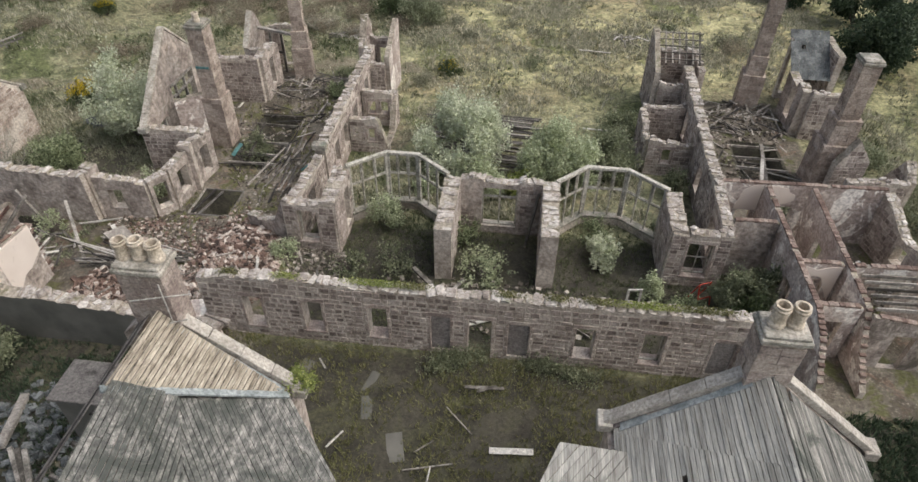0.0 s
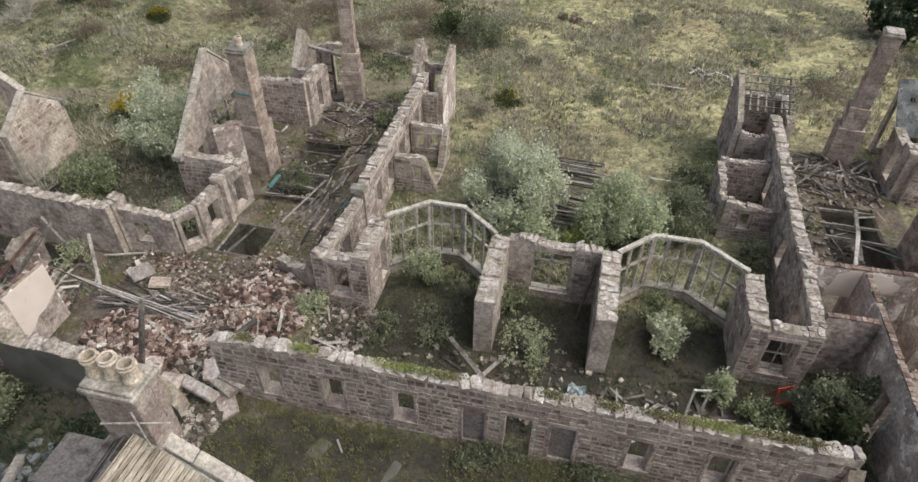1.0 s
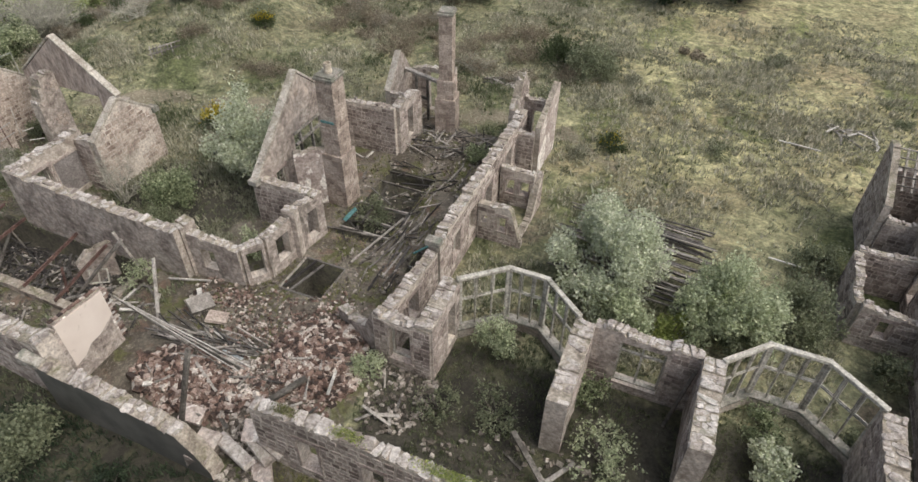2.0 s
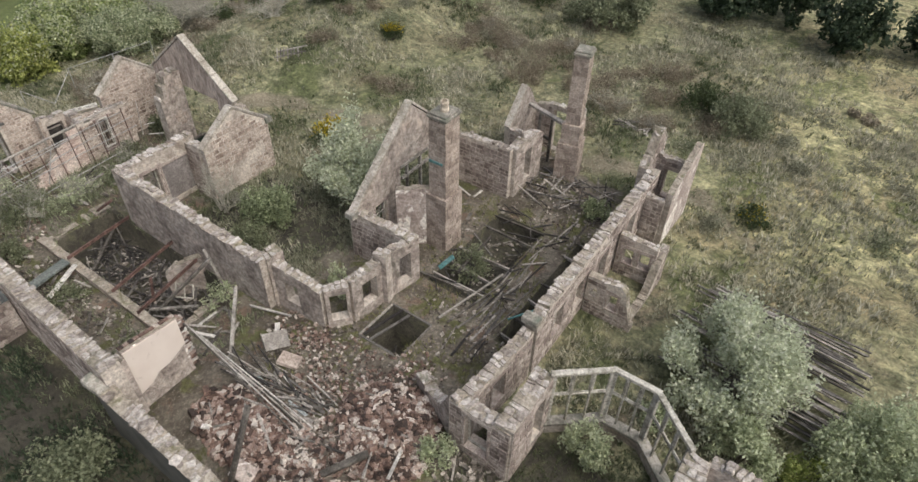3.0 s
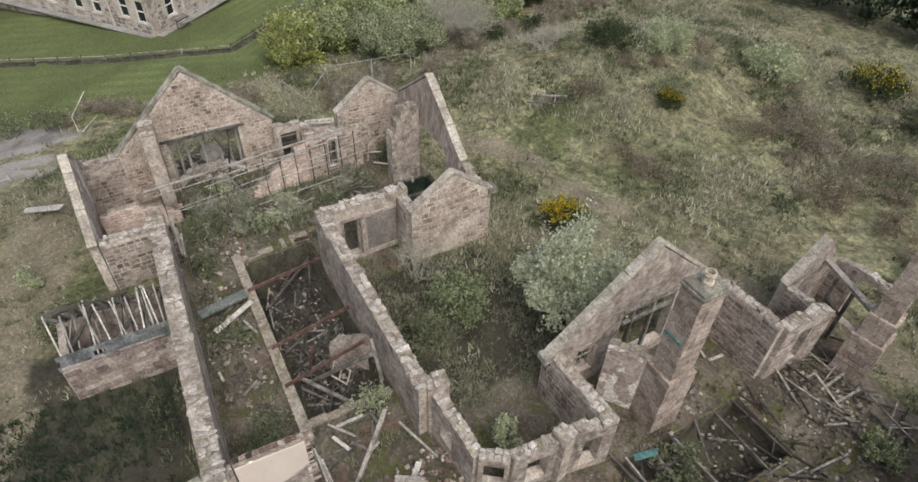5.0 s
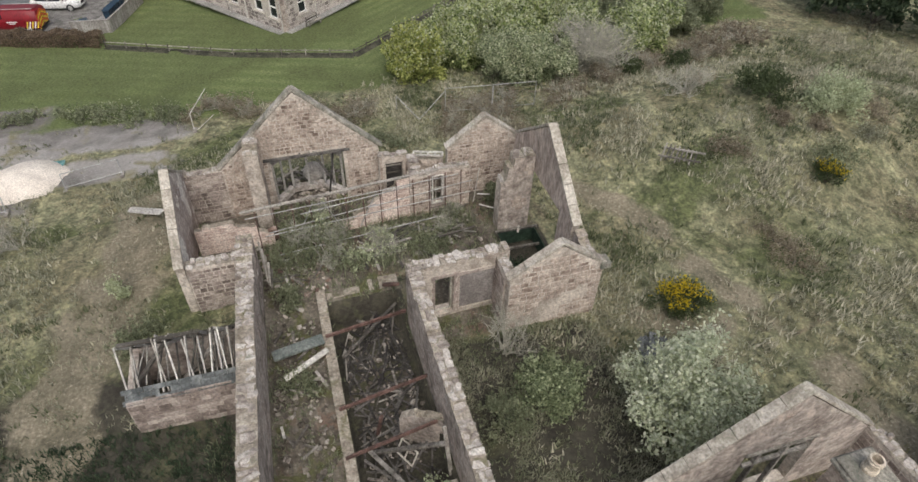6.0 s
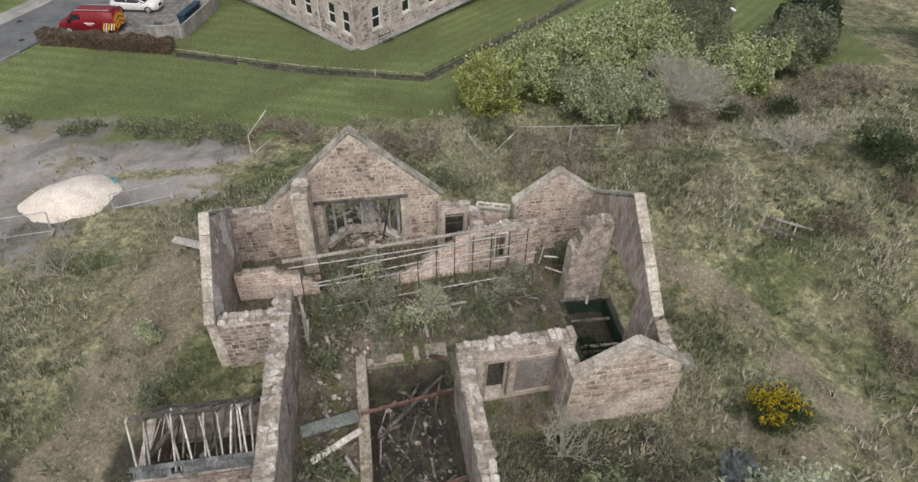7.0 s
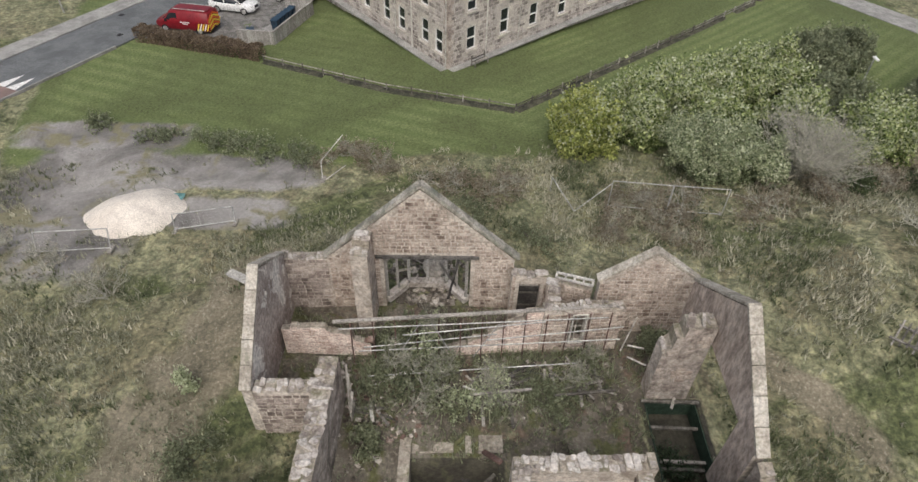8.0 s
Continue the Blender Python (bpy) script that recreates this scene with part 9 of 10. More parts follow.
def shrub(x, y, r, h, mat, label, n=4000, leaf=0.13, seed=1, category="shrub", lumps=None, stems=7, name="shrub", bare=False, group="", ry=None, second=None, share=0.0, zoff=0.0, wood=None, low=0.12, flat=0.0):
    """Stems and a ragged crown of leaf clumps of many sizes, with gaps between."""
    st = np.random.RandomState(seed * 17 + 3)
    if y < 60 and x > -56:
        n, leaf = int(n * 1.7), leaf * 0.72
    ob = thing(name, at(x, y, height(x, y) + zoff, 0, 0, st.uniform(0, 360)), label, category, group)
    ry = ry or r
    k = lumps or int(14 + r * 10)
    cen = []
    for i in range(k):
        a, d = st.uniform(0, 2 * math.pi), math.sqrt(st.uniform(0, 1)) * 0.82
        zc = h * (low + (0.86 - low) * (1 - d ** (2.4 + flat)) * st.uniform(0.55, 1.08))
        if st.rand() < 0.35:
            zc = h * st.uniform(low, 0.45)
        cen.append((r * d * math.cos(a), ry * d * math.sin(a), zc))
    cen = np.array(cen)
    stem = MB()
    for i in range(stems + (int(4 + 3 * r) if bare else 0)):
        c = cen[st.randint(k)]
        p0 = Vector((0, 0, -0.05)) if not bare else Vector((st.uniform(-0.12, 0.12) * r, st.uniform(-0.12, 0.12) * r, -0.05))
        p1 = Vector((c[0] * 0.45, c[1] * 0.45, c[2] * 0.55))
        p2 = Vector(c)
        rad = (0.02 if bare else 0.035) + 0.012 * r
        q0 = len(stem.v)
        stem.tube(p0, p1, rad, rad * 0.6, 5, caps=False)
        q1 = len(stem.v)
        stem.tube(p1, p2, rad * 0.6, rad * 0.2, 5, caps=False)
        stem.f[-5:] = [tuple(v - 5 if v < q1 + 5 else v for v in fc) for fc in stem.f[-5:]]
        if not bare:
            # all stems grow from one stool
            stem.f[-10:-5] = [tuple(v - q0 if v < q0 + 5 else v for v in fc) for fc in stem.f[-10:-5]]
        if bare:
            for _ in range(9):
                t = st.uniform(0.1, 1.0)
                q = p1.lerp(p2, t)
                e = q + Vector((st.normal() * 0.35 * r * 0.5, st.normal() * 0.35 * r * 0.5, abs(st.normal()) * 0.3 * h * 0.5 + 0.15))
                stem.tube(q, e, 0.014, 0.005, 3, caps=False)
                for _ in range(2):
                    f = e + Vector((st.normal() * 0.2, st.normal() * 0.2, st.uniform(0, 0.3)))
                    stem.tube(q.lerp(e, 0.6), f, 0.008, 0.003, 3, caps=False)
    part("trunk", stem, wood or (M_PALEBARK if bare else M_BARK), ob)
    if n:
        w = st.uniform(0.4, 1.4, k)
        which = st.choice(k, n, p=w / w.sum())
        d = st.normal(size=(n, 3))
        d /= np.linalg.norm(d, axis=1)[:, None]
        rad = (0.20 + 0.16 * w[which]) * min(r, 2.2) * np.cbrt(st.uniform(0.25, 1, n)) * 0.8 + 0.05
        sc = np.array([1.0, 1.0, 0.95])
        pts = cen[which] + d * rad[:, None] * sc
        # upright young shoots on some clumps
        m = st.rand(n) < 0.28
        pts[m, 2] += np.abs(st.normal(size=m.sum())) * 0.10 * h
        # most leaves sit along thin shoots that reach out of the clumps
        per = 26
        ns = max(6, int(n * (0.62 if flat < 1.9 else 0.35)) // per)
        sc_ = cen[st.randint(0, k, ns)] * st.uniform(0.55, 1.0, ns)[:, None]
        dr = st.normal(size=(ns, 3)) * 0.55 + sc_ / (np.linalg.norm(sc_, axis=1)[:, None] + 0.3) * np.array([0.7, 0.7, 0.3]) + np.array([0, 0, 0.8])
        dr /= np.linalg.norm(dr, axis=1)[:, None]
        ln = st.uniform(0.35, 1.0, ns) * min(r, h * 0.8, 2.0) * 0.62
        tt = st.uniform(0.1, 1.0, (ns, per))
        sp = sc_[:, None, :] + dr[:, None, :] * (ln[:, None] * tt)[:, :, None] + st.normal(size=(ns, per, 3)) * (0.035 + 0.05 * min(r, 2.0)) * (1.15 - tt)[:, :, None]
        pts[:ns * per] = sp.reshape(-1, 3)[:n]
        pts[:, 2] = np.clip(pts[:, 2], 0.04, None)
        if second is not None and share > 0:
            pick = (st.rand(n) < share) & (pts[:, 2] > h * (0.62 if second is L_GORSE else 0.35))
            part("blossom" if second is L_GORSE else "young_leaves", leaf_mesh("leaves", pts[pick], leaf * 0.9, second, seed=seed + 5), None, ob)
            pts = pts[~pick]
        part("crown", leaf_mesh("leaves", pts, leaf, mat, seed=seed), None, ob)
    return ob


# between the wings
shrub(-3.1, 32.6, 3.2, 5.3, L_SILVER, "tall silvery willow with pale spring leaves", 19000, 0.13, 1, "willow", name="willow")
shrub(3.0, 31.7, 2.5, 4.6, L_WILLOW, "tall green-grey willow in spring leaf", 12000, 0.13, 2, "willow", name="willow")
shrub(6.0, 33.2, 1.8, 3.6, L_GREEN, "loose green willow bush behind a bay", 4500, 0.12, 3, "willow", name="willow")
shrub(-1.6, 29.7, 1.4, 2.9, L_WILLOW, "young pale willow behind a ruined wall", 3200, 0.12, 4, "willow", name="willow")
shrub(0.6, 30.3, 0.9, 1.9, L_BRIGHT, "small fresh green bush in grass", 1400, 0.11, 5)
shrub(3.6, 30.6, 1.0, 1.7, L_GREEN, "small green bush beside a bay", 1500, 0.11, 6)
shrub(-4.9, 29.6, 0.8, 1.5, L_WILLOW, "small pale bush beside a bay", 1200, 0.11, 7)
shrub(9.9, 31.6, 0.9, 1.9, L_GREEN, "green bush against a stone wall", 1500, 0.11, 8)
shrub(7.0, 38.5, 1.6, 1.4, L_GREEN, "low green scrub by a ruined wall", 2000, 0.12, 9)
shrub(-6.6, 26.4, 1.0, 2.5, L_WILLOW, "slender pale sapling inside a bay window", 2300, 0.11, 10, name="sapling")
shrub(5.45, 25.0, 1.1, 1.9, L_SILVER, "bright pale-leaved bush growing indoors", 2600, 0.13, 11)
shrub(7.5, 22.4, 0.7, 1.8, L_WILLOW, "fresh green sapling growing indoors", 1400, 0.11, 12, name="sapling")
shrub(-0.7, 22.9, 1.6, 1.7, L_WILLOW, "grey-green scrub growing over a floor", 1100, 0.10, 13)
shrub(-5.2, 23.2, 1.4, 1.4, L_GREEN, "low green scrub growing over a floor", 900, 0.10, 14)
shrub(-2.0, 25.6, 0.9, 1.8, L_BLUEG, "dark evergreen bush against a pier", 800, 0.11, 15)
shrub(-7.6, 22.6, 1.2, 1.0, L_GREEN, "low weeds growing over a floor", 600, 0.10, 16)
shrub(5.0, 27.0, 1.3, 0.9, L_BLUEG, "dark low weeds inside a bay", 1400, 0.10, 17)
shrub(12.2, 22.6, 1.25, 3.2, L_GREEN, "dense dark bush filling a roofless room", 8000, 0.12, 18, ry=2.3)
shrub(11.9, 20.8, 1.1, 2.4, L_GORSEG, "dense dark bush filling a roofless room", 2600, 0.13, 19, ry=1.4)
shrub(9.2, 21.6, 1.0, 0.9, L_BLUEG, "dark low weeds in a roofless hall", 1300, 0.10, 20)
shrub(8.6, 27.6, 0.7, 1.2, L_GREEN, "green weeds beside a bay", 800, 0.10, 21)
shrub(-11.2, 22.9, 0.8, 1.1, L_WILLOW, "pale bush beside brick rubble", 1100, 0.10, 22)
shrub(-16.6, 33.2, 1.1, 2.4, L_GREEN, "thin green sapling growing through joists", 1500, 0.11, 23, name="sapling")
shrub(-13.0, 40.4, 0.9, 1.3, L_BLUEG, "dark weeds among timbers", 1200, 0.10, 24)
shrub(15.5, 29.6, 1.2, 1.1, L_GREEN, "green weeds on a roofless floor", 1200, 0.10, 25)
# behind the west wing
shrub(-25.1, 33.6, 3.0, 6.0, L_SILVER, "large silvery whitebeam in pale spring leaf", 15000, 0.135, 26, "whitebeam", name="whitebeam", low=0.05)
shrub(-27.9, 29.4, 1.6, 2.7, L_BLUEG, "rounded grey-green willow bush", 4200, 0.12, 27, "willow", name="willow")
shrub(-27.3, 27.3, 1.3, 1.3, L_GREEN, "low green bush in a grassy yard", 1800, 0.11, 28)
shrub(-20.6, 27.5, 0.6, 2.3, L_WILLOW, "slender fresh green sapling behind a wall", 1100, 0.11, 29, name="sapling")
shrub(-21.8, 14.3, 1.6, 2.4, L_GREEN, "rounded green bush in a dark yard", 4200, 0.12, 30)
shrub(-17.5, 14.3, 1.2, 0.8, L_DARK, "dark weeds at the foot of a wall", 1300, 0.10, 31)
shrub(-30.7, 28.4, 2.1, 3.4, L_BROWN, "bare pale sapling against a gable", 0, 0.1, 32, "tree", stems=5, bare=True, name="bare_sapling")
shrub(-24.6, 23.4, 0.9, 1.7, L_WILLOW, "grey-green sapling growing in a cellar", 600, 0.10, 33, name="sapling")
shrub(-36.2, 19.2, 0.8, 1.0, L_GREEN, "fresh green bush on a roofless floor", 1300, 0.10, 34)
shrub(-38.6, 21.4, 1.5, 1.7, L_GREEN, "tangled ivy and saplings in a roofless room", 700, 0.10, 35, ry=2.0, bare=True, stems=4)
shrub(-38.4, 24.6, 1.1, 0.7, L_WILLOW, "tangled saplings in a roofless room", 500, 0.10, 36, ry=1.6, bare=True, stems=3)
shrub(-38.0, 26.8, 1.1, 0.6, L_GREEN, "low weeds in a roofless room", 800, 0.10, 37, ry=1.8)
shrub(-41.6, 20.6, 0.9, 1.5, L_GREEN, "green weeds filling a bay opening", 1900, 0.11, 38, ry=1.6)
shrub(-38.2, 16.4, 0.8, 0.8, L_GREEN, "green weeds in a corner room", 900, 0.10, 39)
shrub(-41.3, 31.6, 0.9, 1.1, L_GREEN, "bright weeds in a dark doorway", 1200, 0.11, 40)
shrub(-36.0, 31.2, 1.6, 0.9, L_DARK, "dark weeds in a sunken floor", 1500, 0.11, 41, ry=1.0, zoff=0.0)
shrub(-31.2, 19.2, 1.3, 0.5, L_GREEN, "low weeds on a roofless floor", 1200, 0.09, 42, ry=0.8)
shrub(-25.6, 19.0, 1.4, 0.6, L_GREEN, "low weeds on a roofless floor", 1400, 0.09, 43, ry=0.8)
shrub(-35.6, 12.6, 1.4, 0.9, L_GREEN, "tall weeds outside a wall", 1500, 0.10, 44)
shrub(-38.8, 11.5, 0.6, 1.4, L_WILLOW, "pale sapling outside a gable", 800, 0.10, 45, name="sapling")
# climbing weeds round the poles of the west room
for i, (x, y, r, h) in enumerate(((-39.9, 20.3, 0.9, 1.9), (-40.3, 21.4, 0.9, 2.2), (-39.6, 22.3, 0.9, 1.5), (-38.4, 20.6, 0.9, 1.0), (-39.4, 24.2, 0.8, 0.7), (-38.8, 26.2, 0.8, 0.6), (-39.4, 28.0, 0.8, 0.7), (-38.0, 23.0, 1.0, 0.6), (-40.6, 28.8, 0.6, 0.8), (-39.0, 19.2, 0.8, 1.2), (-41.8, 21.6, 0.8, 1.4))):
    shrub(x, y, r, h, (L_GREEN, L_WILLOW, L_GREEN)[i % 3], "tall straggling weeds among rusty poles", int(520 * r), 0.10, 210 + i, name="weeds", category="weeds", stems=9, bare=i % 2 == 0)
# yard in front of the long wall
shrub(-1.4, 17.3, 1.9, 0.55, L_GREEN, "low ivy along the foot of a wall", 2600, 0.09, 46, ry=0.5)
shrub(3.0, 17.4, 2.2, 0.45, L_GREEN, "low ivy along the foot of a wall", 2200, 0.09, 47, ry=0.4)
shrub(-5.6, 10.8, 0.6, 0.5, L_BRIGHT, "moss and grass growing on a roof corner", 900, 0.07, 48, zoff=6.35, stems=3)
def moss(x, y, r, z, seed):
    st = np.random.RandomState(seed)
    n = int(900 * r)
    pts = np.stack([np.clip(st.normal(size=n) * 0.5, -1.2, 1.2) * r, st.uniform(-0.24, 0.24, n) * st.uniform(0.6, 1.0, n), st.uniform(0.0, 0.07, n)], 1)
    ob = thing("moss_patch", at(x, y, z), "mossy plants growing on a wall top", "moss")
    part("leaves", leaf_mesh("leaves", pts, 0.045, L_MOSS if seed % 3 else L_BRIGHT, seed=seed), None, ob)


for i, (x, r) in enumerate(((-5.0, 1.4), (-3.4, 0.7), (2.6, 0.6), (6.4, 1.6), (8.7, 1.3), (4.4, 0.9), (-9.0, 0.7), (-11.6, 0.5), (0.6, 0.6))):
    moss(x, 18.12, r, 3.60 + (x + 13.1) * 0.0115 + 0.06, 60 + i)

# field
shrub(-30.9, 37.4, 1.35, 1.5, L_GORSEG, "broad gorse bush covered in yellow flowers", 4600, 0.09, 70, "gorse", name="gorse", second=L_GORSE, share=0.75, ry=1.9)
shrub(-36.4, 50.3, 1.1, 1.3, L_GORSEG, "gorse bush with yellow flowers", 2400, 0.09, 71, "gorse", name="gorse", second=L_GORSE, share=0.45)
shrub(-32.2, 67.0, 2.6, 1.9, L_GORSEG, "broad gorse thicket with yellow flowers", 5000, 0.11, 72, "gorse", name="gorse", second=L_GORSE, share=0.45)
shrub(-5.5, 45.9, 1.2, 0.9, L_GORSEG, "low gorse bush with few yellow flowers", 1900, 0.09, 73, "gorse", name="gorse", second=L_GORSE, share=0.22)
shrub(-41.4, 54.2, 2.2, 2.3, L_WILLOW, "pale flowering bush on a grassy bank", 4200, 0.13, 74, name="bush")
shrub(-36.8, 60.6, 2.4, 2.2, L_WILLOW, "pale flowering bush on a grassy bank", 4000, 0.13, 75, name="bush")
shrub(-44.3, 51.6, 2.4, 1.7, L_GORSEG, "dark twiggy scrub on a grassy bank", 3600, 0.12, 76, name="scrub")
shrub(-46.8, 47.2, 2.6, 2.0, L_BROWN, "brown twiggy scrub on a grassy bank", 500, 0.08, 77, bare=True, name="scrub", stems=22)
shrub(-9.4, 55.6, 2.4, 2.4, L_GREEN, "rounded green willow bush in rough grass", 5200, 0.13, 78, "willow", name="willow")
shrub(-12.6, 57.0, 2.2, 1.9, L_GORSEG, "dark gorse thicket in rough grass", 3600, 0.12, 79, name="scrub")
shrub(-25.0, 67.5, 4.8, 4.6, L_GREEN, "large grey-green willow at the field edge", 12000, 0.16, 80, "willow", name="willow")
shrub(-17.0, 75.5, 3.4, 4.5, L_DARK, "dark tree at the field edge", 6500, 0.2, 81, "tree", name="tree")
for i, (x, y) in enumerate(((-36, 80), (-29, 81), (-22, 81), (-12, 78), (-6, 74), (0, 77))):
    shrub(x, y, 3.6, 6.5, L_DARK, "dark conifer at the field edge", 6000, 0.24, 90 + i, "tree", name="tree")
for i, (x, y) in enumerate(((-52, 76), (-57, 73.5), (-47, 78.5), (-61.5, 71.5), (-42, 80))):
    shrub(x, y, 3.8, 6.5, L_DARK, "dark conifer at the field edge", 4200, 0.27, 190 + i, "tree", name="tree")
for i, (x, y) in enumerate(((27, 50), (31, 54), (35, 49), (29, 59), (25, 64), (38, 58), (33, 44))):
    shrub(x, y, 3.2, 5.5, L_DARK, "dark tree at the field edge", 5500, 0.22, 100 + i, "tree", name="tree")
shrub(24.5, 52.5, 1.6, 1.5, L_GORSEG, "gorse bush with some yellow flowers", 2400, 0.1, 110, "gorse", name="gorse", second=L_GORSE, share=0.25)
shrub(21.8, 36.5, 2.0, 1.6, L_GREEN, "green scrub beside a ruined wing", 2600, 0.12, 111)
shrub(24.0, 31.0, 2.2, 1.8, L_GREEN, "green scrub beside a ruined wing", 2800, 0.12, 112)
for i, (x, y, r, m) in enumerate(((-53.5, 22.0, 1.8, L_BROWN), (-53.3, 25.2, 1.9, L_BROWN), (-52.3, 33.0, 1.6, L_BROWN), (-51.8, 36.0, 1.7, L_BROWN), (-50.0, 31.5, 1.5, L_BROWN), (-49.5, 34.8, 1.7, L_BROWN), (-51.0, 40.5, 2.2, L_BROWN), (-53.0, 45.0, 2.4, L_BROWN),
                                   (-50.2, 23.6, 1.3, L_GREEN), (-48.5, 26.8, 1.3, L_GREEN), (-58.3, 3.3, 1.2, L_GREEN), (-57.6, 7.5, 1.5, L_GREEN), (-57.0, 10.0, 1.7, L_GREEN), (-56.6, 15.4, 1.4, L_BROWN), (-55.8, 18.0, 1.6, L_BROWN), (-56.5, 13.0, 1.2, L_GREEN), (-59.8, -1.0, 1.0, L_GREEN))):
    shrub(x, y, r, 0.6, m, "low tangled bramble scrub in rough grass" if m is L_BROWN else "low green scrub in rough grass", int(1100 * r), 0.10, 120 + i, name="scrub", flat=1.5, stems=3, ry=r * 1.7, bare=m is L_BROWN)
for i, (x, y) in enumerate(((-46.6, -1.0), (-45.8, 2.2), (-44.0, 6.0), (-50.5, -4.0))):
    shrub(x, y, 1.5, 1.9, L_BROWN, "bare leafless sapling at the edge of waste ground", 120, 0.08, 140 + i, bare=True, name="bare_sapling", stems=3)
rb = random.Random(505)
for i in range(16):
    x, y = rb.uniform(-36, -10), rb.uniform(49, 60)
    shrub(x, y, rb.uniform(1.4, 2.6), rb.uniform(0.5, 0.9), L_BROWN, "tangled brown bramble thicket in the field", 1500, 0.10, 600 + i, name="bramble", category="bramble", flat=2.0, stems=3, ry=rb.uniform(1.0, 2.0), bare=i % 3 == 0)
rs = random.Random(404)
for i in range(44):
    x, y = rs.uniform(-46, 20), rs.uniform(43, 66)
    if inside(x, y, ROOMS, 0.1) > 0.3 or bare_at(x, y) > 0.4 or (8 < x < 23 and y < 47) or (-22 < x < -8 and y < 48):
        continue
    brown = rs.random() < (0.6 if x < -20 else 0.25)
    shrub(x, y, rs.uniform(0.8, 2.2), rs.uniform(0.22, 0.5), L_BROWN if brown else rs.choice((L_GREEN, L_GRASS, L_GRASS)), "low patch of brown bramble in the field" if brown else "low green tussock patch in the field", rs.randint(500, 1300), 0.10, 700 + i, name="scrub", flat=2.0, stems=2, ry=rs.uniform(0.6, 1.8))
# the clipped and grown-out shrubs by the lawn
L_TIPS = leafmat("pale_laurel_tip", [(0.2, (0.36, 0.40, 0.24)), (0.5, (0.56, 0.59, 0.40)), (0.8, (0.78, 0.79, 0.62))])
HEDGE = [(-58.2, 31.2, 2.9, 3.6, L_LIME), (-59.8, 33.9, 2.9, 4.0, L_LAUREL), (-61.4, 36.9, 2.9, 4.1, L_LAUREL), (-62.9, 40.0, 2.9, 4.0, L_LAUREL), (-64.6, 43.2, 2.9, 4.0, L_LAUREL), (-66.4, 46.6, 2.9, 3.8, L_LAUREL), (-68.4, 50.0, 2.9, 3.6, L_GREEN), (-70.4, 53.2, 2.9, 3.4, L_GREEN),
         (-55.9, 37.3, 2.6, 3.5, L_BLUEG), (-54.9, 40.2, 2.5, 3.4, L_BLUEG), (-58.4, 39.6, 2.6, 3.4, L_LAUREL), (-59.4, 45.0, 2.6, 3.4, L_LAUREL), (-57.8, 48.2, 2.7, 3.4, L_LAUREL), (-58.8, 51.8, 2.8, 3.5, L_LAUREL), (-62.0, 48.8, 2.7, 3.2, L_GREEN), (-60.8, 55.4, 2.9, 3.4, L_GREEN), (-63.5, 58.5, 3.2, 3.6, L_GREEN), (-66.5, 61.0, 3.4, 3.6, L_DARK)]
for i, (x, y, r, h, m) in enumerate(HEDGE):
    shrub(x, y, r, h, m, {L_LIME: "rounded yellow-green evergreen shrub", L_LAUREL: "dense evergreen laurel shrub with pale tips", L_BLUEG: "dense blue-green evergreen shrub", L_GREEN: "dense rounded green garden shrub", L_DARK: "tall dark evergreen garden shrub"}[m],
          15500, 0.135, 150 + i, "shrub", name="evergreen_shrub", low=0.05, flat=2.0, second=None if m in (L_GREEN, L_DARK) else L_TIPS, share={L_LIME: 0.2, L_LAUREL: 0.42, L_BLUEG: 0.42}.get(m, 0.0))
shrub(-55.2, 44.0, 4.0, 4.4, L_WILLOW, "large twiggy leafless shrub among evergreens", 1200, 0.06, 170, bare=True, name="bare_shrub", stems=110, low=0.3)
for i, (x, y, r, h, m) in enumerate(((-52.6, 44.5, 1.6, 0.9, L_BROWN), (-54.0, 48.5, 1.9, 1.0, L_BROWN), (-54.8, 52.5, 2.2, 1.1, L_BROWN), (-53.2, 46.4, 1.3, 1.3, L_GORSEG), (-56.0, 56.0, 2.2, 1.2, L_BROWN), (-52.9, 50.6, 1.2, 1.5, L_GORSEG), (-57.5, 60.0, 2.6, 1.2, L_BROWN))):
    shrub(x, y, r, h, m, "brown bramble scrub behind a bank" if m is L_BROWN else "dark gorse bush behind a bank", int(1300 * r), 0.11, 340 + i, name="scrub", flat=1.2, stems=8, bare=m is L_BROWN)
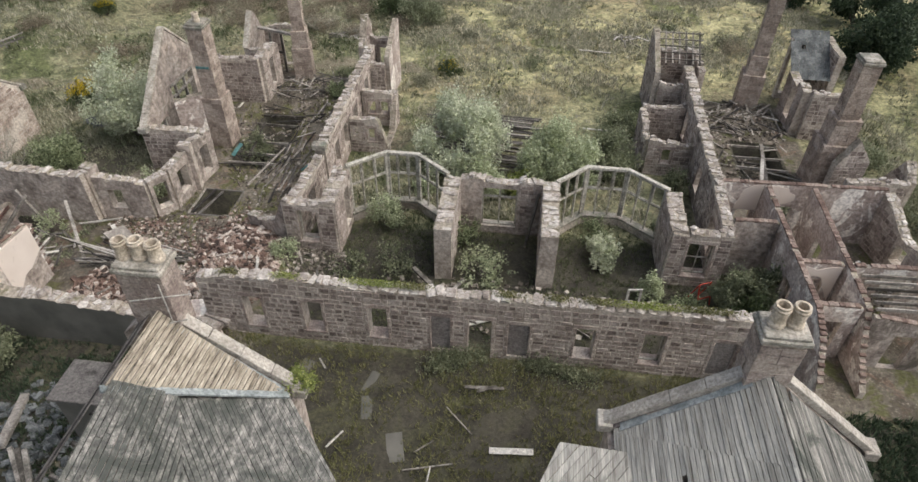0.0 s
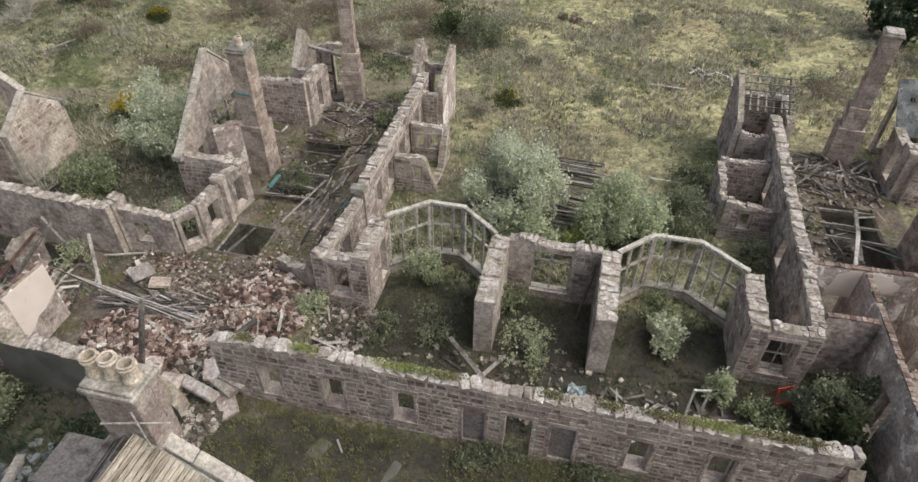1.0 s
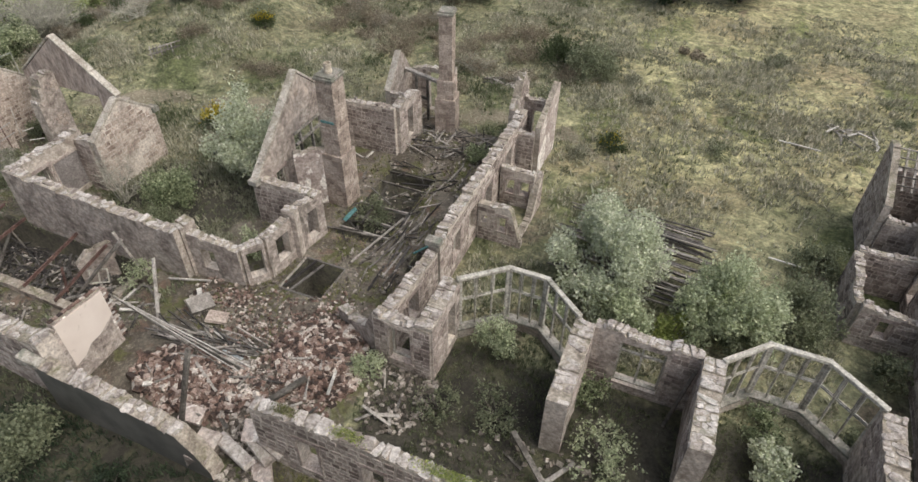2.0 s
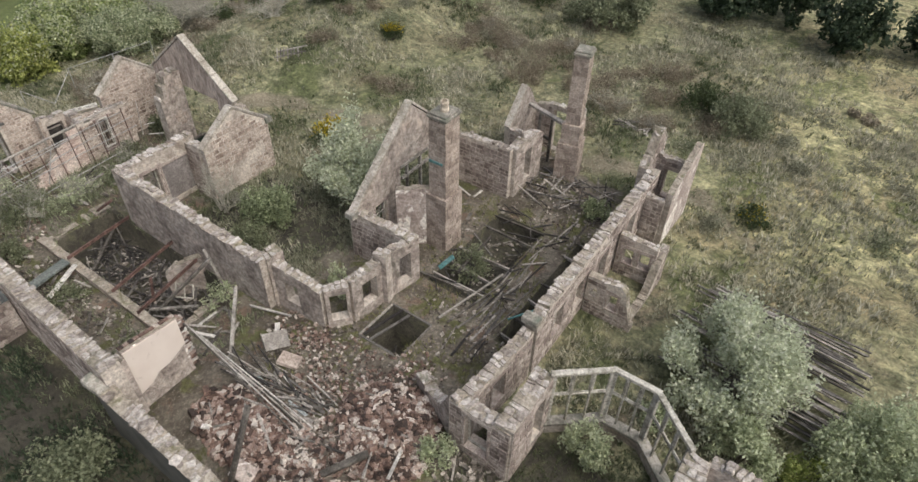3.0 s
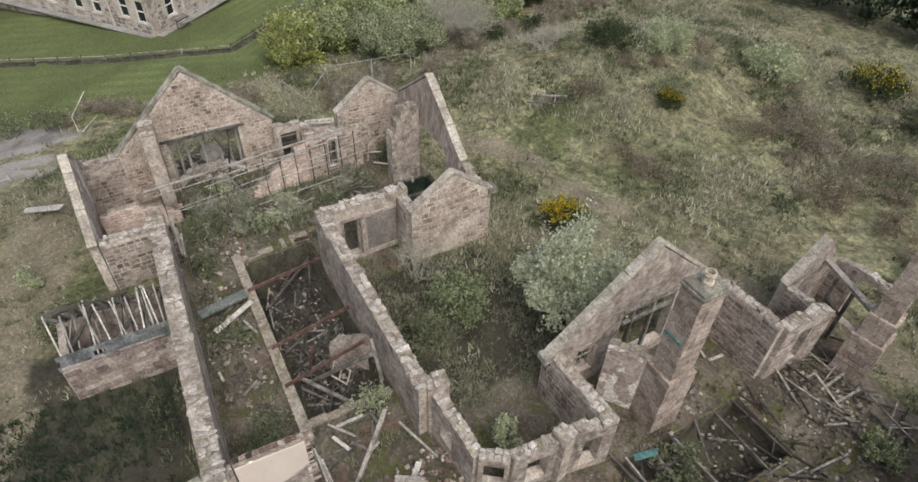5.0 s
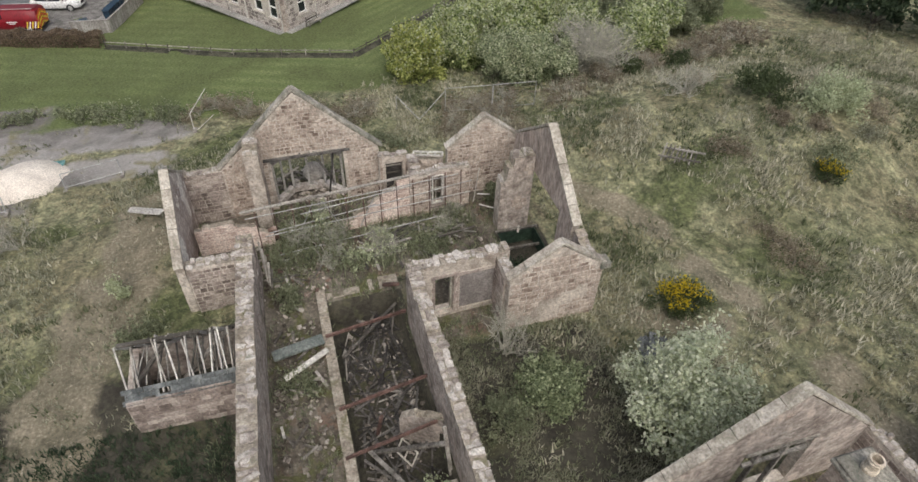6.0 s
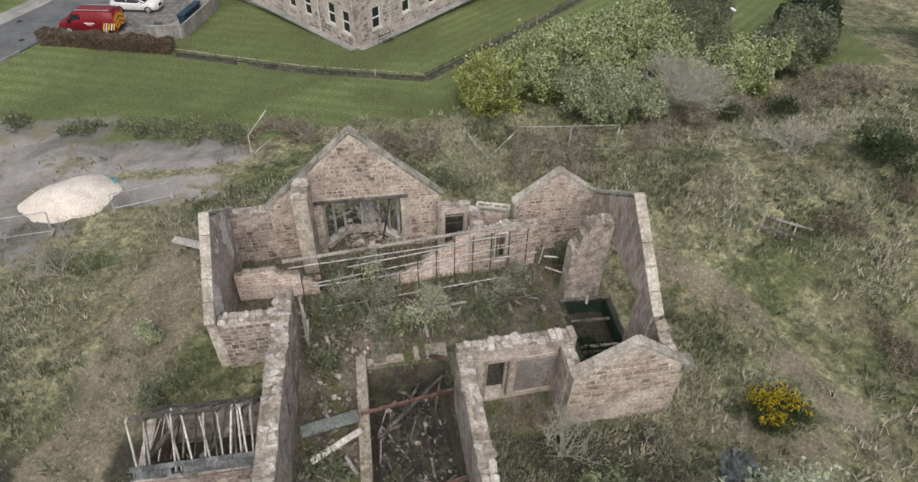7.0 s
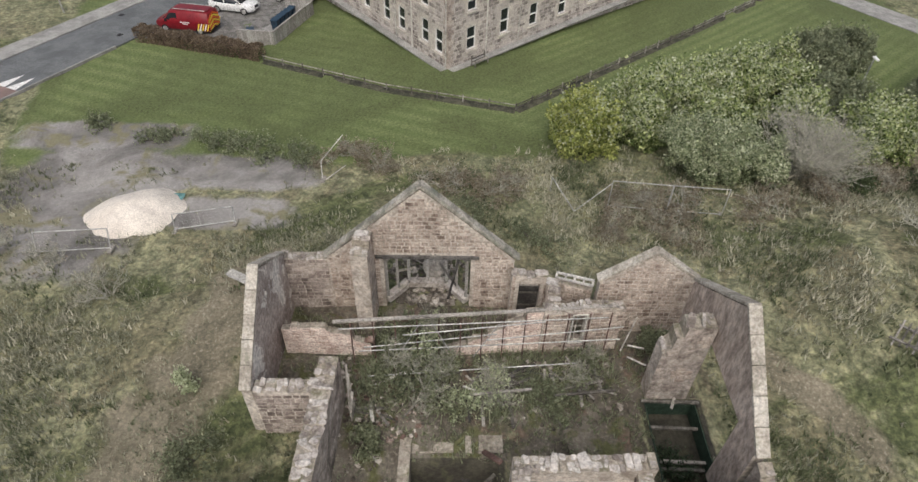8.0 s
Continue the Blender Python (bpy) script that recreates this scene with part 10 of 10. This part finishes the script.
def clipped_hedge(p, q, w, h, seed):
    """A box-clipped hedge: stems below, small leaves thick over its faces."""
    st = np.random.RandomState(seed)
    p, q = Vector((p[0], p[1], G0(p[0]))), Vector((q[0], q[1], G0(q[0])))
    d = q - p
    ob = thing("hedge", Matrix.Translation(p), "clipped brown beech hedge by a drive", "hedge")
    u, side = d.normalized(), Vector((-d.y, d.x, 0)).normalized()
    stem = MB()
    for i in range(int(d.length / 0.45)):
        c = u * (0.2 + i * 0.45) + side * float(st.uniform(-0.1, 0.1))
        stem.tube(c, c + Vector((float(st.uniform(-0.1, 0.1)), float(st.uniform(-0.1, 0.1)), h * 0.8)), 0.03, 0.012, 5, caps=False)
    part("stems", stem, M_BARK, ob)
    n = 15000
    t, a, z = st.uniform(0, d.length, n), st.uniform(-1, 1, n), st.uniform(0.05, 1, n)
    pick = st.rand(n)
    a = np.where(pick < 0.45, np.sign(a) * (1 - 0.12 * np.abs(st.normal(size=n))), a)
    z = np.where(pick > 0.62, 1 - 0.08 * np.abs(st.normal(size=n)), z)
    wave = 1 + 0.09 * np.sin(t * 1.7) + 0.06 * np.sin(t * 4.1 + 1.0)
    pts = np.outer(t, np.array(u)) + np.outer(a * w / 2 * wave, np.array(side))
    pts[:, 2] += z * h * wave + st.normal(size=n) * 0.03
    part("leaves", leaf_mesh("leaves", pts, 0.085, L_BEECH, seed=seed), None, ob)


clipped_hedge((-74.0, -3.7), (-70.6, 7.3), 1.1, 1.15, 180)


# ---- rough grass over the field ----
def grass(name, n, box, size, mat, label, seed, keep, blade=0.13):
    st = np.random.RandomState(seed)
    xs, ys = st.uniform(box[0], box[1], n), st.uniform(box[2], box[3], n)
    pts = [(x, y) for x, y in zip(xs, ys) if st.rand() < keep(x, y)]
    pts = np.array([(x, y, height(x, y)) for x, y in pts])
    k = len(pts)
    blades = 7
    b = np.repeat(pts, blades, 0)
    m = len(b)
    sc = np.repeat(st.uniform(0.5, 1.5, k), blades) * size
    ang = st.uniform(0, 2 * math.pi, m)
    lean = st.uniform(0.15, 0.9, m)
    off = st.normal(size=(m, 2)) * (sc * 0.35)[:, None]
    b[:, :2] += off
    tip = b.copy()
    tip[:, 0] += np.cos(ang) * lean * sc
    tip[:, 1] += np.sin(ang) * lean * sc
    tip[:, 2] += sc * st.uniform(0.5, 1.0, m)
    w = sc * blade
    side = np.stack([-np.sin(ang) * w, np.cos(ang) * w, np.zeros(m)], 1)
    v = np.empty((m, 3, 3))
    v[:, 0], v[:, 1], v[:, 2] = b - side, b + side, tip
    v[:, :2, 2] -= 0.03
    me = bpy.data.meshes.new(name)
    me.vertices.add(m * 3)
    me.vertices.foreach_set("co", v.reshape(-1))
    me.loops.add(m * 3)
    me.loops.foreach_set("vertex_index", np.arange(m * 3))
    me.polygons.add(m)
    me.polygons.foreach_set("loop_start", np.arange(m) * 3)
    me.polygons.foreach_set("loop_total", np.full(m, 3))
    me.materials.append(mat)
    me.update()
    me.validate()
    tagged(new(name, me), label, "grass", kind="stuff")


def field_keep(x, y):
    rooms = inside(x, y, ROOMS, 0.1)
    k = 1 - max(rooms, bare_at(x, y) * 0.75, dust_at(x, y) * 0.9, lawn_at(x, y), inside(x, y, DAMP_SHADE, 0.3) * 0.65)
    k *= max(0.05, 0.42 + 1.5 * noise.noise((x * 0.16, y * 0.16, 8.0)) + 0.5 * noise.noise((x * 0.6, y * 0.6, 3.0)))
    for x0, x1, y0, y1, d in PITS:
        if x0 - 0.3 < x < x1 + 0.3 and y0 - 0.3 < y < y1 + 0.3:
            return 0
    if inside(x, y, [(-45, -36, 14, 34), (-23, -10, 16, 44), (-37, -22, 16.5, 25.5), (8, 23, 16, 46), (-13, 11.2, 17.8, 18.5)], 0.05) > 0.5:
        return 0
    return k


def straw_keep(x, y):
    return field_keep(x, y) * max(0.0, min(1.0, 0.25 + 1.1 * soft(x + 10, 3.0) + 2.6 * noise.noise((x * 0.23, y * 0.23, 14.0)) + noise.noise((x * 0.8, y * 0.8, 2.0))))


def rank_keep(x, y):
    return field_keep(x, y) * (1 - 0.8 * soft(x + 10, 3.0)) * max(0.0, min(1.0, 0.1 - 2.6 * noise.noise((x * 0.23, y * 0.23, 14.0)) + noise.noise((x * 0.8, y * 0.8, 7.0))))


grass("straw_grass", 60000, (-56, 26, 28, 72), 0.30, L_STRAW, "pale straw tussocks of last year's grass", 25, straw_keep)
grass("rank_grass", 60000, (-56, 26, 28, 72), 0.28, L_RANK, "dark green tussocks in rough grass", 26, rank_keep)
grass("straw_grass", 16000, (-58, -31, -6, 34), 0.24, L_STRAW, "pale straw tussocks of last year's grass", 27, straw_keep)
grass("rank_grass", 16000, (-58, -31, -6, 34), 0.24, L_RANK, "dark green tussocks in rough grass", 28, rank_keep)
grass("rough_grass", 60000, (-60, 30, 28, 76), 0.23, L_GRASS, "rough tussocky straw and olive grass", 5, field_keep)
grass("rough_grass", 22000, (-56, -31, -6, 17), 0.2, L_GRASS, "rough tussocky straw and olive grass", 6, field_keep)
# shade of the west yard is put into this grass's dark colour
grass("yard_grass", 9000, (-31, -13.2, 5, 16.2), 0.2, L_DARK, "rank grass coloured dark for the shade of its yard", 17, lambda x, y: 0.6 + noise.noise((x * 0.4, y * 0.4, 1.0)))
grass("yard_grass", 9000, (-13, 11, 10.9, 17.8), 0.17, L_MOSS, "mossy grass of a neglected yard", 7, lambda x, y: 0.5 + noise.noise((x * 0.4, y * 0.4, 1.0)))
grass("yard_grass", 7000, (-32, -22.4, 25.4, 33), 0.2, L_GRASS, "rank green grass of an enclosed yard", 8, lambda x, y: 0.25 + 1.2 * noise.noise((x * 0.45, y * 0.45, 2.0)))
# deep shade of the east yard, likewise coloured into the grass
grass("yard_grass", 9000, (11.2, 24, 6, 16.6), 0.24, L_DARK, "rank grass coloured dark for the shade of its yard", 18, lambda x, y: 0.8)
grass("floor_weeds", 9000, (-11, 13.4, 18.5, 28), 0.16, L_RANK, "rank weeds over the floor of a hall", 9, lambda x, y: 0.5 + noise.noise((x * 0.5, y * 0.5, 5.0)))
grass("floor_weeds", 9000, (-43.4, -22.6, 15.2, 33), 0.2, L_GREEN, "weeds over roofless floors", 10, lambda x, y: 0.0 if inside(x, y, [p[:4] for p in PITS], 0.01) > 0.5 else 0.35 + noise.noise((x * 0.5, y * 0.5, 6.0)))
grass("tall_weeds", 2600, (-41.6, -37.4, 18.6, 29.6), 0.55, L_GREEN, "tall thin weeds over a roofless floor", 31, lambda x, y: 0.3 + 0.9 * noise.noise((x * 0.5, y * 0.5, 16.0)), 0.035)
grass("floor_weeds", 5000, (-22, -11.2, 21.5, 43), 0.18, L_MOSS, "weeds over roofless floors", 11, lambda x, y: 0.0 if inside(x, y, [p[:4] for p in PITS], 0.01) > 0.5 else 0.25 + noise.noise((x * 0.5, y * 0.5, 6.0)))
